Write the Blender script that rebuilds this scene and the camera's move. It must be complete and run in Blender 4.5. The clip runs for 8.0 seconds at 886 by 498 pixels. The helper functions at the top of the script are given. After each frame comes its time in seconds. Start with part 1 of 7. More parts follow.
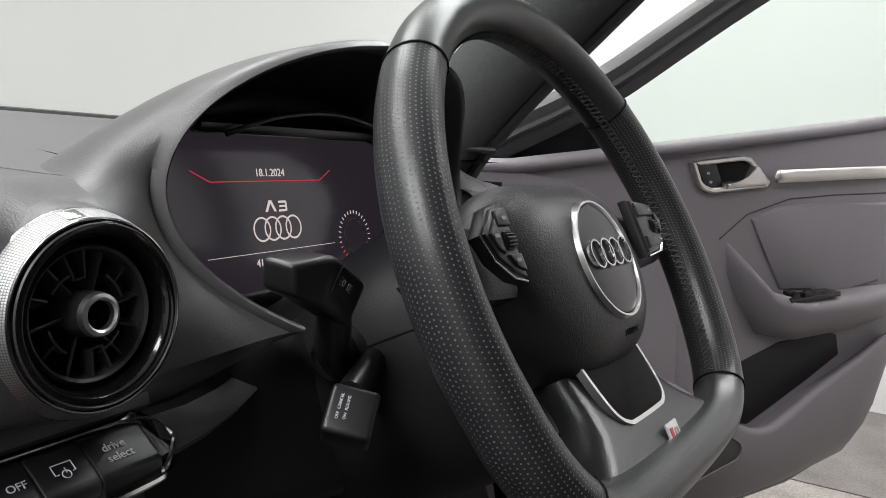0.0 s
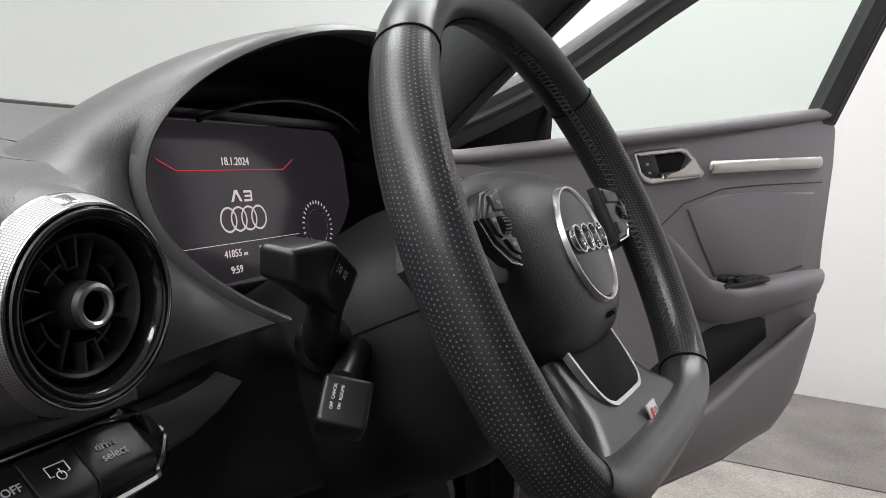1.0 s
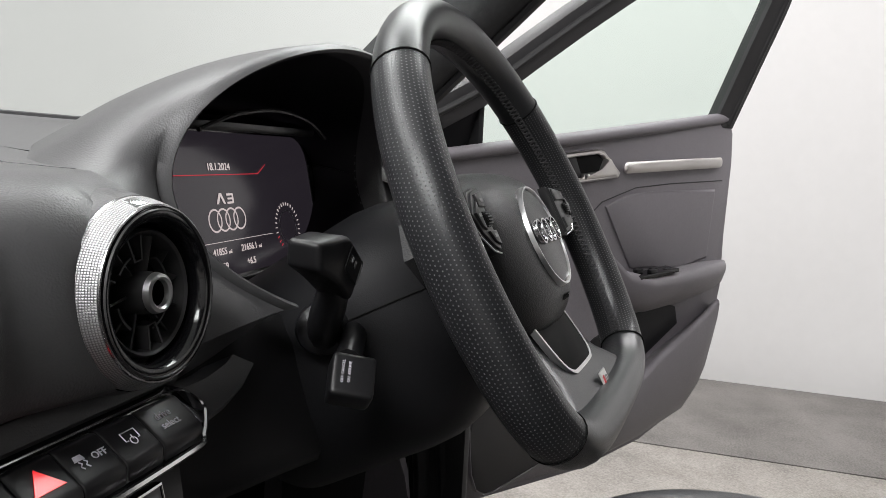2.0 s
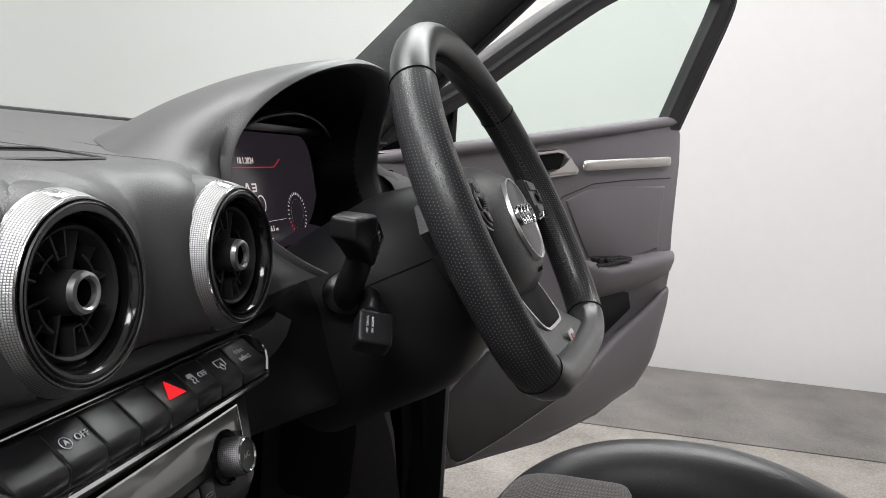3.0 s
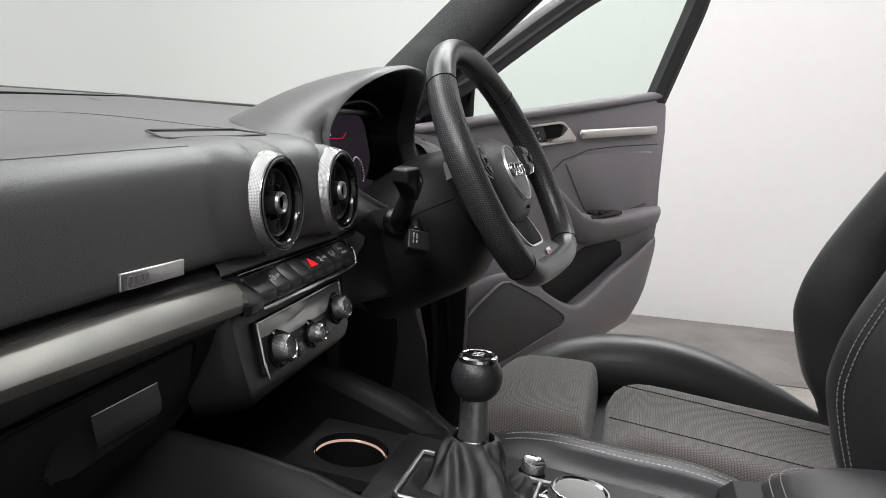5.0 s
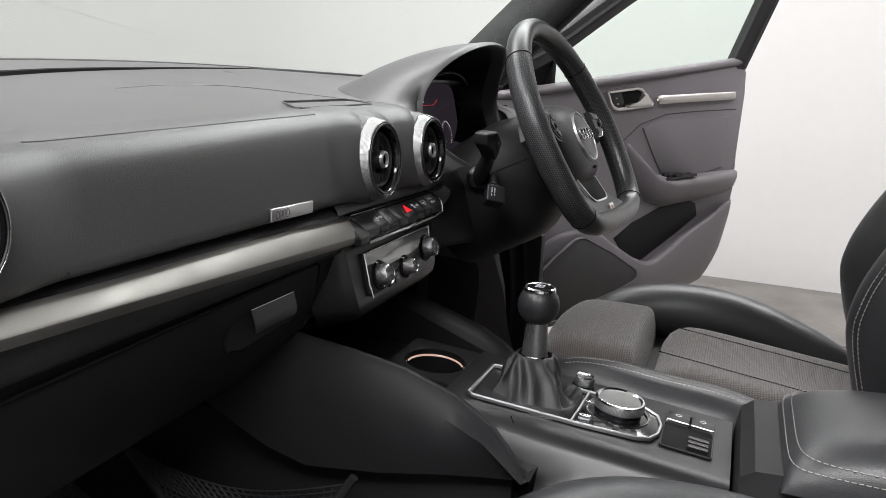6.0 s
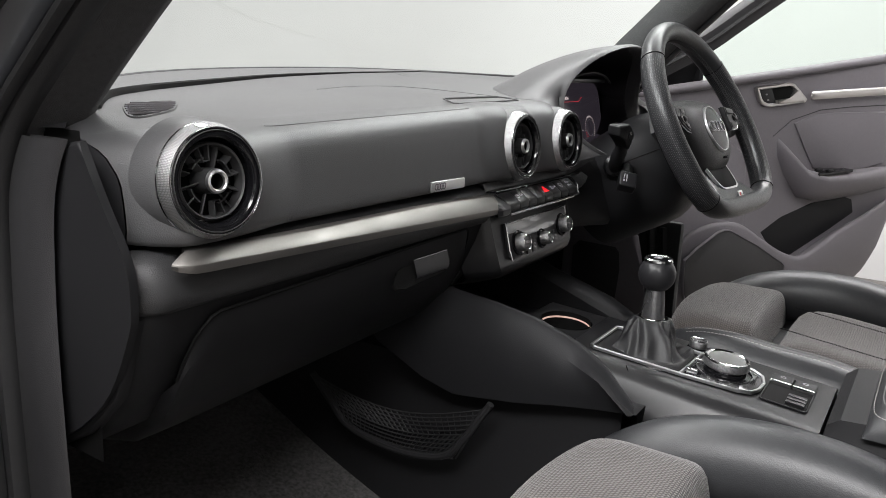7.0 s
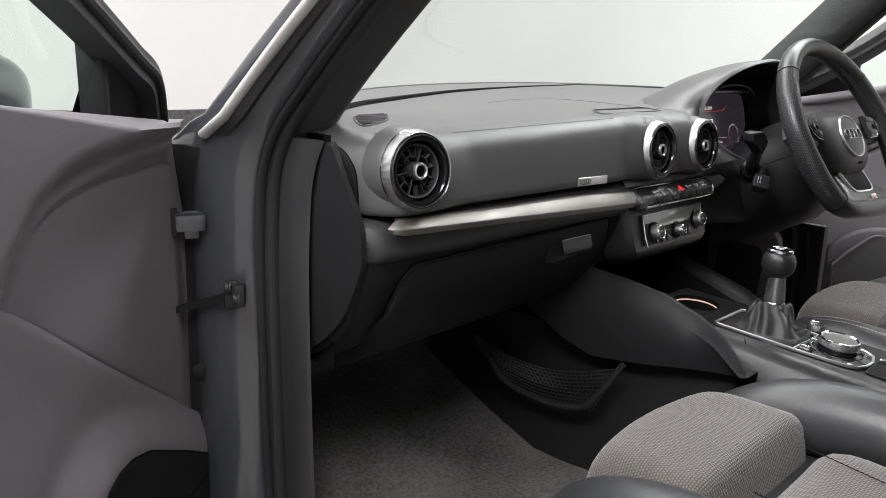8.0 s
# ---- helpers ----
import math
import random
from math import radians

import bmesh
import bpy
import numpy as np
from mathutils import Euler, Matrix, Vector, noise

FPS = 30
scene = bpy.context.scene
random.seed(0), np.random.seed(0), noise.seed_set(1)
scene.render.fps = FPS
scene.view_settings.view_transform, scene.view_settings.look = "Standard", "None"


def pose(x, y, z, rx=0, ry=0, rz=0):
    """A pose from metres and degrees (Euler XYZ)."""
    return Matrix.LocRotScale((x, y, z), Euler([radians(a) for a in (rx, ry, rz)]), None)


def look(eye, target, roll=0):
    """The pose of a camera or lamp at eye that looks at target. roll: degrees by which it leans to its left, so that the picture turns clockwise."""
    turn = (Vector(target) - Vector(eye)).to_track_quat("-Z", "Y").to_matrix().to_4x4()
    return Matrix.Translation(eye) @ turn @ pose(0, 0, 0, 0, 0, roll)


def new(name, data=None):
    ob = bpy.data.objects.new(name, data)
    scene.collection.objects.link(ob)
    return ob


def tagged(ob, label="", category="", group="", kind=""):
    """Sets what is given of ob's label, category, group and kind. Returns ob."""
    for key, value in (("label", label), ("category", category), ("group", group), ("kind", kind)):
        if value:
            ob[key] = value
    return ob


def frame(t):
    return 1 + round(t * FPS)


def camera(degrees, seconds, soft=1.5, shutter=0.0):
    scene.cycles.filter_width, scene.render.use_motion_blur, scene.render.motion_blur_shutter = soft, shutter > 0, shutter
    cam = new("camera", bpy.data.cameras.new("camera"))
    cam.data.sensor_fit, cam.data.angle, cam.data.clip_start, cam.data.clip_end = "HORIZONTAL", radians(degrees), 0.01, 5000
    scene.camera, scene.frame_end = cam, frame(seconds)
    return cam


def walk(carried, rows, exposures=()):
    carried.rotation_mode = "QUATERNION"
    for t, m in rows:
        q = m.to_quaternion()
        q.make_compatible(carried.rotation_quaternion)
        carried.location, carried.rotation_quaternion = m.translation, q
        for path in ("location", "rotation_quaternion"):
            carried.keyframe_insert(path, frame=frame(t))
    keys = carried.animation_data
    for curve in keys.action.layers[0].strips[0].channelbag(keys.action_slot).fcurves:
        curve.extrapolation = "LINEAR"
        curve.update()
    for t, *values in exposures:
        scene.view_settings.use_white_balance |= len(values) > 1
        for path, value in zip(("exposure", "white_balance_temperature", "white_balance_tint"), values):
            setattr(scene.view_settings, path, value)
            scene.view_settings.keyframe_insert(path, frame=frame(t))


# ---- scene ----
cam = camera(60.2, 8.0, soft=0.45)
PATH = [
    (0, (-0.1428, -0.2856, 0.9802), (1.595, 0.6572, 0.7081), 3.4),
    (0.5, (-0.1451, -0.2638, 0.9733), (1.639, 0.5952, 0.7098), 3.13),
    (1, (-0.1572, -0.2504, 0.972), (1.667, 0.5115, 0.7003), 3.36),
    (2.5, (-0.2969, -0.2234, 0.9721), (1.633, 0.2377, 0.7269), 3.11),
    (3, (-0.3636, -0.2256, 0.9685), (1.569, 0.203, 0.7189), 3.43),
    (3.5, (-0.4434, -0.2363, 0.9623), (1.486, 0.1773, 0.705), 3.03),
    (4, (-0.5366, -0.2609, 0.9763), (1.401, 0.1585, 0.6876), 3.42),
    (5.5, (-0.7764, -0.335, 0.98), (1.11, 0.2234, 0.5947), 2.8),
    (6, (-0.8568, -0.3725, 0.9935), (0.9704, 0.3198, 0.5495), 2.96),
    (6.5, (-0.9275, -0.4272, 0.9873), (0.8167, 0.4502, 0.5374), 2.26),
    (7, (-1.004, -0.4768, 0.996), (0.6273, 0.5837, 0.5362), 1.98),
    (7.5, (-1.08, -0.5385, 0.9981), (0.4388, 0.6811, 0.5508), 1.28),
    (8, (-1.182, -0.6222, 1.014), (0.1937, 0.7603, 0.557), 1.27),
]
walk(cam, [(t, look(eye, target, roll)) for t, eye, target, roll in PATH], ((0.0, 0.12), (1.0, 0.08), (2.5, -0.02), (3.5, -0.02), (5.5, 0.06), (6.5, 0.15), (7.0, 0.21), (8.0, 0.30)))

# ---- world, lamps, exposure ----
GROUND = 0.10
world = bpy.data.worlds.new("studio_air")
scene.world = world
world.use_nodes = True
world.node_tree.nodes["Background"].inputs[0].default_value = (0.9, 0.95, 1.0, 1)
world.node_tree.nodes["Background"].inputs[1].default_value = 0.05


def area_lamp(name, m, sx, sy, power, colour):
    data = bpy.data.lights.new(name, "AREA")
    data.shape, data.size, data.size_y, data.energy, data.color = "RECTANGLE", sx, sy, power, colour
    ob = new(name, data)
    ob.matrix_world = m
    return ob


for px, py, pz, tip, sx, sy, power in ((-2.1, -0.4, 2.95, -33, 0.8, 3.0, 158), (2.1, -0.4, 2.95, 33, 0.8, 3.0, 90), (-0.9, 1.6, 3.3, 0, 1.2, 1.2, 58), (0.9, 1.6, 3.3, 0, 1.2, 1.2, 54), (0.0, -3.2, 3.3, 0, 2.4, 0.8, 48)):
    area_lamp("ceiling_lamp", pose(px, py, pz, 0, tip, 0), sx, sy, power, (1.0, 0.985, 0.99))
scene.view_settings.exposure = 0.0


# ---- materials ----
def material(name):
    m = bpy.data.materials.new(name)
    m.use_nodes = True
    return m, m.node_tree.nodes, m.node_tree.links, m.node_tree.nodes["Principled BSDF"]


def noise_node(nodes, links, scale, detail, src):
    n = nodes.new("ShaderNodeTexNoise")
    n.inputs["Scale"].default_value, n.inputs["Detail"].default_value = scale, detail
    links.new(src, n.inputs["Vector"])
    return n


def surface(name, colour, rough, metal=0.0, grain=None, bump=0.0, var=0.15, big=6.0, spec=0.5, coat=0.0, coords="Object", rough_var=0.08):
    """A plain real surface: colour varied at two scales, uneven gloss, fine relief (grain: cells a metre)."""
    m, nodes, links, bsdf = material(name)
    tc = nodes.new("ShaderNodeTexCoord").outputs[coords]
    a = noise_node(nodes, links, big, 4, tc)
    b = noise_node(nodes, links, big * 35, 3, tc)
    add = nodes.new("ShaderNodeMath")
    add.operation = "ADD"
    links.new(a.outputs[0], add.inputs[0])
    links.new(b.outputs[0], add.inputs[1])
    ramp = nodes.new("ShaderNodeMapRange")
    ramp.inputs[1].default_value, ramp.inputs[2].default_value = 0.7, 1.3
    ramp.inputs[3].default_value, ramp.inputs[4].default_value = 1 - var, 1 + var
    links.new(add.outputs[0], ramp.inputs[0])
    mul = nodes.new("ShaderNodeVectorMath")
    mul.operation = "SCALE"
    mul.inputs[0].default_value = colour
    links.new(ramp.outputs[0], mul.inputs["Scale"])
    links.new(mul.outputs[0], bsdf.inputs["Base Color"])
    rr = nodes.new("ShaderNodeMapRange")
    rr.inputs[1].default_value, rr.inputs[2].default_value = 0.35, 0.65
    rr.inputs[3].default_value, rr.inputs[4].default_value = max(0.02, rough - rough_var), min(1, rough + rough_var)
    links.new(a.outputs[0], rr.inputs[0])
    links.new(rr.outputs[0], bsdf.inputs["Roughness"])
    bsdf.inputs["Metallic"].default_value = metal
    bsdf.inputs["Specular IOR Level"].default_value = spec
    bsdf.inputs["Coat Weight"].default_value = coat
    bsdf.inputs["Coat Roughness"].default_value = 0.06
    if grain:
        v = nodes.new("ShaderNodeTexVoronoi")
        v.feature = "SMOOTH_F1"
        v.inputs["Scale"].default_value = grain
        wob = noise_node(nodes, links, grain * 0.5, 2, tc)
        mix = nodes.new("ShaderNodeMixRGB")
        mix.inputs[0].default_value = 0.0007
        links.new(tc, mix.inputs[1])
        links.new(wob.outputs[1], mix.inputs[2])
        links.new(mix.outputs[0], v.inputs["Vector"])
        bp = nodes.new("ShaderNodeBump")
        bp.inputs["Strength"].default_value = bump
        bp.inputs["Distance"].default_value = 0.0009
        links.new(v.outputs[0], bp.inputs["Height"])
        links.new(bp.outputs[0], bsdf.inputs["Normal"])
    return m


def math_chain(nodes, links, op, a, b=None):
    n = nodes.new("ShaderNodeMath")
    n.operation = op
    for k, v in enumerate((a, b)):
        if v is None:
            continue
        if isinstance(v, (int, float)):
            n.inputs[k].default_value = v
        else:
            links.new(v, n.inputs[k])
    return n.outputs[0]


def dotted(name, colour, rough, pitch, radius, depth=0.6, ratio=1.0, hole=0.16):
    """Leather with rows of small punched holes, laid out in metres along the surface (UV)."""
    m = surface(name, colour, rough, grain=1500, bump=0.12, var=0.08, rough_var=0.03)
    nodes, links = m.node_tree.nodes, m.node_tree.links
    bsdf = nodes["Principled BSDF"]
    uv = nodes.new("ShaderNodeTexCoord").outputs["UV"]
    sep = nodes.new("ShaderNodeSeparateXYZ")
    links.new(uv, sep.inputs[0])
    mc = lambda op, a, b=None: math_chain(nodes, links, op, a, b)
    u = mc("DIVIDE", sep.outputs[0], pitch)
    v = mc("DIVIDE", sep.outputs[1], pitch * ratio)
    row = mc("FLOOR", v)
    shift = mc("MULTIPLY", mc("MODULO", row, 2.0), 0.5)
    fu = mc("SUBTRACT", mc("FRACT", mc("ADD", u, shift)), 0.5)
    fv = mc("MULTIPLY", mc("SUBTRACT", mc("FRACT", v), 0.5), ratio)
    d = mc("SQRT", mc("ADD", mc("MULTIPLY", fu, fu), mc("MULTIPLY", fv, fv)))
    rr = nodes.new("ShaderNodeMapRange")
    rr.interpolation_type = "SMOOTHSTEP"
    rr.inputs[1].default_value, rr.inputs[2].default_value = radius * 0.55, radius
    links.new(d, rr.inputs[0])
    old = bsdf.inputs["Base Color"].links[0].from_socket
    mul = nodes.new("ShaderNodeMixRGB")
    mul.inputs[1].default_value = (hole, hole, hole, 1)
    links.new(rr.outputs[0], mul.inputs[0])
    links.new(old, mul.inputs[2])
    links.new(mul.outputs[0], bsdf.inputs["Base Color"])
    bp = nodes.new("ShaderNodeBump")
    bp.inputs["Strength"].default_value = depth
    bp.inputs["Distance"].default_value = 0.0015
    links.new(rr.outputs[0], bp.inputs["Height"])
    prev = bsdf.inputs["Normal"].links[0].from_socket
    links.new(prev, bp.inputs["Normal"])
    links.new(bp.outputs[0], bsdf.inputs["Normal"])
    return m


def woven(name, colour, rib):
    """Seat cloth: rounded ribs crossed by a finer weave, in metres of the UV."""
    m, nodes, links, bsdf = material(name)
    uv = nodes.new("ShaderNodeTexCoord").outputs["UV"]
    sep = nodes.new("ShaderNodeSeparateXYZ")
    links.new(uv, sep.inputs[0])
    mc = lambda op, a, b=None: math_chain(nodes, links, op, a, b)
    k = 2 * math.pi / rib
    row = mc("FLOOR", mc("DIVIDE", sep.outputs[0], rib))
    shift = mc("MULTIPLY", mc("MODULO", row, 2.0), math.pi)
    a = mc("ABSOLUTE", mc("SINE", mc("MULTIPLY", sep.outputs[0], k / 2)))
    b = mc("ABSOLUTE", mc("SINE", mc("ADD", mc("MULTIPLY", sep.outputs[1], k * 0.45), mc("MULTIPLY", shift, 0.5))))
    h = mc("MULTIPLY", mc("POWER", a, 0.6), mc("ADD", mc("MULTIPLY", b, 0.6), 0.4))
    n = noise_node(nodes, links, 9, 4, uv)
    fine = noise_node(nodes, links, 900, 2, uv)
    val = mc("ADD", mc("MULTIPLY", h, 0.9), mc("MULTIPLY", n.outputs[0], 0.3))
    val = mc("ADD", val, mc("MULTIPLY", fine.outputs[0], 0.3))
    sc = nodes.new("ShaderNodeVectorMath")
    sc.operation = "SCALE"
    sc.inputs[0].default_value = colour
    val = mc("POWER", val, 1.5)
    links.new(val, sc.inputs["Scale"])
    links.new(sc.outputs[0], bsdf.inputs["Base Color"])
    bsdf.inputs["Roughness"].default_value = 0.85
    bsdf.inputs["Sheen Weight"].default_value = 0.25
    bp = nodes.new("ShaderNodeBump")
    bp.inputs["Strength"].default_value = 0.8
    bp.inputs["Distance"].default_value = 0.0012
    links.new(h, bp.inputs["Height"])
    links.new(bp.outputs[0], bsdf.inputs["Normal"])
    return m


def knurled(name, colour, pitch):
    """Satin metal with a fine cross-cut, its colour shaded in the cuts, in metres of the UV."""
    m, nodes, links, bsdf = material(name)
    uv = nodes.new("ShaderNodeTexCoord").outputs["UV"]
    sep = nodes.new("ShaderNodeSeparateXYZ")
    links.new(uv, sep.inputs[0])
    mc = lambda op, a, b=None: math_chain(nodes, links, op, a, b)
    k = math.pi / pitch
    a = mc("ABSOLUTE", mc("SINE", mc("MULTIPLY", sep.outputs[0], k)))
    b = mc("ABSOLUTE", mc("SINE", mc("MULTIPLY", sep.outputs[1], k)))
    h = mc("POWER", mc("MINIMUM", a, b), 0.5)
    bp = nodes.new("ShaderNodeBump")
    bp.inputs["Strength"].default_value = 0.45
    bp.inputs["Distance"].default_value = 0.0005
    links.new(h, bp.inputs["Height"])
    links.new(bp.outputs[0], bsdf.inputs["Normal"])
    # shade painted into the cuts: a tenth of the metal's colour
    tint = nodes.new("ShaderNodeMixRGB")
    tint.inputs[1].default_value = (*[0.10 * c for c in colour], 1)
    tint.inputs[2].default_value = (*colour, 1)
    links.new(h, tint.inputs[0])
    links.new(tint.outputs[0], bsdf.inputs["Base Color"])
    bsdf.inputs["Metallic"].default_value = 1.0
    bsdf.inputs["Roughness"].default_value = 0.46
    return m


def glow(name, colour, strength):
    m, nodes, links, bsdf = material(name)
    bsdf.inputs["Base Color"].default_value = (0.01, 0.01, 0.01, 1)
    bsdf.inputs["Emission Color"].default_value = (*colour, 1)
    bsdf.inputs["Emission Strength"].default_value = strength
    bsdf.inputs["Roughness"].default_value = 0.16
    return m


def glass(name, tint):
    m, nodes, links, bsdf = material(name)
    out = nodes["Material Output"]
    tr = nodes.new("ShaderNodeBsdfTransparent")
    tr.inputs[0].default_value = (*tint, 1)
    gl = nodes.new("ShaderNodeBsdfGlossy")
    gl.inputs["Roughness"].default_value = 0.01
    lw = nodes.new("ShaderNodeLayerWeight")
    lw.inputs[0].default_value = 0.5
    amount = math_chain(nodes, links, "ADD", math_chain(nodes, links, "MULTIPLY", math_chain(nodes, links, "POWER", lw.outputs["Facing"], 5.0), 0.6), 0.035)
    mix = nodes.new("ShaderNodeMixShader")
    links.new(amount, mix.inputs[0])
    links.new(tr.outputs[0], mix.inputs[1])
    links.new(gl.outputs[0], mix.inputs[2])
    links.new(mix.outputs[0], out.inputs["Surface"])
    return m


def carpet(name, colour, scale=420, bump=0.9, var=0.5):
    m = surface(name, colour, 0.95, grain=scale, bump=bump, var=var, big=5, spec=0.1)
    return m


DASH = surface("soft_dash_skin", (0.068, 0.068, 0.070), 0.43, grain=1000, bump=0.22, var=0.05, big=4, spec=0.55, rough_var=0.02)
SOFTLOW = surface("black_lower_skin", (0.028, 0.028, 0.029), 0.46, grain=1100, bump=0.3, var=0.12)
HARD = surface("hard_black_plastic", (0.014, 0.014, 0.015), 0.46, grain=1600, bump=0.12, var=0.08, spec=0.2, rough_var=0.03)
SMOOTH = surface("smooth_black_plastic", (0.011, 0.011, 0.012), 0.33, grain=2200, bump=0.06, var=0.1, spec=0.45, rough_var=0.03)
GREY = surface("grey_door_plastic", (0.168, 0.156, 0.170), 0.5, grain=1100, bump=0.3, var=0.05, rough_var=0.03)
GLOSS = surface("gloss_black", (0.006, 0.006, 0.007), 0.15, var=0.1, coat=0.15, rough_var=0.03)
LEATHER = surface("black_leather", (0.024, 0.025, 0.027), 0.31, grain=1300, bump=0.18, rough_var=0.03, var=0.08)
SEAT_LEATHER = surface("black_seat_leather", (0.030, 0.031, 0.033), 0.37, grain=900, bump=0.2, var=0.12, rough_var=0.05)
KNEE = surface("soft_black_knee_pad", (0.013, 0.0132, 0.0145), 0.5, grain=1100, bump=0.14, var=0.08, spec=0.2, rough_var=0.03)
VANE = surface("grey_black_vane_plastic", (0.030, 0.030, 0.031), 0.48, var=0.1)
SATIN = surface("satin_bezel_metal", (0.66, 0.66, 0.665), 0.36, metal=1.0, var=0.04)
BAG = surface("grained_airbag_skin", (0.019, 0.0192, 0.020), 0.45, grain=900, bump=0.3, var=0.1, spec=0.4)
BOOT = surface("soft_boot_leather", (0.010, 0.010, 0.011), 0.40, grain=1000, bump=0.35, var=0.15)
# the default pale hole colour paints in the glints at the holes
PERF = dotted("perforated_leather", (0.022, 0.023, 0.025), 0.31, 0.0029, 0.20, 0.8)
BALL = dotted("perforated_knob_leather", (0.018, 0.018, 0.02), 0.36, 0.0021, 0.15, 0.5, hole=0.004)
CLOTH = woven("ribbed_seat_cloth", (0.078, 0.069, 0.064), 0.0036)
ALU = surface("brushed_aluminium", (0.62, 0.60, 0.585), 0.36, metal=1.0, var=0.06, big=20)
STRIP = surface("satin_strip_metal", (0.225, 0.215, 0.203), 0.48, metal=1.0, var=0.04, big=14)
CHROME = surface("satin_chrome", (0.78, 0.78, 0.79), 0.16, metal=1.0, var=0.05)
DIMCHROME = surface("dark_chrome", (0.42, 0.42, 0.43), 0.22, metal=1.0, var=0.05)
TRIM = surface("bright_screen_trim", (0.80, 0.79, 0.78), 0.5, metal=0.7, var=0.03)
KNURL = knurled("knurled_metal", (0.50, 0.50, 0.505), 0.0013)
PAINT = surface("grey_metallic_paint", (0.058, 0.061, 0.069), 0.3, metal=0.3, var=0.02, coat=1.0, rough_var=0.01)
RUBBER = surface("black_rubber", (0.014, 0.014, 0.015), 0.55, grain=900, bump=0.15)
PILLAR = surface("grey_pillar_plastic", (0.027, 0.0265, 0.028), 0.5, grain=1300, bump=0.25, var=0.1)
FABRIC = surface("dark_pillar_cloth", (0.045, 0.045, 0.046), 0.9, grain=1300, bump=0.5, var=0.2)
CARPET = carpet("black_car_carpet", (0.095, 0.092, 0.091))
# also coats flat sheets that stand for the shade in openings
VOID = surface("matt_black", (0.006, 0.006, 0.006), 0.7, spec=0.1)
STITCH = surface("grey_thread", (0.32, 0.31, 0.30), 0.7)
DARKSTITCH = surface("black_thread", (0.06, 0.06, 0.062), 0.5)
WALL = surface("white_studio_paint", (0.61, 0.606, 0.602), 0.8, var=0.015, big=0.7)
STUDIO_FLOOR = carpet("grey_felt_floor", (0.275, 0.258, 0.238), 95, 1.0, 0.3)
STRIP_FLOOR = carpet("darker_felt_strip", (0.18, 0.171, 0.162), 95, 1.0, 0.3)
SCREEN = glow("dim_display", (0.055, 0.045, 0.06), 0.3)
WHITE_LIT = glow("lit_white", (1.0, 0.86, 0.86), 0.55)
RED_LIT = glow("lit_red", (0.9, 0.06, 0.09), 0.6)
HAZARD = glow("hazard_red", (1.0, 0.02, 0.03), 0.9)
PRINT = surface("white_print", (0.62, 0.61, 0.66), 0.6)
PRINT_GREY = surface("grey_print", (0.25, 0.25, 0.25), 0.6)
TINT = glass("tinted_glass", (0.825, 0.925, 0.87))
WINDSCREEN = glass("windscreen_glass", (0.88, 0.925, 0.905))
RED = surface("red_enamel", (0.5, 0.02, 0.03), 0.4)


# ---- mesh helpers ----
def thing(name, label, category, group="", kind="", m=None):
    ob = tagged(new(name), label, category, group, kind)
    ob.matrix_world = m or Matrix()
    return ob


def part(name, bm, mat, parent=None, label="", sharp=38):
    """Links a bmesh as one mesh object under a thing or a part."""
    bmesh.ops.recalc_face_normals(bm, faces=bm.faces)
    me = bpy.data.meshes.new(name)
    bm.to_mesh(me)
    bm.free()
    me.materials.append(mat)
    me.polygons.foreach_set("use_smooth", [True] * len(me.polygons))
    me.set_sharp_from_angle(angle=radians(sharp))
    ob = new(name, me)
    if parent:
        ob.parent = parent
    if label:
        ob["label"] = label
    return ob


def xform(bm, m):
    bmesh.ops.transform(bm, matrix=m, verts=bm.verts)
    return bm


def rbox(sx, sy, sz, r=0.003, m=None, seg=2):
    """A box with rounded edges."""
    bm = bmesh.new()
    bmesh.ops.create_cube(bm, size=1)
    bmesh.ops.scale(bm, vec=(sx, sy, sz), verts=bm.verts)
    if r > 0:
        bmesh.ops.bevel(bm, geom=bm.edges[:], offset=min(r, 0.49 * min(sx, sy, sz)), segments=seg, profile=0.6, affect="EDGES")
    return xform(bm, m) if m else bm


def grid(rows, close_u=False, close_v=False, caps=False, uv=None):
    """A skin over rows of points; uv: scale in metres for a UV map along rows and columns."""
    bm = bmesh.new()
    vs = [[bm.verts.new(p) for p in row] for row in rows]
    nr, nc = len(rows), len(rows[0])
    layer = bm.loops.layers.uv.new("uv") if uv else None
    if uv:
        mid = nr // 2
        cv = [0.0]
        for j in range(nc):
            cv.append(cv[-1] + (Vector(rows[mid][j]) - Vector(rows[mid][(j + 1) % nc])).length)
        cu = [0.0]
        for i in range(nr):
            cu.append(cu[-1] + (Vector(rows[i][0]) - Vector(rows[(i + 1) % nr][0])).length)
        if uv == "mid":
            cu = [0.0]
            for i in range(nr):
                cu.append(cu[-1] + (Vector(rows[i][nc // 2]) - Vector(rows[(i + 1) % nr][nc // 2])).length)
    for i in range(nr if close_u else nr - 1):
        for j in range(nc if close_v else nc - 1):
            try:
                f = bm.faces.new((vs[i][j], vs[(i + 1) % nr][j], vs[(i + 1) % nr][(j + 1) % nc], vs[i][(j + 1) % nc]))
            except ValueError:
                continue
            if uv:
                for lo, (a, b) in zip(f.loops, ((i, j), (i + 1, j), (i + 1, j + 1), (i, j + 1))):
                    lo[layer].uv = (cu[a], cv[b])
    if caps:
        for row in (vs[0], vs[-1]):
            try:
                bm.faces.new(row)
            except ValueError:
                pass
    return bm


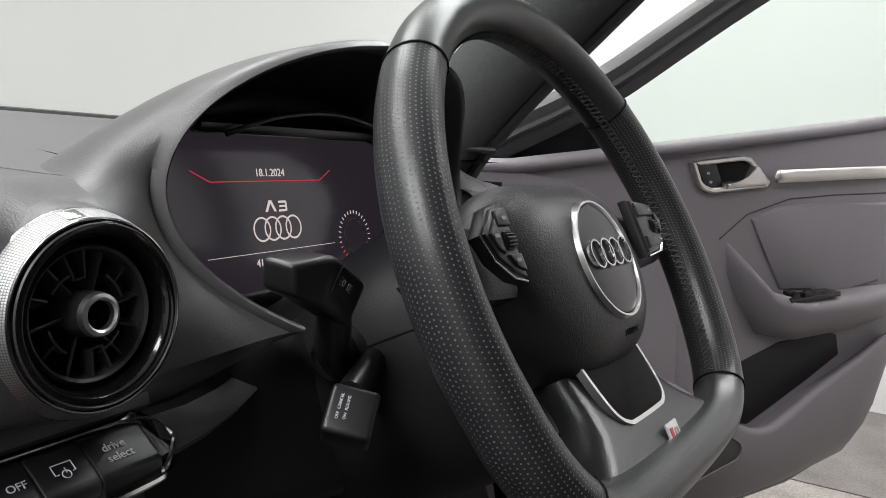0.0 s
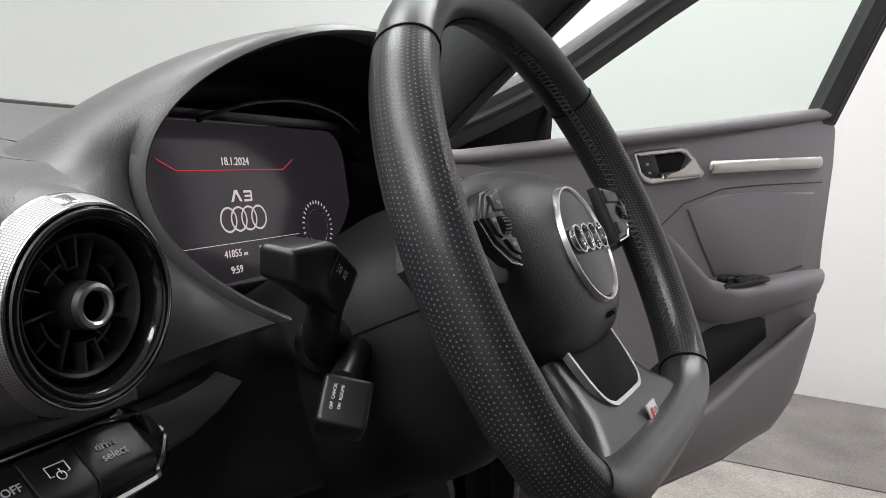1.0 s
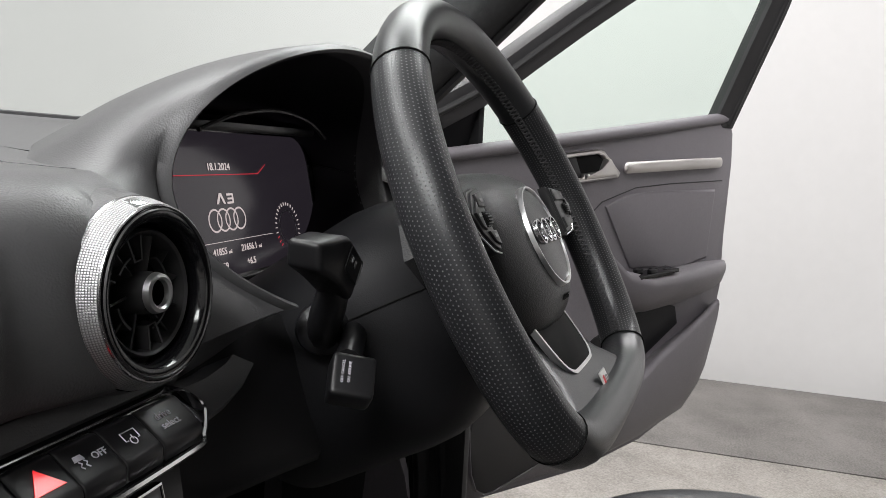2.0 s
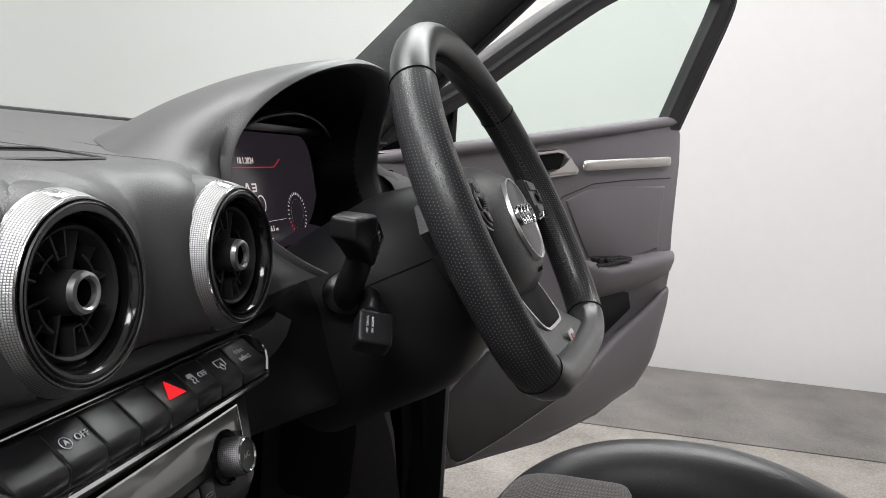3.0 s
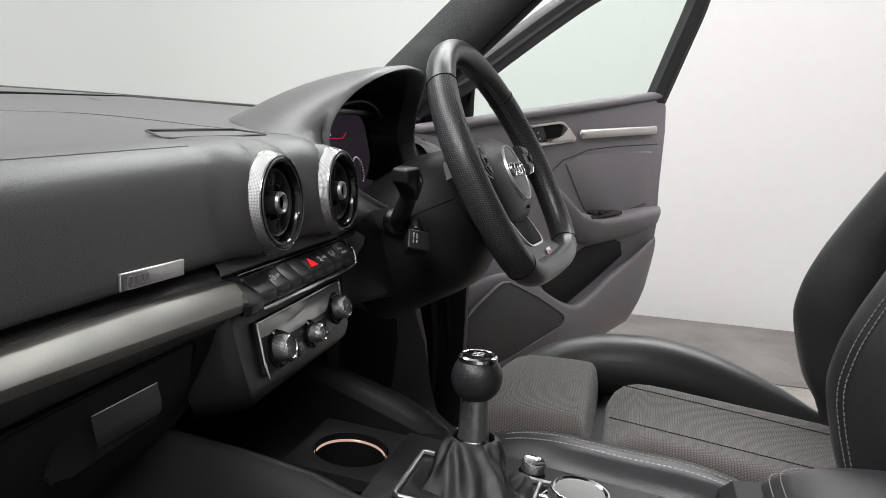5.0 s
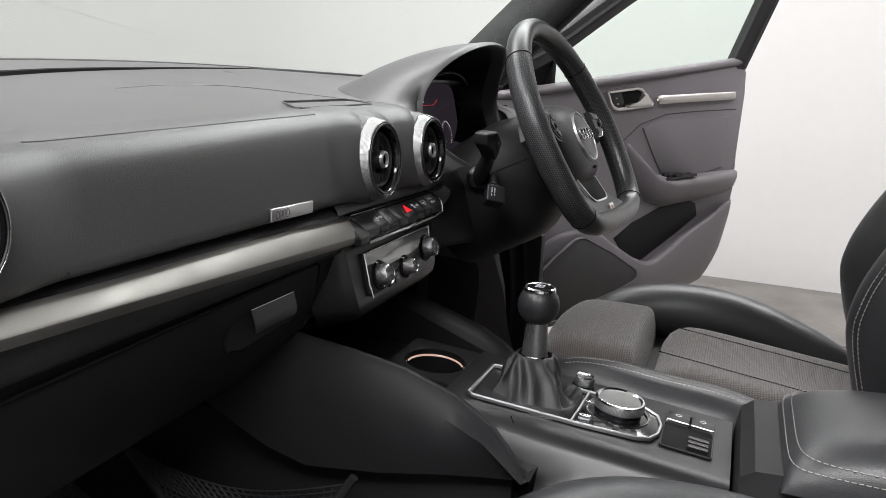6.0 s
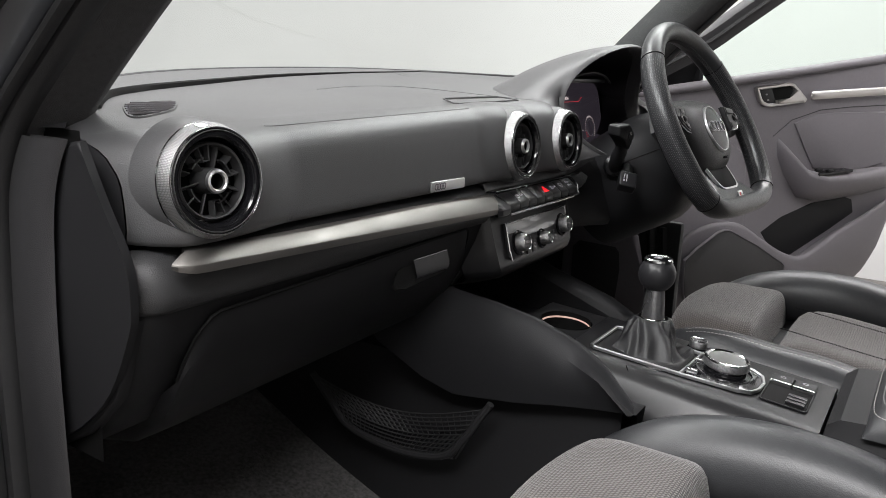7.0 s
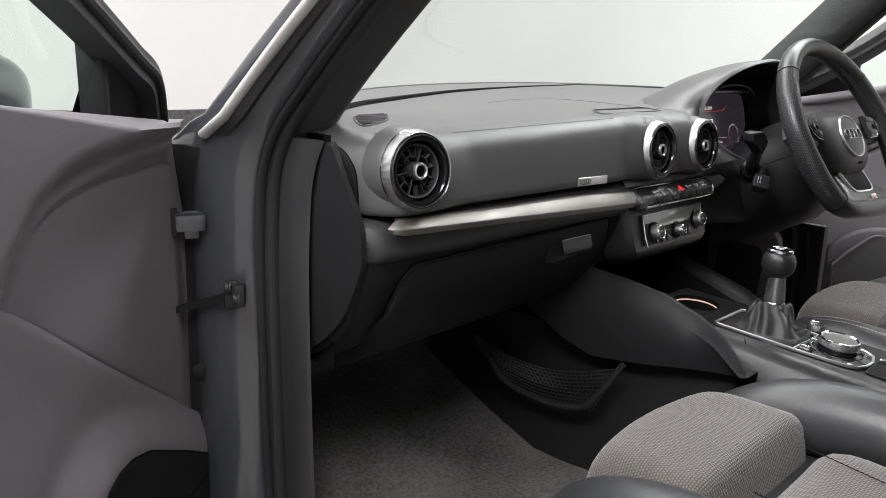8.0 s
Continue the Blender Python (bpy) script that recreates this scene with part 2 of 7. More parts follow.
def sweep(path, section, closed=False, caps=True, up=(0, 0, 1), uv=None):
    """Moves a closed section [(side, up)] along a path; section may be a function of 0..1."""
    n = len(path)
    pts = [Vector(p) for p in path]
    rows = []
    for i, p in enumerate(pts):
        a = pts[(i - 1) % n] if closed or i else pts[0]
        b = pts[(i + 1) % n] if closed or i < n - 1 else pts[-1]
        t = (b - a).normalized()
        side = t.cross(Vector(up)).normalized()
        top = side.cross(t)
        sec = section(i / max(1, n - 1)) if callable(section) else section
        rows.append([p + side * s + top * h for s, h in sec])
    return grid(rows, close_u=closed, close_v=True, caps=caps and not closed, uv=uv)


def ring_section(r, n=10, rx=None):
    return [((rx or r) * math.cos(2 * math.pi * k / n), r * math.sin(2 * math.pi * k / n)) for k in range(n)]


def lathe(profile, n=40, uv=None, m=None):
    """Turns [(radius, height)] round z."""
    rows = [[(r * math.cos(2 * math.pi * k / n), r * math.sin(2 * math.pi * k / n), h) for r, h in profile] for k in range(n)]
    bm = grid(rows, close_u=True, uv=uv)
    bmesh.ops.remove_doubles(bm, verts=bm.verts, dist=1e-6)
    return xform(bm, m) if m else bm


def smooth_path(points, n=8, closed=False):
    """Catmull-Rom through the points."""
    pts = [Vector(p) for p in points]
    out = []
    k = len(pts)
    for i in range(k if closed else k - 1):
        p0 = pts[(i - 1) % k] if closed or i else pts[0] * 2 - pts[1]
        p1, p2 = pts[i], pts[(i + 1) % k]
        p3 = pts[(i + 2) % k] if closed or i < k - 2 else pts[-1] * 2 - pts[-2]
        for s in range(n):
            t = s / n
            out.append(0.5 * (2 * p1 + (p2 - p0) * t + (2 * p0 - 5 * p1 + 4 * p2 - p3) * t * t + (3 * p1 - p0 - 3 * p2 + p3) * t ** 3))
    if not closed:
        out.append(pts[-1])
    return out


def plate(outline, depth, r=0.002, m=None, seg=2):
    """An outline in x and y, drawn out to a rounded plate from z 0 to z depth."""
    bm = bmesh.new()
    bot = [bm.verts.new((x, y, 0)) for x, y in outline]
    top = [bm.verts.new((x, y, depth)) for x, y in outline]
    n = len(outline)
    bm.faces.new(bot[::-1])
    face = bm.faces.new(top)
    for k in range(n):
        bm.faces.new((bot[k], bot[(k + 1) % n], top[(k + 1) % n], top[k]))
    if r > 0:
        bmesh.ops.bevel(bm, geom=list(face.edges), offset=r, segments=seg, profile=0.5, affect="EDGES")
    return xform(bm, m) if m else bm


def rrect(w, h, r, n=4):
    out = []
    for cx, cy, a0 in ((w / 2 - r, h / 2 - r, 0), (-w / 2 + r, h / 2 - r, 90), (-w / 2 + r, -h / 2 + r, 180), (w / 2 - r, -h / 2 + r, 270)):
        for k in range(n + 1):
            a = radians(a0 + 90 * k / n)
            out.append((cx + r * math.cos(a), cy + r * math.sin(a)))
    return out


def frame_of(outline, width, depth, m=None):
    """A flat frame: the outline with the same outline, drawn in by width, left open."""
    c = Vector((sum(p[0] for p in outline) / len(outline), sum(p[1] for p in outline) / len(outline)))
    n = len(outline)
    inner = []
    for k in range(n):
        p, a, b = Vector(outline[k]), Vector(outline[k - 1]), Vector(outline[(k + 1) % n])
        t = (b - a).normalized()
        nrm = Vector((-t.y, t.x))
        if nrm.dot(c - p) < 0:
            nrm = -nrm
        inner.append(p + nrm * width)
    rows = [[(*outline[k], 0), (*outline[k], depth * 0.8), (*(Vector(outline[k]).lerp(inner[k], 0.25)), depth), (*(Vector(outline[k]).lerp(inner[k], 0.75)), depth), (*inner[k], depth * 0.8), (*inner[k], 0)] for k in range(n)]
    bm = grid(rows, close_u=True, close_v=True)
    return xform(bm, m) if m else bm


def lettering(text, size, mat, parent, m, name="lettering", extrude=0.0002, label=""):
    cu = bpy.data.curves.new(name, "FONT")
    cu.body, cu.size, cu.extrude, cu.align_x, cu.align_y = text, size, extrude, "CENTER", "CENTER"
    cu.resolution_u = 3
    tmp = bpy.data.objects.new(name + "_curve", cu)
    scene.collection.objects.link(tmp)
    me = bpy.data.meshes.new_from_object(tmp.evaluated_get(bpy.context.evaluated_depsgraph_get()))
    bpy.data.objects.remove(tmp)
    me.name = name
    me.materials.clear()
    me.materials.append(mat)
    ob = new(name, me)
    ob.parent = parent
    ob.matrix_local = m
    if label:
        ob["label"] = label
    return ob


def join(*bms):
    out = bms[0]
    for b in bms[1:]:
        me = bpy.data.meshes.new("tmp")
        b.to_mesh(me)
        b.free()
        out.from_mesh(me)
        bpy.data.meshes.remove(me)
    return out


def stitches(path, length, gap, r, normal_up=(0, 0, 1)):
    """A row of short thread stitches along a path."""
    pts = [Vector(p) for p in path]
    runs = [0.0]
    for a, b in zip(pts, pts[1:]):
        runs.append(runs[-1] + (b - a).length)

    def at(d):
        for k in range(len(runs) - 1):
            if d <= runs[k + 1]:
                return pts[k].lerp(pts[k + 1], (d - runs[k]) / max(1e-9, runs[k + 1] - runs[k]))
        return pts[-1]

    bms, pos = bmesh.new(), 0.0
    while pos + length < runs[-1]:
        p, q = at(pos), at(pos + length)
        t = (q - p).normalized()
        s = t.cross(Vector(normal_up)).normalized() * r
        u = s.cross(t).normalized() * r
        va = [bms.verts.new(p + w) for w in (s, u, -s, -u)]
        vm = [bms.verts.new(p.lerp(q, 0.5) + w + u * 0.8) for w in (s, u, -s, -u)]
        vb = [bms.verts.new(q + w) for w in (s, u, -s, -u)]
        for k in range(4):
            bms.faces.new((va[k], va[(k + 1) % 4], vm[(k + 1) % 4], vm[k]))
            bms.faces.new((vm[k], vm[(k + 1) % 4], vb[(k + 1) % 4], vb[k]))
        pos += length + gap
    return bms


def structure(ob):
    ob["kind"] = "structure"
    return ob


# ---- studio ----
structure(tagged(part("ground", xform(rbox(10, 12, 0.1, 0), pose(0, 0, GROUND - 0.05)), STUDIO_FLOOR), "grey felt studio floor with faint stains", "floor"))
structure(tagged(part("floor_strip", xform(rbox(0.84, 5.6, 0.004, 0.001), pose(2.57, -0.4, GROUND + 0.002)), STRIP_FLOOR), "strip of darker grey felt along the wall", "floor"))
def studio_ring(inset, z):
    out = []
    for x, y in rrect(6.6, 9.2, 1.9, 14):
        f = 1 - inset / 3.3
        out.append((x * f - 0.3, y * (1 - inset / 4.6) - 0.4, z))
    return out


structure(tagged(part("wall_1", grid([studio_ring(0, GROUND - 0.02), studio_ring(0, 1.6), studio_ring(0, 3.4), studio_ring(-0.1, 3.4), studio_ring(-0.1, GROUND - 0.02)], close_v=True), WALL), "plain white studio wall with rounded corners", "wall"))
structure(tagged(part("ceiling", xform(rbox(10, 12, 0.1, 0), pose(0, 0, 3.45)), WALL), "plain white studio ceiling", "ceiling"))


# ---- dashboard ----
def ease(a, b, v):
    """0 below a, 1 above b, smooth between."""
    k = max(0.0, min(1.0, (v - a) / (b - a)))
    return k * k * (3 - 2 * k)


def back_edge(x):
    a = abs(x) / 0.672
    return 0.46 - 0.38 * a ** 3.2, 0.986 + 0.015 * x - 0.022 * a * a


VENTS = ((-0.598, 0.902), (-0.0705, 0.896), (0.0745, 0.896))
PAD_FACE = [(0.073, 0.9512), (0.058, 0.9485), (0.046, 0.9445), (0.0375, 0.939), (0.032, 0.932), (0.0285, 0.922), (0.0265, 0.91), (0.0245, 0.897), (0.023, 0.885), (0.0215, 0.873), (0.0205, 0.863), (0.0205, 0.856), (0.0235, 0.852), (0.04, 0.850)]


def pad_point(x, y, z):
    """The pad's surface with its turned ends, the dip towards the doors and the soft swellings round the vents."""
    end = min(1.0, max(0.0, (abs(x) - 0.12) / 0.48)) + 1.2 * ease(0.61, 0.675, abs(x))
    z -= 0.011 * end * ease(0.19, 0.05, y) * max(0.0, min(1.0, (z - 0.90) / 0.03))
    turn = max(0.0, (abs(x) - 0.618) / 0.034)
    y += (0.010 * turn + 0.030 * turn ** 2.2) * ease(0.30, 0.05, y)
    lift, hole, rim = 0.0, 0.0, 1.0
    for vx, vz in VENTS:
        d = math.hypot(x - vx, (z - vz) * (1.0 if z > vz else 1.25))
        lift = max(lift, ease(0.120 if vx < -0.5 else 0.088, 0.046, d) * (ease(0.105, 0.06, x) if vx > 0 else 1.0))
        hole = max(hole, ease(0.040, 0.035, d))
        rim = min(rim, d)
    fade = ease(0.095, 0.03, y)
    y += (0.05 * hole - 0.0155 * lift) * fade * ease(0.965, 0.935, z)
    z += 0.0055 * lift * ease(0.044, 0.052, rim) * fade * ease(0.92, 0.945, z)
    return (x, y, z)


def pad_profile(x):
    yb, zb = back_edge(x)
    pts = [(yb + 0.004, zb - 0.03), (yb, zb), (yb - 0.008, zb + 0.001)]
    for k in (0.12, 0.25, 0.38, 0.5, 0.62, 0.72, 0.80, 0.87, 0.93, 0.97):
        pts.append((yb + (0.073 - yb) * k, 0.9512 + (zb - 0.9512) * (1 - k) ** 1.5))
    return [pad_point(x, y, z) for y, z in pts + PAD_FACE]


def pad_z(x, y):
    """Height of the dashboard's top at a place."""
    p = [(q[1], q[2]) for q in pad_profile(x)[1:16]]
    for (y1, z1), (y0, z0) in zip(p, p[1:]):
        if y0 <= y <= y1:
            return z0 + (z1 - z0) * (y - y0) / max(1e-6, y1 - y0)
    return p[-1][1]


def xs(a, b, n):
    return [a + (b - a) * k / n for k in range(n + 1)]


dashboard = thing("dashboard", "black soft-touch car dashboard with round vents and metal trim", "dashboard")


def pad_row(c):
    """A column of the pad; its last ones run along the foot of the instrument hood."""
    tops = [0.19] * 8 + [0.185, 0.17, 0.150, 0.132, 0.120] + [0.112, 0.106] + [0.104] * 12
    base = pad_profile(-0.650 + 0.754 * c)
    return [pad_profile(-0.650 + (0.650 + e) * c)[k] for k, e in zip(range(len(base)), tops)]


part("upper_pad", grid([pad_row(c) for c in xs(0, 1, 176)], caps=False), DASH, dashboard, "grained soft black upper pad", sharp=60)
part("upper_pad", grid([pad_profile(x) for x in xs(0.512, 0.650, 24)], caps=False), DASH, dashboard, "grained soft black upper pad", sharp=60)
for s in (-1, 1):
    part("end_cheek", grid([pad_profile(s * x) for x in xs(0.6505, 0.675, 8)]), HARD, dashboard, "smooth black cheek beside the pad", sharp=60)


def lower_profile(x, drop=0.0):
    turn = max(0.0, (abs(x) - 0.640) / 0.034)
    back = 0.008 * turn + 0.022 * turn ** 2.2
    return [(x, y + back, z - drop) for y, z in ((0.045, 0.848), (0.030, 0.8455), (0.0205, 0.838), (0.0095, 0.815), (0.011, 0.803), (0.020, 0.775), (0.042, 0.728), (0.080, 0.68), (0.14, 0.645), (0.25, 0.615), (0.42, 0.60))]


def band_row(x):
    p = lower_profile(x)
    return p[:4] + [(x, p[4][1] + 0.001, 0.8045), (x, p[4][1] + 0.004, 0.8005), (x, p[4][1] + 0.012, 0.7985)]


part("lower_band", grid([band_row(x) for x in xs(-0.675, -0.140, 90)]), SOFTLOW, dashboard, "grained black band under the trim strip", sharp=50)
part("lower_panel", grid([[(x, y + 0.006, z) for _, y, z in lower_profile(x)[4:]] for x in xs(-0.670, -0.135, 40)]), HARD, dashboard, "smooth black lower panel", sharp=50)
def knee_row(x):
    out = math.exp(-((x - 0.39) / 0.20) ** 2) * ease(0.10, 0.20, x)
    zb = 0.742 - 0.022 * ease(0.15, 0.45, x) + 0.018 * ease(0.5, 0.66, x)
    y0 = 0.030 - 0.048 * out
    return [(x, y, z) for y, z in ((0.060, 0.856), (0.034 - 0.01 * out, 0.850), (0.028 - 0.02 * out, 0.83), (y0 + 0.006, 0.80), (y0, zb + 0.032), (y0 + 0.001, zb + 0.012), (y0 + 0.007, zb + 0.003), (y0 + 0.020, zb), (0.10, zb - 0.004), (0.22, zb - 0.03), (0.40, zb - 0.08))]


part("knee_panel", grid([knee_row(x) for x in xs(0.112, 0.672, 48)]), HARD, dashboard, "black knee panel under the column", sharp=50)

# black strip laid along the back edge for the gap's shade
part("screen_gap_shade", sweep([(x, back_edge(x)[0] + 0.006, back_edge(x)[1] + 0.001) for x in xs(-0.640, 0.668, 60)], ring_section(0.004, 8, 0.005)), RUBBER, dashboard, "black strip standing for the shade in the gap at the windscreen")
shelf_front = smooth_path([(-0.606, 0.140, 0), (-0.590, 0.160, 0), (-0.55, 0.205, 0), (-0.50, 0.243, 0), (-0.427, 0.284, 0), (-0.292, 0.342, 0), (-0.137, 0.390, 0), (0.10, 0.424, 0), (0.32, 0.43, 0)], 6)
rows = []
for p in shelf_front:
    h = 0.0072 - 0.0050 * ease(-0.55, 0.25, p.x)
    by, bz = back_edge(p.x)
    z = pad_z(p.x, p.y)
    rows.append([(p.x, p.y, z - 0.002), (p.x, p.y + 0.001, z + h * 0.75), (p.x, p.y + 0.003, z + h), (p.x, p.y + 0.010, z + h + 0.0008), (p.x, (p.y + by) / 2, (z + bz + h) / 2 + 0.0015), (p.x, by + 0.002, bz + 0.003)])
part("rear_shelf", grid([r[2:] for r in rows]), DASH, dashboard, "smooth shelf under the windscreen", sharp=60)
# step face coloured black, in place of the shade in the gap
part("shelf_front", grid([r[:3] for r in rows]), VOID, dashboard, "step before the windscreen shelf, blackened for the shade in the gap")

part("face_return", grid([[(x, y + 0.10 * max(0.0, x - 0.10) ** 1.2, z) for y, z in ((0.0225, 0.860), (0.0205, 0.853), (0.0215, 0.847), (0.0245, 0.840), (0.030, 0.832), (0.040, 0.822), (0.060, 0.812))] for x in xs(0.098, 0.250, 14)]), DASH, dashboard, "grained pad turning under beside the column", sharp=60)
part("middle_band", grid([[(x, y, z) for y, z in ((0.05, 0.852), (0.026, 0.850), (0.022, 0.845), (0.021, 0.840), (0.024, 0.836), (0.05, 0.834))] for x in xs(-0.142, 0.118, 16)]), DASH, dashboard, "grained black band above the buttons")


# glovebox door with its handle
def glove_row(x):
    left, right = min(1.0, (x + 0.618) / 0.03), min(1.0, (-0.172 - x) / 0.022)
    f = math.sqrt(max(0.0, 1 - (1 - max(0.02, min(left, right))) ** 2))
    full = [(y + 0.0015, z - 0.010 + 0.025 * (x + 0.4)) for _, y, z in lower_profile(-0.4)[4:10]]
    mid = full[2]
    return [(x, mid[0] + (y - mid[0]) * f + (0.004 if k in (0, 5) else 0), mid[1] + (z - mid[1]) * f) for k, (y, z) in enumerate(full)]


glove_xs = [-0.6175, -0.615, -0.610, -0.604, -0.597, -0.59] + xs(-0.585, -0.20, 14) + [-0.194, -0.187, -0.181, -0.176, -0.1725]
glove = part("glovebox", grid([glove_row(x) for x in glove_xs], caps=True), HARD, dashboard, "closed glovebox lid", sharp=50)
part("lid_gap", sweep([(p[0], p[1] - 0.001, p[2] + 0.0015) for p in (glove_row(x)[0] for x in glove_xs)] + [(p[0] + 0.0012, p[1], p[2]) for p in glove_row(glove_xs[-1])[1:4]], ring_section(0.0017, 6)), VOID, glove)
HG = pose(-0.285, 0.0195, 0.765, 66, 0, 0)
# no recess is cut: a matt black plate gives its shade
part("recess_shade", plate([(0.058, 0.013), (-0.020, 0.013), (-0.048, 0.006), (-0.062, -0.008), (-0.060, -0.014), (-0.045, -0.016), (0.040, -0.013), (0.056, -0.004)], 0.003, 0.001, HG), VOID, glove, "black plate standing for the shade in the handle recess")
flap = part("handle", grid([[HG @ Vector((x0 + (x1 - x0) * u, v, h)) for u in xs(0, 1, 8)] for v, h, x0, x1 in ((0.0125, 0.001, -0.018, 0.0525), (0.0125, 0.0055, -0.018, 0.0525), (0.0115, 0.0066, -0.0185, 0.052), (0.0, 0.0062, -0.020, 0.050), (-0.0070, 0.0056, -0.021, 0.047), (-0.0090, 0.0046, -0.0215, 0.045), (-0.0098, 0.001, -0.0215, 0.044))], caps=False), SMOOTH, glove, "smooth black pull handle", )
part("handle_edge", sweep([HG @ Vector((x, 0.0120, 0.0064)) for x in xs(-0.018, 0.052, 4)], ring_section(0.0006, 5)), DIMCHROME, flap, "thin bright upper edge")

# brushed metal strip
STRIP_Z = lambda x: 0.8215 - 0.0405 * (x + 0.13)
strip_pts = [(-0.636, 0.0105, STRIP_Z(-0.636)), (-0.6345, 0.0065, STRIP_Z(-0.6345)), (-0.630, 0.0030, STRIP_Z(-0.630)), (-0.624, 0.0015, STRIP_Z(-0.624))] + [(x, 0.0005, STRIP_Z(x)) for x in xs(-0.616, -0.139, 24)]
strip_end = lambda k: min(1.0, 0.60 + k * 4)
strip_top = lambda k: 0.55 + 0.45 * ease(0.25, 0.85, k)
strip_sec = lambda k: [(s, h * strip_end(k) * (strip_top(k) if h > 0.001 else 1.0)) for s, h in ((-0.020, 0.0145), (-0.0100, 0.0142), (-0.0080, 0.0132), (0.0032, 0.0004), (0.0046, -0.0014), (0.0050, -0.0032), (0.0040, -0.0085), (0.0, -0.0095), (-0.018, -0.0095))]
part("trim_strip", sweep(strip_pts, strip_sec), STRIP, dashboard, "brushed aluminium trim strip", sharp=25)

# emblem plate
PLATE = surface("bright_plate", (0.72, 0.72, 0.71), 0.33, metal=1.0, var=0.05)
badge = part("emblem_plate", rbox(0.0735, 0.003, 0.0125, 0.0012, pose(-0.2355, 0.0190, 0.8595, 0, 1.2)), PLATE, dashboard, "small brushed metal plate", sharp=60)
for k in range(4):
    part("emblem_ring", lathe([(0.0026, 0), (0.0033, 0.0005), (0.0041, 0)], 18, m=pose(-0.262 + 0.0054 * k, 0.0174, 0.8598, 90)), GREY, badge)


# screen lid and side demister
def on_top(points, lift=0.0008):
    return [(x, y, pad_z(x, y) + lift) for x, y in points]


lid_line = [(p.x, p.y) for p in smooth_path([(-0.20, 0.262, 0), (-0.10, 0.285, 0), (0.0, 0.280, 0), (0.060, 0.240, 0), (0.096, 0.165, 0), (0.118, 0.082, 0)], 6)]
part("lid_joint", sweep(on_top(lid_line, 0.0002), ring_section(0.0005, 5)), DASH, dashboard)
lid_shape = [(-0.135, 0.072), (0.048, 0.080), (0.050, 0.084), (0.030, 0.108), (0.026, 0.110), (-0.122, 0.103), (-0.128, 0.100), (-0.138, 0.077)]
lid_rows = (((-0.135, 0.072), (0.048, 0.080), 0.0006), ((-0.131, 0.085), (0.042, 0.092), 0.0022), ((-0.126, 0.0965), (0.034, 0.103), 0.0034))
across = lambda a, b, lift: on_top([(a[0] + (b[0] - a[0]) * w, a[1] + (b[1] - a[1]) * w) for w in xs(0, 1, 8)], lift)
lid = part("screen_lid", grid([across(*r) for r in lid_rows]), DASH, dashboard, "closed lid over the folded screen")
# the slot is not open: a black sheet stands for its shade
part("slot_shade", grid([across((-0.127, 0.0965), (0.035, 0.103), 0.0030), across((-0.122, 0.1060), (0.027, 0.1120), 0.0046)]), VOID, lid, "black sheet standing for the shade in the folding screen slot")
part("lid_edge", sweep([Vector(p) + Vector((0, 0, 0.0006 + 0.0042 * ease(0.076, 0.108, p[1]))) for p in on_top(lid_shape, 0.0)], ring_section(0.0011, 6), closed=True), DASH, lid, "raised rim of the slot")
part("pad_stitch_line", sweep([(x, 0.052, pad_z(x, 0.052) + 0.0001) for x in xs(-0.50, -0.14, 40)], ring_section(0.0005, 6)), DASH, dashboard, "fine raised crease")

dm_line = smooth_path([(-0.575, 0.151, 0), (-0.556, 0.162, 0), (-0.516, 0.171, 0), (-0.511, 0.165, 0), (-0.531, 0.1395, 0), (-0.550, 0.125, 0), (-0.588, 0.109, 0), (-0.596, 0.115, 0)], 4, closed=True)
dm_mid = sum(dm_line, Vector()) / len(dm_line)
dm_out = [(p.x, p.y) for p in dm_line]
demister = part("side_demister", sweep(on_top(dm_out, 0.0002), [(-0.0022, -0.0006), (0.0022, -0.0006), (0.0016, 0.0012), (-0.0016, 0.0012)], closed=True), DASH, dashboard, "slotted side window demister", sharp=60)
# black sheet on the pad, for the shade between the slats
part("demister_shade", grid([on_top([(dm_mid.x + (x - dm_mid.x) * w, dm_mid.y + (y - dm_mid.y) * w) for x, y in dm_out], 0.0006) for w in (0.98, 0.6, 0.3, 0.02)], close_v=True), VOID, demister)
for k in range(6):
    yy = 0.1185 + 0.0082 * k
    cuts = sorted(a[0] + (b[0] - a[0]) * (yy - a[1]) / (b[1] - a[1]) for a, b in zip(dm_out, dm_out[1:] + dm_out[:1]) if (a[1] - yy) * (b[1] - yy) < 0)
    part("slat", sweep(on_top([(x, yy) for x in xs(cuts[0], cuts[-1], 4)], 0.0016), [(-0.0013, -0.0008), (0.0013, -0.0008), (0.0010, 0.0008), (-0.0010, 0.0008)]), GREY, demister)


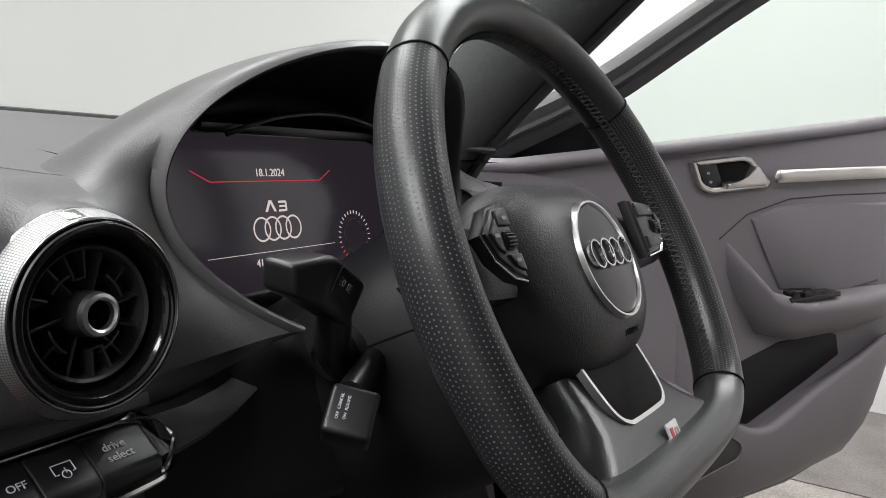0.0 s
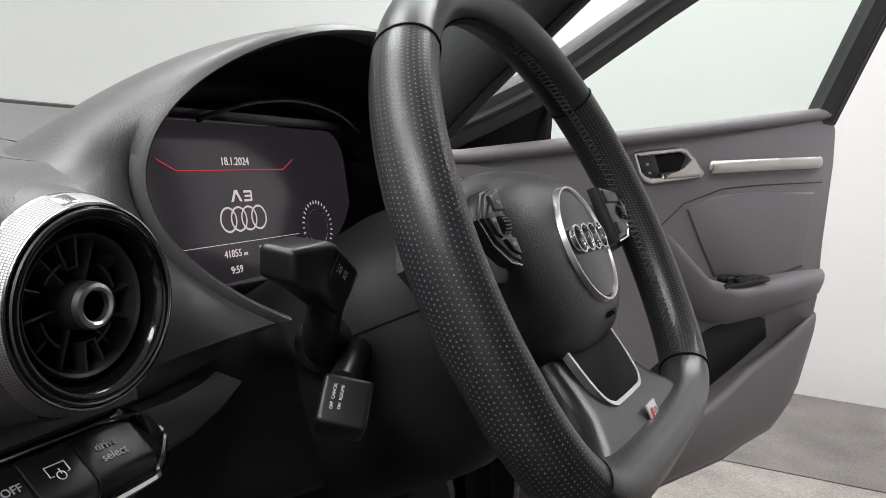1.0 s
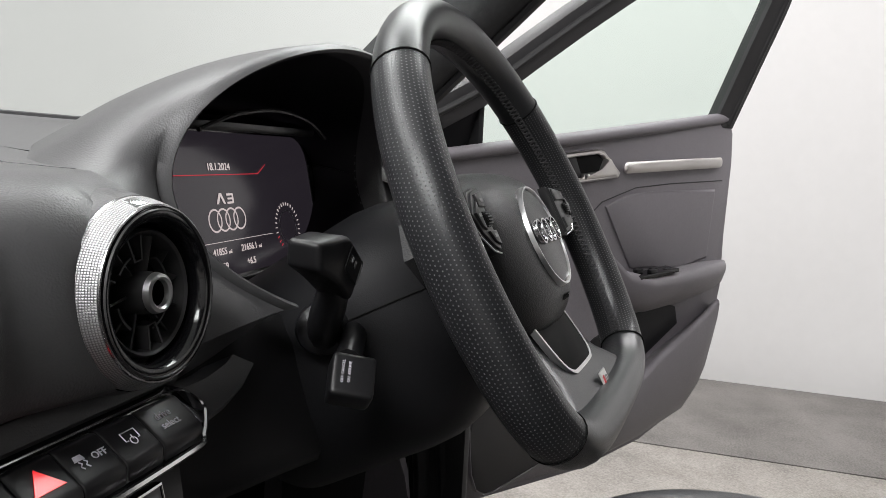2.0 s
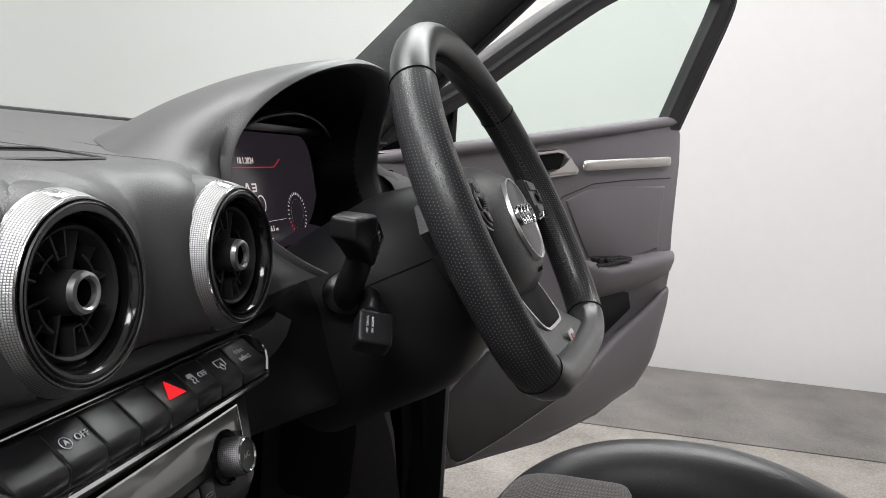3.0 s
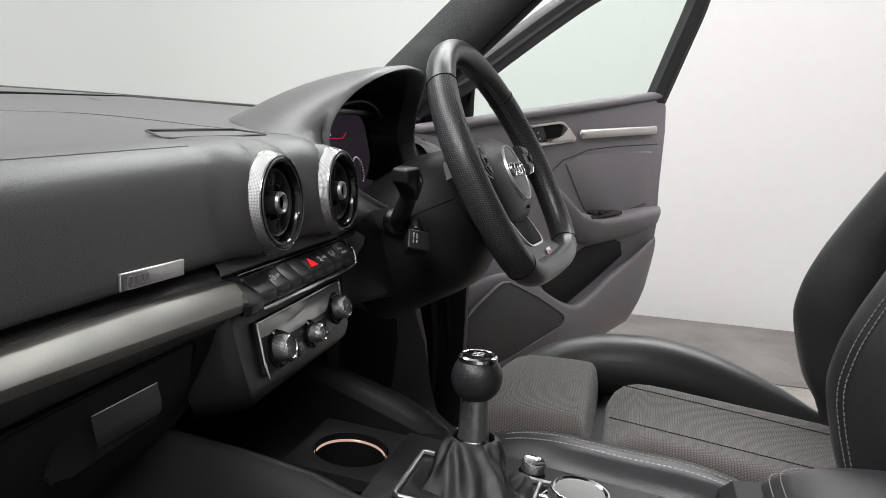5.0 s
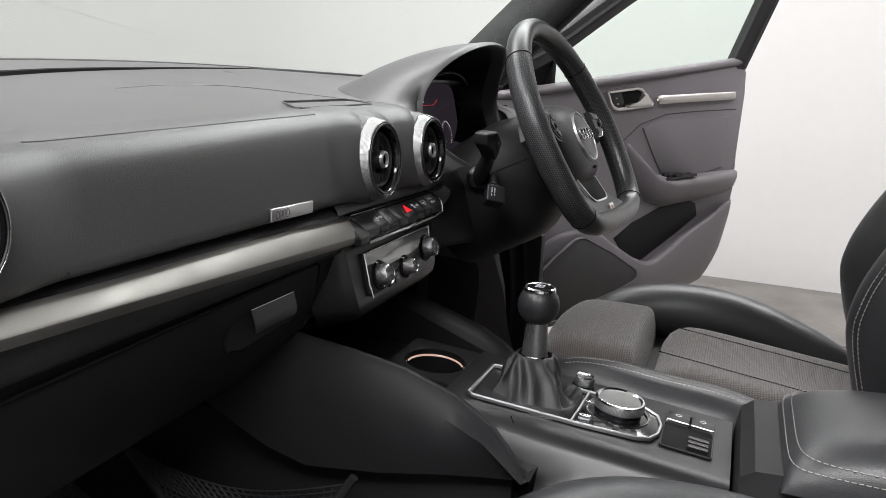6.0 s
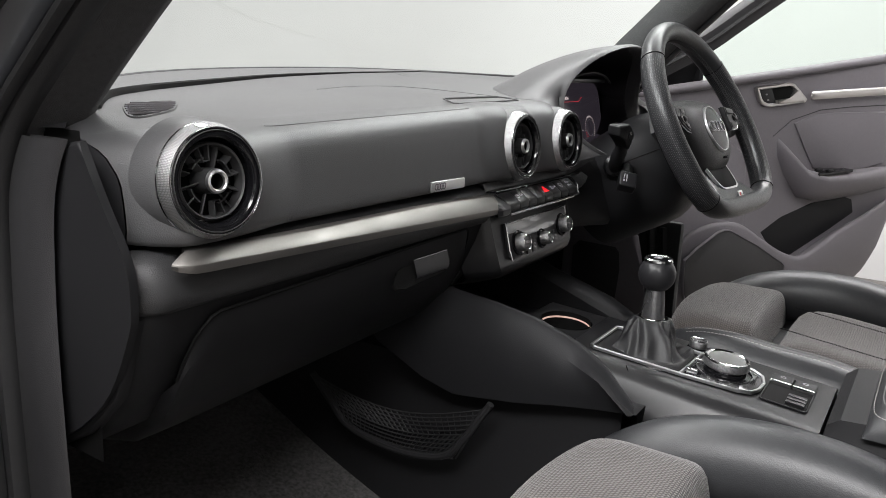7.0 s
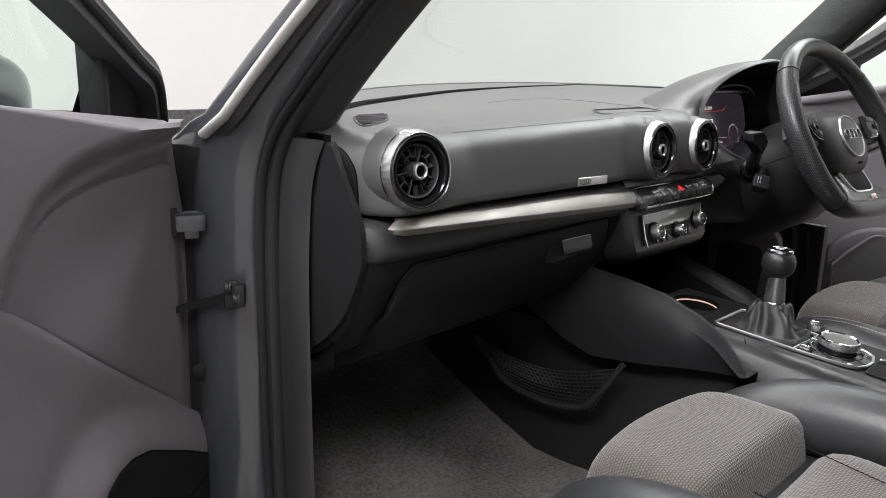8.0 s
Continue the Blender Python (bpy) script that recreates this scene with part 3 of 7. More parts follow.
# round vents
def air_vent(x, y, z, turn=0, r=0.0465):
    m = pose(x, y, z, 85, 0, turn)
    v = part("air_vent", lathe([(r + 0.006, -0.030), (r + 0.0035, -0.010), (r + 0.0015, -0.0035), (r + 0.0008, -0.0018), (r - 0.002, -0.0015)], 56, m=m), DASH, dashboard, "round turbine-style air vent")
    part("knurled_ring", lathe([(r + 0.0003, -0.0025), (r + 0.0006, 0.0), (r - 0.0010, 0.0050), (r - 0.0034, 0.0112)], 96, uv=True, m=m), KNURL, v, "knurled satin metal ring")
    part("base_lip", lathe([(r + 0.0002, -0.003), (r + 0.0010, -0.0012), (r + 0.0006, 0.0002)], 72, m=m), DIMCHROME, v, "thin bright edge")
    part("polished_lip", lathe([(r - 0.0034, 0.0110), (r - 0.0037, 0.0120), (r - 0.0044, 0.0122), (r - 0.0050, 0.0116)], 72, m=m), DIMCHROME, v)
    part("gloss_ring", lathe([(r - 0.0049, 0.0117), (r - 0.0066, 0.0126), (r - 0.0100, 0.0120), (r - 0.0118, 0.0098), (r - 0.0126, 0.0040), (r - 0.0130, -0.014)], 64, m=m), GLOSS, v, "gloss black inner ring")
    part("inner_lip", lathe([(r - 0.0057, 0.0124), (r - 0.0062, 0.0133), (r - 0.0068, 0.0124)], 64, m=m), VANE, v)
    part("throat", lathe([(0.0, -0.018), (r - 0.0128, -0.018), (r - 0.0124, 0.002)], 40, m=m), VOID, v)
    part("rotor_ring", lathe([(r - 0.0155, -0.006), (r - 0.0150, 0.0035), (r - 0.0162, 0.0052), (r - 0.0176, 0.0040), (r - 0.0186, -0.006)], 56, m=m), VANE, v, "black rotor ring")
    for k in range(12):
        if k in (3, 9):
            continue
        long = k % 2 == 0
        r0, r1 = (0.0105, r - 0.0165) if long else (r - 0.0275, r - 0.0165)
        part("vane", rbox(r1 - r0, 0.0012, 0.0085, 0.0004, m @ pose(0, 0, 0, 0, 0, 30 * k + 11) @ pose((r0 + r1) / 2, 0, -0.0035, 22)), VANE, v)
    for k in (3, 9):
        ang = radians(30 * k + 11)
        loop = [Vector((rr * math.cos(ang + da), rr * math.sin(ang + da), -0.0015)) for rr, da in ((r - 0.0175, -0.17), (r - 0.0300, -0.16), (r - 0.0300, 0.16), (r - 0.0175, 0.17))]
        part("vane", xform(sweep(loop, [(-0.0006, -0.004), (0.0006, -0.004), (0.0006, 0.004), (-0.0006, 0.004)]), m), VANE, v)
    for k in range(4):
        arc = [(0.0192 * math.cos(radians(a)), 0.0192 * math.sin(radians(a)), -0.0015) for a in range(90 * k + 14, 90 * k + 62, 6)]
        part("vane_arc", xform(sweep(arc, [(-0.0006, -0.003), (0.0006, -0.003), (0.0006, 0.003), (-0.0006, 0.003)]), m), VANE, v)
    part("hub", lathe([(0.0, -0.002), (0.0060, -0.002), (0.0066, 0.0092)], 32, m=m), VOID, v)
    part("hub_ring", lathe([(0.0064, 0.0085), (0.0067, 0.0112), (0.0078, 0.0122), (0.0094, 0.0114), (0.0102, 0.0085)], 96, m=m), SATIN, v, "polished hub ring")
    part("hub_sleeve", lathe([(0.0101, 0.0088), (0.0105, 0.004), (0.0108, -0.012)], 40, m=m), VANE, v)
    for a in (100, 8):
        mk = m @ pose(0, 0, 0, 0, 0, a) @ pose(r - 0.0016, 0, 0.0062, 0, 67, 0)
        part("index_mark", rbox(0.0075, 0.0085, 0.0010, 0.0003, mk), CHROME, v, "smooth bright index mark")
    return v


for (vx, vz), turn in zip(VENTS, (-5, 0, 0)):
    air_vent(vx, 0.012, vz, turn)

# push-button row: piano keys with slanted tops between two bright edges
bank = part("button_bank", sweep([(-0.122, 0.012, 0.8250), (0.100, 0.012, 0.8250), (0.113, 0.014, 0.8262), (0.122, 0.020, 0.828)], [(-0.03, -0.0135), (-0.03, 0.0135), (-0.0160, 0.0130), (-0.0135, 0.0100), (0.0050, -0.0040), (0.0065, -0.0135)]), GLOSS, dashboard, "row of push buttons", sharp=25)
part("chrome_edge", sweep(smooth_path([(-0.116, 0.0030, 0.8110), (-0.02, 0.0030, 0.8112), (0.094, 0.0032, 0.8128), (0.109, 0.0055, 0.8160), (0.1205, 0.0125, 0.8245), (0.1215, 0.0170, 0.8300), (0.1150, 0.0235, 0.8365), (0.100, 0.0255, 0.8385)], 5), lambda k: ring_section(0.0019 - 0.0011 * ease(0.10, 0.95, k), 6)), CHROME, bank, "bright edge")
part("chrome_edge", sweep([(-0.118, 0.0255, 0.8388), (0.101, 0.0255, 0.8386)], ring_section(0.0007, 6)), CHROME, bank, "bright edge")
part("end_fin", sweep([(0.116, 0.021, 0.8275), (0.140, 0.022, 0.8280), (0.168, 0.027, 0.8300), (0.196, 0.036, 0.8330)], lambda k: [(-0.012, -0.011 * (1 - 0.55 * k)), (-0.012, 0.0105 * (1 - 0.4 * k)), (-0.002, 0.0100 * (1 - 0.4 * k)), (0.0085, -0.0080 * (1 - 0.5 * k)), (0.008, -0.011 * (1 - 0.55 * k))]), PILLAR, bank, "tapering satin end")
cap_sec = [(-0.03, -0.0130), (-0.03, 0.0135), (-0.0135, 0.0135), (-0.0100, 0.0095), (0.0060, -0.0015), (0.0085, -0.0045), (0.0080, -0.0115), (0.0065, -0.0130)]
part("end_cap", sweep([(-0.141, 0.010, 0.8240), (-0.1395, 0.0085, 0.8240), (-0.128, 0.0085, 0.8242), (-0.1175, 0.0105, 0.8246), (-0.1165, 0.012, 0.8246)], cap_sec), SMOOTH, bank, "smooth black end block", sharp=25)
edges = [-0.1150, -0.0830, -0.0570, -0.0310, -0.0050, 0.0220, 0.0490, 0.0755, 0.1090]
key_sec = [(0.0075, 0.8125), (0.0058, 0.8140), (0.0056, 0.8208), (0.0064, 0.8230), (0.0085, 0.8248), (0.0225, 0.8352), (0.0245, 0.8360), (0.0290, 0.8350), (0.0290, 0.8125)]


def key_block(x0, x1):
    mid = Vector((0.017, 0.8240))
    rows = []
    for x, f in ((x0 + 0.0004, 0.93), (x0 + 0.0008, 0.975), (x0 + 0.0018, 1.0), (x1 - 0.0018, 1.0), (x1 - 0.0008, 0.975), (x1 - 0.0004, 0.93)):
        rows.append([(x, mid.x + (y - mid.x) * f, mid.y + (z - mid.y) * f) for y, z in key_sec])
    return grid(rows, close_v=True, caps=True)


SYM = lambda f, pts, w, b: part("symbol", sweep([f @ Vector((x, y, 0.0006)) for x, y in pts], ring_section(w, 4), up=tuple(f.to_3x3() @ Vector((0, 0, 1)))), PRINT, b)
for k in range(8):
    bx = (edges[k] + edges[k + 1]) / 2
    b = part("button", key_block(edges[k], edges[k + 1]), SMOOTH, bank, sharp=45)
    face = pose(bx, 0.0150, 0.8299, 36.6)
    if k == 4:
        part("warning_triangle", plate([(-0.0085, -0.0052), (0.0085, -0.0052), (0.0, 0.0065)], 0.0005, 0, face), HAZARD, b, "lit red hazard triangle")
    if k == 1:
        lettering("OFF", 0.0052, PRINT, b, face @ pose(0.0055, 0, 0.0004))
        lettering("A", 0.0042, PRINT, b, face @ pose(-0.0050, 0, 0.0004))
        part("symbol", lathe([(0.0029, 0), (0.0032, 0.0004), (0.0035, 0)], 18, m=face @ pose(-0.0050, 0, 0)), PRINT, b)
    if k == 5:
        lettering("OFF", 0.0052, PRINT, b, face @ pose(0.0055, 0, 0.0004))
        part("symbol", plate([(-0.0030, -0.0012), (-0.0022, 0.0016), (0.0022, 0.0016), (0.0030, -0.0012)], 0.0004, 0, face @ pose(-0.0055, 0.0022, 0)), PRINT, b)
        for sx in (-0.0018, 0.0014):
            SYM(face @ pose(-0.0055 + sx, 0, 0), [(0, 0.0004), (0.0012, -0.0010), (-0.0004, -0.0022), (0.0008, -0.0038)], 0.0004, b)
    if k == 6:
        SYM(face, [(-0.0030, -0.0015), (-0.0048, -0.0015), (-0.0048, 0.0036), (0.0048, 0.0036), (0.0048, -0.0015), (0.0036, -0.0015)], 0.00035, b)
        part("symbol", lathe([(0.0017, 0), (0.0020, 0.0004), (0.0023, 0)], 16, m=face @ pose(0.0006, -0.0020, 0)), PRINT, b)
        SYM(face, [(0.0006, -0.0016), (0.0006, 0.0012)], 0.0003, b)
    if k == 7:
        lettering("drive", 0.0060, PRINT, b, face @ pose(-0.003, 0.0032, 0.0004))
        lettering("select", 0.0060, PRINT, b, face @ pose(-0.0024, -0.0028, 0.0004))

# the whole bank stands proud of the pad
bank.location = (-0.003, -0.009, -0.001)

# middle panel with the climate panel, leaning back
ST = pose(-0.016, 0.0, 0.770, 76, 0, 1.5)
rows = []
for v, w0, w1, h in ((0.047, -0.136, 0.132, -0.020), (0.044, -0.137, 0.133, -0.002), (0.040, -0.136, 0.132, 0.0), (0.0, -0.134, 0.127, 0.0), (-0.028, -0.130, 0.120, 0.0), (-0.038, -0.124, 0.110, -0.002), (-0.044, -0.118, 0.100, -0.010), (-0.048, -0.112, 0.094, -0.045)):
    row = []
    for u in (-1.06, -1.02, -1.0, -0.985, -0.95, 0, 0.93, 0.965, 0.985, 1.0, 1.02, 1.05):
        edge = abs(u)
        sink = 0.0 if edge < 0.96 else (edge - 0.96) / 0.1
        x = (w0 + w1) / 2 + (w1 - w0) / 2 * u
        row.append(ST @ Vector((x, v, h - 0.05 * sink ** 1.5 - 0.004)))
    rows.append(row)
part("stack_panel", grid(rows), SMOOTH, dashboard, "satin black centre stack", sharp=50)
CP = ST @ pose(0.001, 0.0, -0.0035)
clim = part("climate_panel", plate([(-0.100, 0.0265), (0.100, 0.0265), (0.100, -0.0225), (0.096, -0.0255), (-0.096, -0.0235), (-0.100, -0.0205)], 0.004, 0.001, CP), SMOOTH, dashboard, "climate control panel")
# grey base colour stands for the bright wall mirrored in the glass
DG = surface("reflection_grey_glass", (0.30, 0.30, 0.30), 0.22, coat=1.0, spec=0.8, var=0.03, rough_var=0.02)
part("climate_display", plate([(-0.098, 0.0245), (0.098, 0.0245), (0.098, 0.0075), (0.088, 0.0125), (0.066, 0.0125), (0.046, 0.0015), (-0.044, 0.0015), (-0.060, 0.0105), (-0.098, 0.0115)], 0.0012, 0.0004, CP @ pose(0, 0, 0.0040)), DG, clim, "glossy climate display, its grey standing for a reflection")
part("bright_edge", sweep([CP @ Vector(p) for p in ((0.0995, -0.006, 0.0045), (0.0995, 0.0255, 0.0045), (-0.0995, 0.0255, 0.0045), (-0.0995, -0.011, 0.0045), (-0.0965, -0.0262, 0.0045))], lambda k: ring_section(0.0013 if 0.2 < k < 0.8 else 0.0007, 6), up=tuple(CP.to_3x3() @ Vector((0, 0, 1)))), CHROME, clim, "bright upper edge")
for kx, kz, kr in ((-0.0725, -0.0045, 0.0122), (0.001, -0.0105, 0.0092), (0.0745, -0.001, 0.0122)):
    m = CP @ pose(kx, kz, 0.004)
    kn = part("knob", lathe([(kr + 0.0052, 0), (kr + 0.0052, 0.0022), (kr + 0.0030, 0.0036), (kr + 0.0008, 0.0024)], 40, m=m), GLOSS, clim, "round climate knob")
    part("knob_grip", lathe([(kr, 0.0015), (kr + 0.0003, 0.0090), (kr - 0.0002, 0.0140), (kr - 0.0014, 0.0156)], 56, uv=True, m=m), KNURL, kn, "knurled metal grip")
    part("knob_cap", lathe([(kr - 0.0022, 0.0153), (kr - 0.004, 0.0150), (0, 0.0147)], 36, m=m), SMOOTH, kn)
    part("knob_rim", lathe([(kr - 0.0012, 0.0155), (kr - 0.0018, 0.0163), (kr - 0.0026, 0.0152)], 44, m=m), CHROME, kn)
    if kr > 0.010:
        lettering("AUTO" if kx < 0 else "A/C", 0.0048, PRINT_GREY, kn, m @ pose(0, 0, 0.0152))
    else:
        part("symbol", lathe([(0.0018, 0), (0.0022, 0.0004), (0.0040, 0.0)], 6, m=m @ pose(0, 0, 0.0151)), PRINT_GREY, kn)
for k, bx in enumerate((-0.0440, -0.0265, 0.0300, 0.0460)):
    b = part("climate_button", rbox(0.0145, 0.0175, 0.004, 0.0012, CP @ pose(bx, -0.0155 + 0.002 * (k > 1), 0.0040)), SMOOTH, clim)
    for dy, w in ((0.0022, 0.007), (-0.0020, 0.006)):
        part("symbol", frame_of(rrect(w, 0.0026, 0.0009), 0.0006, 0.0004, CP @ pose(bx, -0.0155 + dy, 0.0060)), PRINT_GREY, b)
lettering("AIRBAG", 0.0085, SOFTLOW, dashboard, pose(-0.512, 0.0202, 0.8575, 87), "airbag_mark", 0.0002)

# end cover of the dashboard at the open door
for s in (-1, 1):
    cover = [(p.x, p.y) for p in smooth_path([Vector(p) for p in ((0.066, 0.934, 0), (0.043, 0.892, 0), (0.017, 0.848, 0), (0.013, 0.815, 0), (0.018, 0.790, 0), (0.048, 0.735, 0), (0.092, 0.694, 0), (0.136, 0.672, 0), (0.148, 0.71, 0), (0.152, 0.76, 0), (0.147, 0.81, 0), (0.126, 0.868, 0), (0.080, 0.932, 0))], 4)]
    part("end_cover", plate(cover, 0.007, 0.004, Matrix(((0, 0, s * 1.0, s * 0.668), (1, 0, 0, 0), (0, 1, 0, 0), (0, 0, 0, 1))), 3), HARD, dashboard, "smooth black end cover", sharp=30)
    skirt = [(0.018, 0.800), (0.046, 0.728), (0.090, 0.685), (0.136, 0.660), (0.20, 0.64), (0.22, 0.66), (0.14, 0.70), (0.06, 0.78)]
    part("end_skirt", plate(skirt, 0.010, 0.005, Matrix(((0, 0, s * 1.0, s * 0.660), (1, 0, 0, 0), (0, 1, 0, 0), (0, 0, 0, 1))), 3), HARD, dashboard, "black lower end trim", sharp=30)
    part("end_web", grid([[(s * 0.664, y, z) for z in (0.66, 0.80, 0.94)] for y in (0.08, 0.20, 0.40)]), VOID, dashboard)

# ---- instrument hood ----
HX = 0.330
DX = 0.345


def opening(k):
    """The hood's opening, round from lower left over the top to lower right."""
    a = math.pi * (1.27 - 1.54 * k)
    c, s = math.cos(a), math.sin(a)
    x = HX + 0.1727 * math.copysign(abs(c) ** 0.87, c)
    z = 0.943 + (0.0976 if s > 0 else 0.10) * math.copysign(abs(s) ** 0.99, s)
    t = (z - 0.95) / 0.08
    return Vector((x, 0.0524 - (0.0557 if z < 0.95 else 0.04) * t * t, z))


def hood_lip(o):
    """The rolled rim round the opening, from inside outwards."""
    lip = Vector((o.x - HX, 0, o.z - 0.94)).normalized()
    return [o + Vector((0, 0.03, 0)), o + Vector((0, 0.008, 0)), o + Vector((0, 0.003, 0)), o + lip * 0.0012 + Vector((0, 0.0008, 0)), o + lip * 0.003, o + lip * 0.0052 + Vector((0, 0.0028, 0)), o + lip * 0.007 + Vector((0, 0.008, 0))]


# where the hood's skin runs out, by height: on the top above, on the face of the pad below
HOOD_FOOT = ((-1.0, 0.104, 0.0245, 0.851), (-0.75, 0.104, 0.0205, 0.866), (-0.5, 0.1035, 0.0235, 0.892), (-0.25, 0.1035, 0.029, 0.922), (0.0, 0.105, 0.055, 0.9475), (0.25, 0.114, 0.092, 0.951), (0.5, 0.136, 0.142, 0.9535), (0.75, 0.186, 0.186, 0.9575), (0.9, 0.248, 0.245, 0.963), (1.0, 0.330, 0.277, 0.967))


def hood_foot(n, side):
    n = max(-1.0, min(1.0, n))
    for a, b in zip(HOOD_FOOT, HOOD_FOOT[1:]):
        if n <= b[0]:
            k = (n - a[0]) / (b[0] - a[0])
            x, y, z = (a[q] + (b[q] - a[q]) * k for q in (1, 2, 3))
            return Vector((HX + side * (HX - x), y, z))


rows = []
for k in xs(0, 1, 150):
    o = opening(k)
    row = hood_lip(o)
    p0 = row[-1]
    n = (p0.z - 0.949) / 0.0985 if p0.z > 0.949 else (p0.z - 0.949) / 0.085
    b = hood_foot(n, math.copysign(1, p0.x - HX))
    up = max(0.0, min(1.0, n))
    for t in xs(0, 1, 22)[1:]:
        q = p0.lerp(b, t)
        e = t ** (1.30 + 0.42 * up ** 2)
        e = e if t < 0.7 else e + (1 - e) * 0.55 * ((t - 0.7) / 0.3) ** 2 * (1 - t) / 0.3
        q.z = p0.z + (b.z - p0.z) * (e if n > 0 else t)
        if n < 0.25:
            low = ease(0.25, -0.15, n)
            q.y = p0.y + (b.y - p0.y) * (t * (1 - low) + low * t ** 0.72)
        row.append(q)
    rows.append(row)
L = len(hood_lip(opening(0)))
for it in range(14):
    rows = [rows[0]] + [r0[:L] + [r0[c].lerp((a0[c] + b0[c]) / 2, 0.6) for c in range(L, len(r0))] for a0, r0, b0 in zip(rows, rows[1:], rows[2:])] + [rows[-1]]
for it in range(3):
    rows = [r[:L] + [r[c].lerp((r[c - 1] + r[c + 1]) / 2, 0.5) for c in range(L, len(r) - 1)] + [r[-1]] for r in rows]
hood = grid(rows)

rear = []
for x in xs(0.190, 0.516, 28):
    yb, zb = back_edge(x)
    y0 = max(0.05, min(0.19, (0.06 + (abs(x - HX) < 0.17) * 0.13), yb - 0.02))
    rear.append([(x, yb + 0.004, zb - 0.03), (x, yb, zb)] + [(x, yb + (y0 - yb) * k, pad_z(x, yb + (y0 - yb) * k)) for k in (0.03, 0.12, 0.25, 0.37, 0.5, 0.62, 0.75, 0.87, 1.0)])
part("rear_pad", grid(rear), DASH, dashboard, "grained soft black upper pad")
part("instrument_hood", hood, DASH, dashboard, "grained soft hood over the instruments", sharp=70)
# the tunnel behind the opening
rows = []
for k in xs(0, 1, 60):
    o = opening(k) + Vector((0, 0.028, 0))
    high = o.z > 0.945
    end = Vector((DX + 0.012 + (o.x - HX) * 0.86, 0.136 + 0.2 * (o.z - 0.918), 0.945 + (o.z - 0.945) * (0.42 if high else 0.86)))
    row = []
    for t in (0.0, 0.12, 0.3, 0.5, 0.75, 1.0):
        p = o.lerp(end, t)
        if high:
            p.z = o.z + (end.z - o.z) * t ** 1.25
        row.append(p)
    rows.append(row)
part("instrument_tunnel", grid(rows), SMOOTH, dashboard, "black instrument surround")
tilt = pose(DX + 0.012, 0.128, 0.918, 78)
part("brow_edge", sweep(smooth_path([(DX - 0.105, 0.092, 0.978), (DX - 0.06, 0.088, 0.992), (DX + 0.0, 0.086, 0.998), (DX + 0.06, 0.088, 0.992), (DX + 0.105, 0.092, 0.978)], 6), ring_section(0.002, 8)), SMOOTH, dashboard)
disp = part("instrument_display", plate(rrect(0.285, 0.13, 0.03), 0.002, 0, tilt), SCREEN, dashboard, "dim digital instrument display")
part("display_ledge", rbox(0.22, 0.03, 0.008, 0.003, pose(DX - 0.01, 0.115, 0.985, 12)), SMOOTH, disp)
part("display_surround", frame_of(rrect(0.30, 0.145, 0.038), 0.012, 0.004, tilt), GLOSS, disp)
lettering("18.1.2024", 0.0088, WHITE_LIT, disp, tilt @ pose(-0.028, 0.031, 0.0026))
part("red_line", join(*[sweep(p, ring_section(0.00035, 5), up=(0, 0, 1)) for p in ([(-0.112, 0.033, 0), (-0.094, 0.0245, 0), (0.034, 0.0245, 0), (0.05, 0.033, 0)],)]), RED_LIT, disp).matrix_local = tilt @ pose(0, 0, 0.003)
for k in range(4):
    part("lit_ring", lathe([(0.0084, 0), (0.0092, 0.0005), (0.0100, 0)], 28, m=tilt @ pose(-0.045 + 0.0125 * k, -0.0135, 0.0023)), WHITE_LIT, disp)
part("model_mark", join(plate([(-0.013, -0.004), (-0.0105, -0.004), (-0.0065, 0.003), (-0.0025, -0.004), (0.0, -0.004), (-0.005, 0.005), (-0.008, 0.005)], 0.0005, 0), plate(rrect(0.009, 0.0018, 0.0005), 0.0005, 0, pose(0.0075, 0.0035, 0)), plate(rrect(0.008, 0.0016, 0.0005), 0.0005, 0, pose(0.008, 0.0, 0)), plate(rrect(0.009, 0.0018, 0.0005), 0.0005, 0, pose(0.0075, -0.0035, 0)), plate(rrect(0.0016, 0.008, 0.0005), 0.0005, 0, pose(0.012, 0.0, 0))), WHITE_LIT, disp).matrix_local = tilt @ pose(-0.026, 0.004, 0.0023)
lettering("41855", 0.0082, WHITE_LIT, disp, tilt @ pose(-0.046, -0.0395, 0.0026))
lettering("mi", 0.005, WHITE_LIT, disp, tilt @ pose(-0.031, -0.0405, 0.0026))
lettering("21656.1", 0.0082, WHITE_LIT, disp, tilt @ pose(0.0, -0.0395, 0.0026))
lettering("mi", 0.005, WHITE_LIT, disp, tilt @ pose(0.0185, -0.0405, 0.0026))
lettering("9:59", 0.0082, WHITE_LIT, disp, tilt @ pose(-0.044, -0.052, 0.0026))
lettering("+6.5", 0.0082, WHITE_LIT, disp, tilt @ pose(0.0, -0.052, 0.0026))
part("thin_line", rbox(0.15, 0.0005, 0.0004, 0, tilt @ pose(-0.03, -0.0315, 0.0022)), WHITE_LIT, disp)
gm = tilt @ pose(0.076, -0.028, 0.0024)
part("gauge_ring", lathe([(0.0155, 0), (0.016, 0.0004), (0.0165, 0)], 36, m=gm), PRINT, disp)
for k in range(24):
    a = 225 - 270 * k / 23
    part("gauge_tick", rbox(0.003, 0.0008, 0.0004, 0, gm @ pose(0, 0, 0, 0, 0, a) @ pose(0.0225, 0, 0)), RED_LIT if k < 3 else WHITE_LIT, disp)

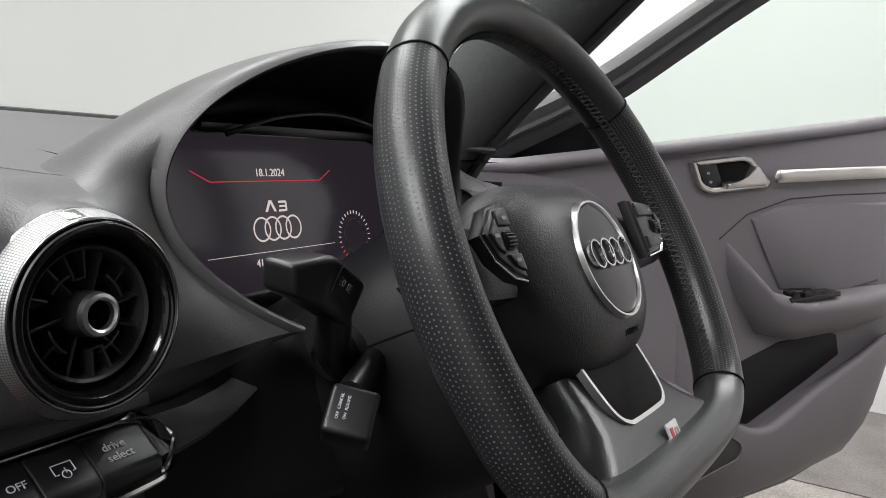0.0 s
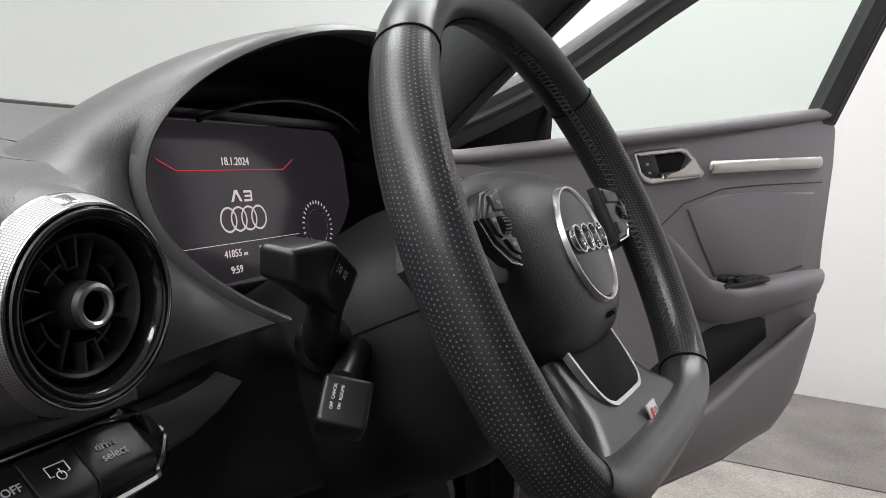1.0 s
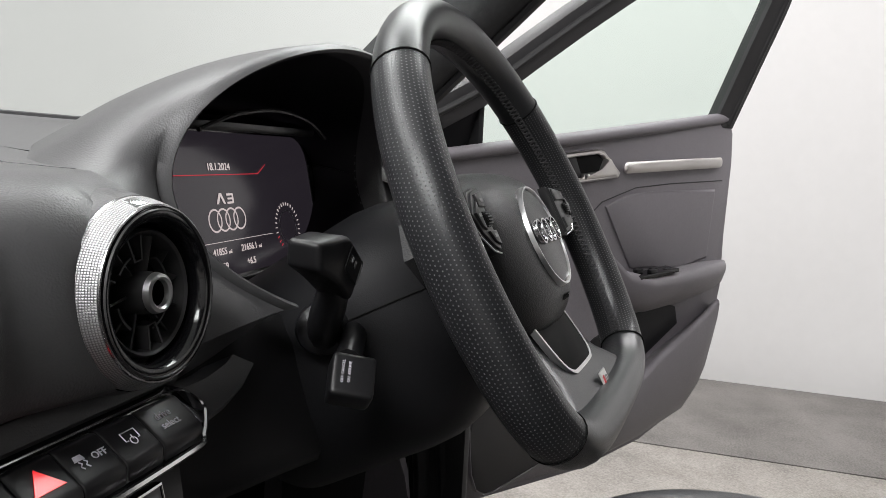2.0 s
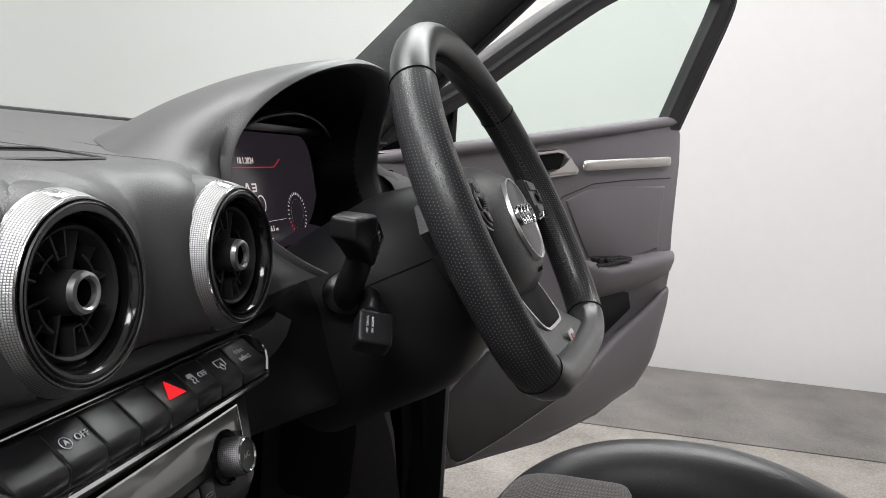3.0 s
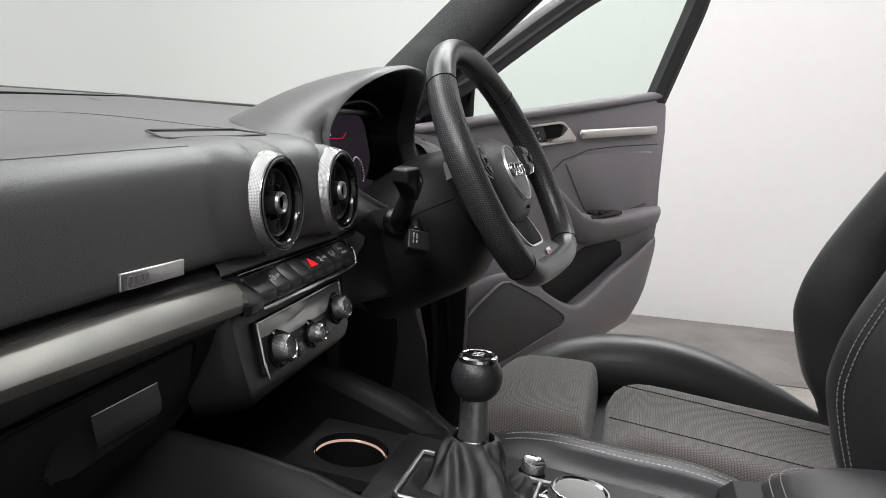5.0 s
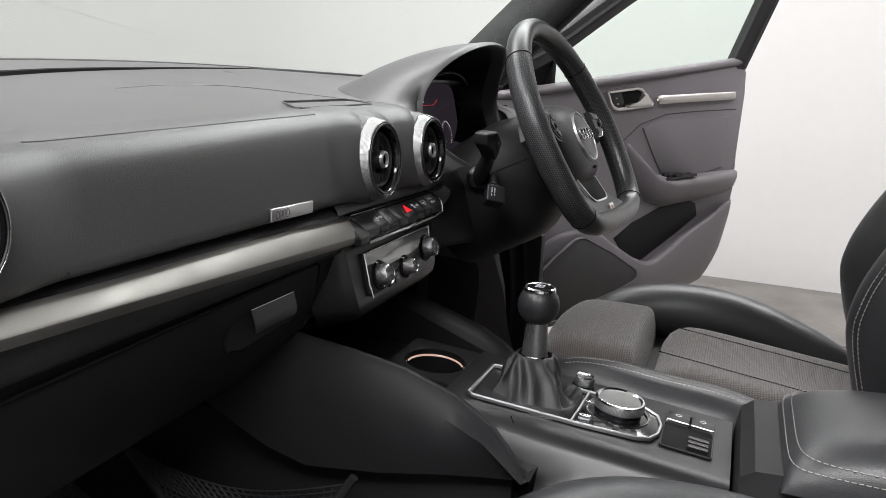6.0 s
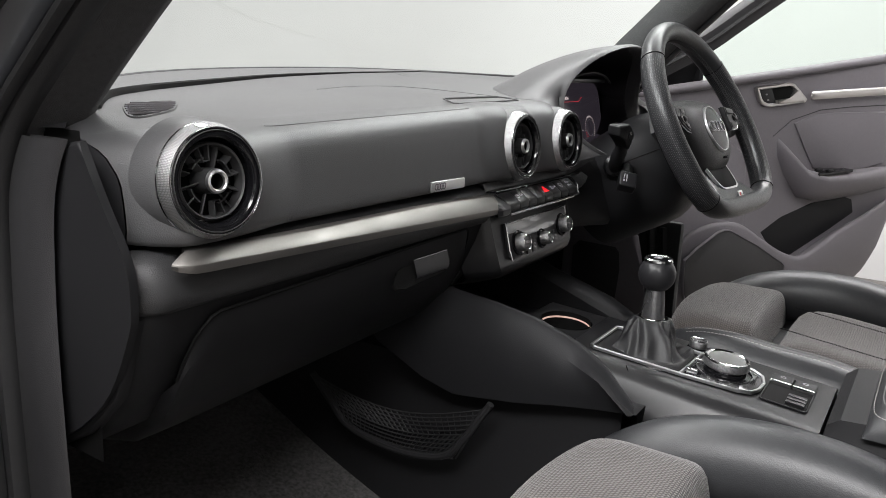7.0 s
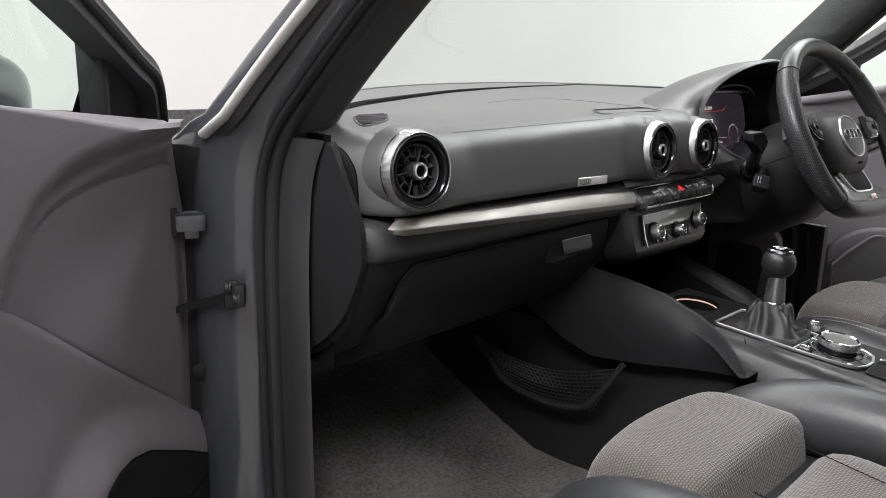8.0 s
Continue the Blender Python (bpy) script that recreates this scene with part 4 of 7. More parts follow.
# ---- steering column ----
CW = Vector((0.3486, -0.1353, 0.9078))
LEAN_W = 28.66
WM = pose(*CW, 0, 0, -4.1) @ pose(0, 0, 0, 90 - LEAN_W) @ pose(0, 0, 0, 0, 0, -1.4)
column = thing("steering_column", "black plastic steering column shroud with two stalks", "steering column")
rows, shroud = [], ((-0.046, 0.066, 0.056, 0.066), (-0.052, 0.072, 0.062, 0.074), (-0.062, 0.079, 0.067, 0.084), (-0.080, 0.092, 0.073, 0.100), (-0.098, 0.104, 0.077, 0.112), (-0.115, 0.111, 0.078, 0.118), (-0.135, 0.114, 0.076, 0.120), (-0.24, 0.116, 0.066, 0.120))
for t, w, h, dn in shroud:
    rows.append([(WM @ Vector((w * math.copysign(abs(math.cos(a)) ** 0.82, math.cos(a)), (h if math.sin(a) > 0 else dn) * math.copysign(abs(math.sin(a)) ** 0.82, math.sin(a)), t))) for a in (2 * math.pi * k / 64 for k in range(64))])
part("shroud", grid(rows, close_v=True, caps=True), KNEE, column, "matt black column shroud", sharp=60)
part("collar", lathe([(0.0, -0.056), (0.064, -0.056), (0.068, -0.050), (0.069, -0.042), (0.066, -0.034), (0.0, -0.032)], 56, m=WM), HARD, column, "round collar behind the wheel")
part("shroud_joint", sweep([WM @ Vector((-w - 0.0002, -0.003, t)) for t, w, h, dn in shroud[2:7]], ring_section(0.0007, 5)), VOID, column)


def loft(rows, bevel, name, mat, parent, label):
    """A closed skin over a few four-cornered sections, with rounded edges."""
    bm = grid(rows, close_v=True, caps=True)
    bmesh.ops.recalc_face_normals(bm, faces=bm.faces)
    bmesh.ops.bevel(bm, geom=bm.edges[:], offset=bevel, segments=3, profile=0.6, affect="EDGES")
    return part(name, bm, mat, parent, label, sharp=50)


stalk1 = part("stalk", sweep(smooth_path([(0.262, -0.004, 0.842), (0.236, -0.012, 0.846), (0.214, -0.022, 0.858), (0.200, -0.032, 0.874), (0.188, -0.040, 0.892)], 6), lambda k: ring_section(0.0150 - 0.004 * k, 14, 0.0120 - 0.002 * k)), SMOOTH, column, "black light and indicator stalk")
loft([[(0.139, -0.052, 0.9185), (0.139, -0.032, 0.9205), (0.141, -0.030, 0.905), (0.142, -0.051, 0.9025)], [(0.166, -0.058, 0.9215), (0.164, -0.032, 0.9225), (0.160, -0.030, 0.896), (0.160, -0.055, 0.8945)], [(0.199, -0.054, 0.9025), (0.197, -0.030, 0.9050), (0.190, -0.028, 0.880), (0.190, -0.050, 0.878)]], 0.0035, "stalk_head", SMOOTH, stalk1, "angular stalk end with light symbols")
hc = [Vector(p) for p in ((0.166, -0.058, 0.9215), (0.199, -0.054, 0.9025), (0.190, -0.050, 0.878), (0.160, -0.055, 0.8945))]
hx = (hc[1] - hc[0]).normalized()
hz = (hc[3] - hc[0]).cross(hx).normalized()
hz = hz if hz.y < 0 else -hz
hy = hz.cross(hx)
ho = (hc[0] + hc[1] + hc[2] + hc[3]) / 4 + hy * 0.003 + hz * 0.0012
SH = Matrix(((hx.x, hy.x, hz.x, ho.x), (hx.y, hy.y, hz.y, ho.y), (hx.z, hy.z, hz.z, ho.z), (0, 0, 0, 1)))
part("symbol_field", frame_of(rrect(0.029, 0.0155, 0.002), 0.0006, 0.0004, SH @ pose(0, 0, -0.0006)), HARD, stalk1)
for k in range(2):
    fx = -0.0085 + 0.0062 * k
    part("symbol", frame_of(rrect(0.0026, 0.0040, 0.0012), 0.0005, 0.0004, SH @ pose(fx, 0.0006, 0.0006)), PRINT_GREY, stalk1)
    for dy in (-0.0012, 0.0006, 0.0024):
        part("symbol", rbox(0.0018, 0.0004, 0.0003, 0, SH @ pose(fx + (0.0028 if k else -0.0028), dy, 0.0006, 0, 0, 20)), PRINT_GREY, stalk1)
part("stalk_boot", lathe([(0.019, -0.004), (0.018, 0.002), (0.014, 0.005), (0.010, 0.006)], 28, m=look((0.238, -0.010, 0.846), (0.30, 0.02, 0.835))), SMOOTH, column, "round stalk gaiter")
ax = Vector((0.66, 0.20, 0.72)).normalized()
n1 = Vector((-0.78, -0.50, 0.38))
n1 = (n1 - ax * n1.dot(ax)).normalized()
a2 = n1.cross(ax)
C2 = Matrix(((ax.x, a2.x, n1.x, 0.1940), (ax.y, a2.y, n1.y, -0.0510), (ax.z, a2.z, n1.z, 0.8285), (0, 0, 0, 1)))
stalk2 = part("stalk", sweep(smooth_path([(0.275, -0.02, 0.842), (0.245, -0.030, 0.842), (0.222, -0.038, 0.839), (0.203, -0.044, 0.835)], 5), ring_section(0.010, 12, 0.009)), SMOOTH, column, "black cruise control stalk")
part("stalk_head", rbox(0.029, 0.028, 0.020, 0.0034, C2 @ pose(0, 0, -0.0045), 3), SMOOTH, stalk2, "cruise control stalk end", sharp=50)
for k, tx in enumerate(("OFF  CANCEL", "ON  RESUME")):
    lettering(tx, 0.0025, PRINT, stalk2, C2 @ pose(0.001, 0.0070 - 0.0042 * k, 0.0057))
part("symbol_field", frame_of(rrect(0.017, 0.013, 0.002), 0.0006, 0.0006, C2 @ pose(0, -0.0118, -0.004, 90)), HARD, stalk2)
for k in range(3):
    part("symbol", frame_of(rrect(0.004, 0.003, 0.001), 0.0005, 0.0004, C2 @ pose(-0.005 + 0.005 * k, -0.0122, -0.004, 90)), PRINT_GREY, stalk2)

# ---- steering wheel ----
wheel = thing("steering_wheel", "flat-bottomed black leather steering wheel with perforated grips", "steering wheel")
RW = 0.1846


def rim_point(a):
    """a: degrees from the right, anticlockwise as the driver sees it."""
    x, v = RW * math.cos(radians(a)), RW * math.sin(radians(a))
    flat = -0.138
    if v < -0.05:
        d = flat - v
        k = 0.018
        v = flat + k * math.log(1 + math.exp(-d / k)) if -d / k < 40 else v
        x *= 1.0 + 0.04 * max(0, -v - 0.06) / 0.08
    return Vector((x, v, 0))


def rim_piece(a0, a1, n, fat, name, mat, label):
    path = [rim_point(a0 + (a1 - a0) * k / n) for k in range(n + 1)]
    rows = []
    for i, p in enumerate(path):
        a = a0 + (a1 - a0) * i / n
        t = (rim_point(a + 1) - rim_point(a - 1)).normalized()
        side = t.cross(Vector((0, 0, 1)))
        row = []
        for k in range(20):
            b = 2 * math.pi * k / 20
            c, s = math.cos(b), math.sin(b)
            row.append(p + side * (0.0165 * fat * c) + Vector((0, 0, 0.0195 * fat * s)) )
        rows.append(row)
    rows = [[WM @ p for p in r] for r in rows]
    return part(name, grid(rows, close_v=True, caps=True, uv=True), mat, wheel, label)


rim_piece(42, 138, 44, 0.985, "rim_top", LEATHER, "smooth black leather")
rim_piece(138.3, 222, 40, 1.0, "rim_grip", PERF, "perforated black leather")
rim_piece(-42, 41.7, 40, 1.0, "rim_grip", PERF, "perforated black leather")
rim_piece(222.3, 317.7, 44, 0.985, "rim_bottom", LEATHER, "smooth black leather, flat bottom")
for a in (42, 138, 222, 318):
    p = rim_point(a)
    t = (rim_point(a + 1) - rim_point(a - 1)).normalized()
    side = t.cross(Vector((0, 0, 1)))
    loop = [WM @ (p + side * 0.0167 * math.cos(b) + Vector((0, 0, 0.0197 * math.sin(b)))) for b in (2 * math.pi * k / 24 for k in range(24))]
    part("rim_seam", sweep(loop, ring_section(0.0007, 5), closed=True, up=tuple(WM.to_3x3() @ t)), VOID, wheel)
# cross stitching along the inner edge of the rim
bms = []
for a in np.arange(-40, 222, 1.7):
    p = rim_point(a)
    t = (rim_point(a + 1) - rim_point(a - 1)).normalized()
    side = -t.cross(Vector((0, 0, 1)))
    e = p + side * 0.0168
    for sgn in (-1, 1):
        bms.append([WM @ (e + t * 0.0019 * sgn + Vector((0, 0, 0.0036))), WM @ (e - t * 0.0019 * sgn + Vector((0, 0, -0.0036)))])
sb = bmesh.new()
for p, q in bms:
    t = (q - p).normalized()
    s = t.cross(Vector((0, 1, 0.3))).normalized() * 0.0008
    u = s.cross(t)
    va, vb = [sb.verts.new(p + w) for w in (s, u, -s, -u)], [sb.verts.new(q + w) for w in (s, u, -s, -u)]
    for k in range(4):
        sb.faces.new((va[k], va[(k + 1) % 4], vb[(k + 1) % 4], vb[k]))
st = part("rim_stitching", sb, DARKSTITCH, wheel, "black cross stitching")
st["kind"] = "stuff"

# airbag cover
rows = []
for h, f in ((-0.056, 0.90), (-0.046, 0.97), (-0.036, 1.0), (-0.026, 0.985), (-0.016, 0.93), (-0.008, 0.855), (-0.001, 0.745), (0.004, 0.62), (0.0068, 0.50), (0.0075, 0.40), (0.0075, 0.2)):
    row = []
    for k in range(48):
        a = 2 * math.pi * k / 48
        c, s = math.cos(a), math.sin(a)
        w = 0.104 - 0.018 * max(0, -s) ** 1.5
        row.append(WM @ Vector((w * f * math.copysign(abs(c) ** 0.62, c), (0.069 if s > 0 else 0.072) * f * math.copysign(abs(s) ** 0.72, s), h)))
    rows.append(row)
bag = part("airbag_cover", grid(rows, close_v=True, caps=True), BAG, wheel, "grained black airbag cover")
part("emblem_disc", lathe([(0.0, 0.0195), (0.030, 0.019), (0.0375, 0.0175), (0.039, 0.014)], 48, m=WM @ pose(0, 0, -0.008)), SMOOTH, bag, "smooth black disc")
part("emblem_bezel", lathe([(0.0385, 0.017), (0.0392, 0.0188), (0.0405, 0.0188), (0.0415, 0.0135)], 72, m=WM @ pose(0, 0, -0.008)), SATIN, bag, "satin chrome ring round the emblem")
for k in range(4):
    part("emblem_ring", lathe([(0.0081, -0.001), (0.0086, 0.0024), (0.0098, 0.0024), (0.0103, -0.001)], 32, m=WM @ pose(-0.0225 + 0.015 * k, 0.003, 0.0112 + 0.0004 * (k % 2))), DIMCHROME, bag, "interlocking chrome ring")
lettering("AIRBAG", 0.0065, VOID, bag, WM @ pose(0.012, -0.0500, 0.0016, 29))


def wheel_plate(outline, depth, z, name, mat, label="", r=0.002, parent=None, turn=None):
    return part(name, plate(outline, depth, r, WM @ (turn or Matrix()) @ pose(0, 0, z)), mat, parent or wheel, label)


for s in (-1, 1):
    wheel_plate([(s * 0.06, 0.040), (s * 0.165, 0.034), (s * 0.178, 0.012), (s * 0.165, -0.006), (s * 0.06, -0.012)], 0.018, -0.030, "spoke", BAG, "padded spoke", 0.006)
    pin = 0.110 if s < 0 else 0.090
    pod = wheel_plate([(s * pin, 0.0434), (s * 0.1260, 0.0403), (s * 0.1420, 0.0247), (s * 0.1360, 0.0106), (s * 0.1220, -0.0003), (s * pin, -0.0034)], 0.008, -0.003, "button_pod", SMOOTH, "black button pod", 0.003)
    part("pod_edge", sweep([WM @ Vector((s * x, y, 0.0050)) for x, y in ((0.1425, 0.0247), (0.1365, 0.0100), (0.1222, -0.0010), (pin, -0.0036))], ring_section(0.0011 if s > 0 else 0.0006, 6)), CHROME if s > 0 else DIMCHROME, pod, "thin chrome edge")
    wheel_plate([(s * (pin + 0.001), 0.0415), (s * 0.1250, 0.0383), (s * 0.1395, 0.0247), (s * 0.1330, 0.0114), (s * 0.1200, 0.0017), (s * (pin + 0.001), -0.0014)], 0.0028, 0.0040, "pod_face", SMOOTH, "", 0.001, pod)
    wheel_plate([(s * (pin + 0.002), 0.0387), (s * 0.1250, 0.0365), (s * 0.1260, 0.0280), (s * (pin + 0.002), 0.0280)], 0.0022, 0.0065, "button", SMOOTH, "", 0.0008, pod)
    wheel_plate([(s * (pin + 0.002), 0.0115), (s * 0.1250, 0.0115), (s * 0.1200, 0.0045), (s * (pin + 0.002), 0.0017)], 0.0022, 0.0065, "button", SMOOTH, "", 0.0008, pod)
    wheel_plate([(s * 0.1275, 0.0320), (s * 0.1365, 0.0242), (s * 0.1325, 0.0150), (s * 0.1275, 0.0125)], 0.0022, 0.0065, "button", SMOOTH, "", 0.0008, pod)
    rl = part("scroll_wheel", lathe([(0.0, -0.0045), (0.0056, -0.0045), (0.0062, -0.0035), (0.0062, 0.0035), (0.0056, 0.0045), (0.0, 0.0045)], 24, m=WM @ pose(s * 0.119, 0.0195, 0.0035, 0, 90)), VOID, pod, "ribbed scroll wheel")
    for k in range(10):
        part("rib", rbox(0.0085, 0.0008, 0.0012, 0, WM @ pose(s * 0.119, 0.0195, 0.0035) @ pose(0, 0, 0, 18 * k - 81) @ pose(0, 0, 0.0063)), SMOOTH, rl)
    for yy in (0.0155, -0.0155, 0.003):
        xx = 0.104 if yy != 0.003 else 0.1175
        part("symbol", plate(rrect(0.005, 0.0022, 0.0008), 0.0003, 0, WM @ pose(s * (xx + 0.014), yy * 0.78 + 0.020, 0.0088)), PRINT_GREY, pod)
def spoke_row(v, w, z0, z1):
    """A cross-section of the lower spoke: rounded edges, flat face."""
    return [WM @ Vector(p) for p in ((-w, v, z0), (-w - 0.002, v, (z0 + z1) / 2), (-w, v, z1 - 0.004), (-w + 0.004, v, z1 - 0.001), (-w + 0.012, v, z1), (0, v, z1), (w - 0.012, v, z1), (w - 0.004, v, z1 - 0.001), (w, v, z1 - 0.004), (w + 0.002, v, (z0 + z1) / 2), (w, v, z0))]


part("lower_spoke", grid([spoke_row(v, w, z0, z1) for v, w, z0, z1 in ((-0.045, 0.060, -0.045, -0.026), (-0.065, 0.061, -0.042, -0.020), (-0.085, 0.064, -0.036, -0.013), (-0.10, 0.072, -0.03, -0.006), (-0.112, 0.088, -0.026, 0.0), (-0.124, 0.105, -0.02, 0.005), (-0.136, 0.112, -0.014, 0.009))], caps=True), LEATHER, wheel, "smooth leather base of the lower spoke", sharp=60)
SPOKE = WM @ pose(0, -0.077, -0.0145, -14)
u_pts = [(-0.049, 0.034), (-0.047, 0.004), (-0.042, -0.017), (-0.032, -0.0255), (-0.018, -0.027), (0.018, -0.027), (0.032, -0.0255), (0.042, -0.017), (0.047, 0.004), (0.049, 0.034)]
u_path = smooth_path([Vector((x, v, 0.0035)) for x, v in u_pts], 4)
part("chrome_u", sweep([SPOKE @ p for p in u_path], [(-0.0018, -0.004), (0.0018, -0.004), (0.0014, 0.001), (-0.0014, 0.001)], up=tuple(SPOKE.to_3x3() @ Vector((0, 0, 1)))), SATIN, wheel, "bright u-shaped insert edge")
part("spoke_insert", plate([(x * 0.97, v) for x, v in u_pts], 0.003, 0.0005, SPOKE @ pose(0, 0, 0.0012)), VOID, wheel, "black insert")
sbg = wheel_plate(rrect(0.020, 0.017, 0.001), 0.0014, 0, "sport_badge", PLATE, "small metal badge with a red corner", 0.0004, turn=pose(0.004, -0.1205, 0.0046))
part("badge_field", plate([(-0.0065, -0.0050), (-0.0030, -0.0050), (-0.0015, 0.0050), (-0.0065, 0.0050)], 0.0004, 0, WM @ pose(0.004, -0.1205, 0.0060)), RED, sbg)
part("badge_field", frame_of(rrect(0.0062, 0.0078, 0.0016), 0.0014, 0.0005, WM @ pose(0.0078, -0.1205, 0.0060)), DIMCHROME, sbg)

# ---- centre console ----
console = thing("centre_console", "black centre console with metal-edged gear and control area", "console")


def ctop(y):
    return 0.637 + (y + 0.12) * 0.10


rows = []
for y in (-0.09, -0.14, -0.2, -0.26, -0.32, -0.37, -0.405):
    z = ctop(y)
    rows.append([(x, y, zz) for x, zz in ((-0.175, 0.36), (-0.16, 0.50), (-0.145, 0.575), (-0.122, z - 0.024), (-0.117, z - 0.013), (-0.109, z - 0.0055), (-0.099, z - 0.0012), (-0.088, z), (0.056, z), (0.064, z - 0.002), (0.07, z - 0.007), (0.08, z - 0.022), (0.10, 0.575), (0.13, 0.50), (0.15, 0.36))])
part("console_body", grid(rows, caps=True), SMOOTH, console, "satin black console body", sharp=25)
part("console_joint", sweep([(-0.0985, -0.175, ctop(-0.175) + 0.001), (-0.107, -0.183, ctop(-0.18) - 0.007), (-0.119, -0.195, ctop(-0.19) - 0.022), (-0.115, -0.3, ctop(-0.3) - 0.017), (-0.113, -0.395, ctop(-0.395) - 0.014)], ring_section(0.0008, 5)), VOID, console)
rows = []
for y, z, w in ((-0.408, 0.600, 0.10), (-0.412, 0.628, 0.102), (-0.425, 0.638, 0.104), (-0.47, 0.642, 0.106), (-0.8, 0.64, 0.106)):
    rows.append([(x - 0.015, y, zz) for x, zz in ((-0.165, 0.36), (-0.145, 0.55), (-w - 0.008, z - 0.025), (-w, z), (w - 0.02, z), (w - 0.012, z - 0.025), (0.12, 0.55), (0.14, 0.36))])
part("console_rear", grid(rows, caps=True), HARD, console, "rear part of the console", sharp=25)


def cushion(x0, x1, y0, y1, ztop, zbase, p=7, nx=22, ny=22, bow=None):
    """A padded block with rounded edges; ztop(u, v) with u, v from -1 to 1."""
    rows = []
    for i in range(ny + 1):
        v = math.sin((2 * i / ny - 1) * math.pi / 2)
        row = []
        for j in range(nx + 1):
            u = math.sin((2 * j / nx - 1) * math.pi / 2)
            f = ((1 - abs(u) ** p) * (1 - abs(v) ** p)) ** (1 / 2.2) if abs(u) < 1 and abs(v) < 1 else 0.0
            x = (x0 + x1) / 2 + (x1 - x0) / 2 * u
            y = (y0 + y1) / 2 + (y1 - y0) / 2 * v
            if bow:
                x, y = bow(x, y, u, v)
            row.append((x, y, zbase + (ztop(u, v) - zbase) * f))
        rows.append(row)
    return grid(rows, uv="mid")


def top_of(y, x, dz=0.0):
    return pose(x, y, ctop(y) + dz, math.degrees(math.atan(0.10)))


# metal-edged control area
cz = top_of(-0.222, -0.030, 0.0015)
bez = [(-0.053, 0.100), (-0.047, 0.107), (0.046, 0.107), (0.051, 0.100), (0.050, -0.020), (0.052, -0.070), (0.048, -0.088), (0.036, -0.102), (0.012, -0.1085), (-0.012, -0.1075), (-0.030, -0.100), (-0.038, -0.084), (-0.046, -0.020)]
area = part("control_bezel", frame_of(bez, 0.0040, 0.0042, cz), SATIN, console, "satin chrome bezel", sharp=30)
part("bezel_bar", sweep([cz @ Vector((-0.045, -0.0145, 0.003)), cz @ Vector((0.050, -0.0185, 0.003))], [(-0.0016, -0.002), (0.0016, -0.002), (0.0012, 0.0012), (-0.0012, 0.0012)]), SATIN, area, "chrome bar behind the gaiter")
part("control_plate", plate([(-0.0445, -0.017), (0.048, -0.021), (0.0495, -0.068), (0.046, -0.085), (0.034, -0.0985), (0.012, -0.105), (-0.011, -0.104), (-0.028, -0.097), (-0.0355, -0.082)], 0.0028, 0.0008, cz), GLOSS, area, "gloss black control field")
rot = top_of(-0.279, -0.018, 0.004)
part("dial_well", lathe([(0.0, 0.0), (0.034, 0.0), (0.0345, 0.0016), (0.036, 0.0018), (0.0365, 0.0)], 48, m=rot), DIMCHROME, area, "satin ring round the dial")
dial = part("rotary_control", lathe([(0.0, 0.0), (0.027, 0.0), (0.0255, 0.004), (0.0262, 0.007)], 48, m=rot @ pose(0, 0, 0.001)), GLOSS, console, "large rotary control dial")
part("dial_grip", lathe([(0.0258, 0.0065), (0.0290, 0.0088), (0.0292, 0.0120), (0.0284, 0.0172)], 80, uv=True, m=rot), KNURL, dial, "knurled metal rim")
part("dial_cap", lathe([(0.0284, 0.0170), (0.0276, 0.0192), (0.0256, 0.0196), (0.0240, 0.0186), (0.0232, 0.0180)], 60, m=rot), CHROME, dial, "bright rim")
part("dial_top", lathe([(0.0234, 0.0181), (0.012, 0.0177), (0.0, 0.0176)], 52, m=rot), surface("satin_grey_dial", (0.20, 0.20, 0.198), 0.42, metal=0.85, var=0.05), dial, "satin grey touch pad")
for bx, by, turn in ((0.038, -0.036, 0), (0.040, -0.060, 0), (-0.033, -0.048, 8), (-0.030, -0.075, 8)):
    b = part("control_button", rbox(0.013, 0.020, 0.003, 0.0010, cz @ pose(bx, by, 0.0030, 0, 0, turn)), SMOOTH, area)
    part("symbol", frame_of(rrect(0.006, 0.0034, 0.001), 0.0006, 0.0004, cz @ pose(bx, by, 0.0046, 0, 0, turn)), PRINT_GREY, b)
for bx, by in ((-0.034, -0.027), (0.006, -0.027)):
    part("toggle", rbox(0.0055, 0.014, 0.010, 0.0018, cz @ pose(bx, by, 0.0060, 0, 0, 6), 3), CHROME, area, "small metal toggle")
lettering("NAV", 0.0046, PRINT_GREY, area, cz @ pose(-0.022, -0.026, 0.0030, 0, 0, 90))
lettering("RADIO", 0.0046, PRINT_GREY, area, cz @ pose(0.018, -0.026, 0.0030, 0, 0, 90))
lettering("MENU", 0.0046, PRINT_GREY, area, cz @ pose(0.022, -0.093, 0.0030))
lettering("BACK", 0.0046, PRINT_GREY, area, cz @ pose(0.030, -0.082, 0.0030))
volm = top_of(-0.229, 0.034, 0.001)
vol = part("volume_knob", lathe([(0.0, 0), (0.0140, 0.0), (0.0138, 0.003), (0.0118, 0.005)], 32, m=volm), GLOSS, console, "small knurled volume knob")
part("knob_grip", lathe([(0.0112, 0.004), (0.0122, 0.0055), (0.0124, 0.0125), (0.0116, 0.0150)], 44, uv=True, m=volm), KNURL, vol)
part("knob_top", lathe([(0.0117, 0.0148), (0.0106, 0.0158), (0.0090, 0.0150), (0.0, 0.0146)], 36, m=volm), DIMCHROME, vol)

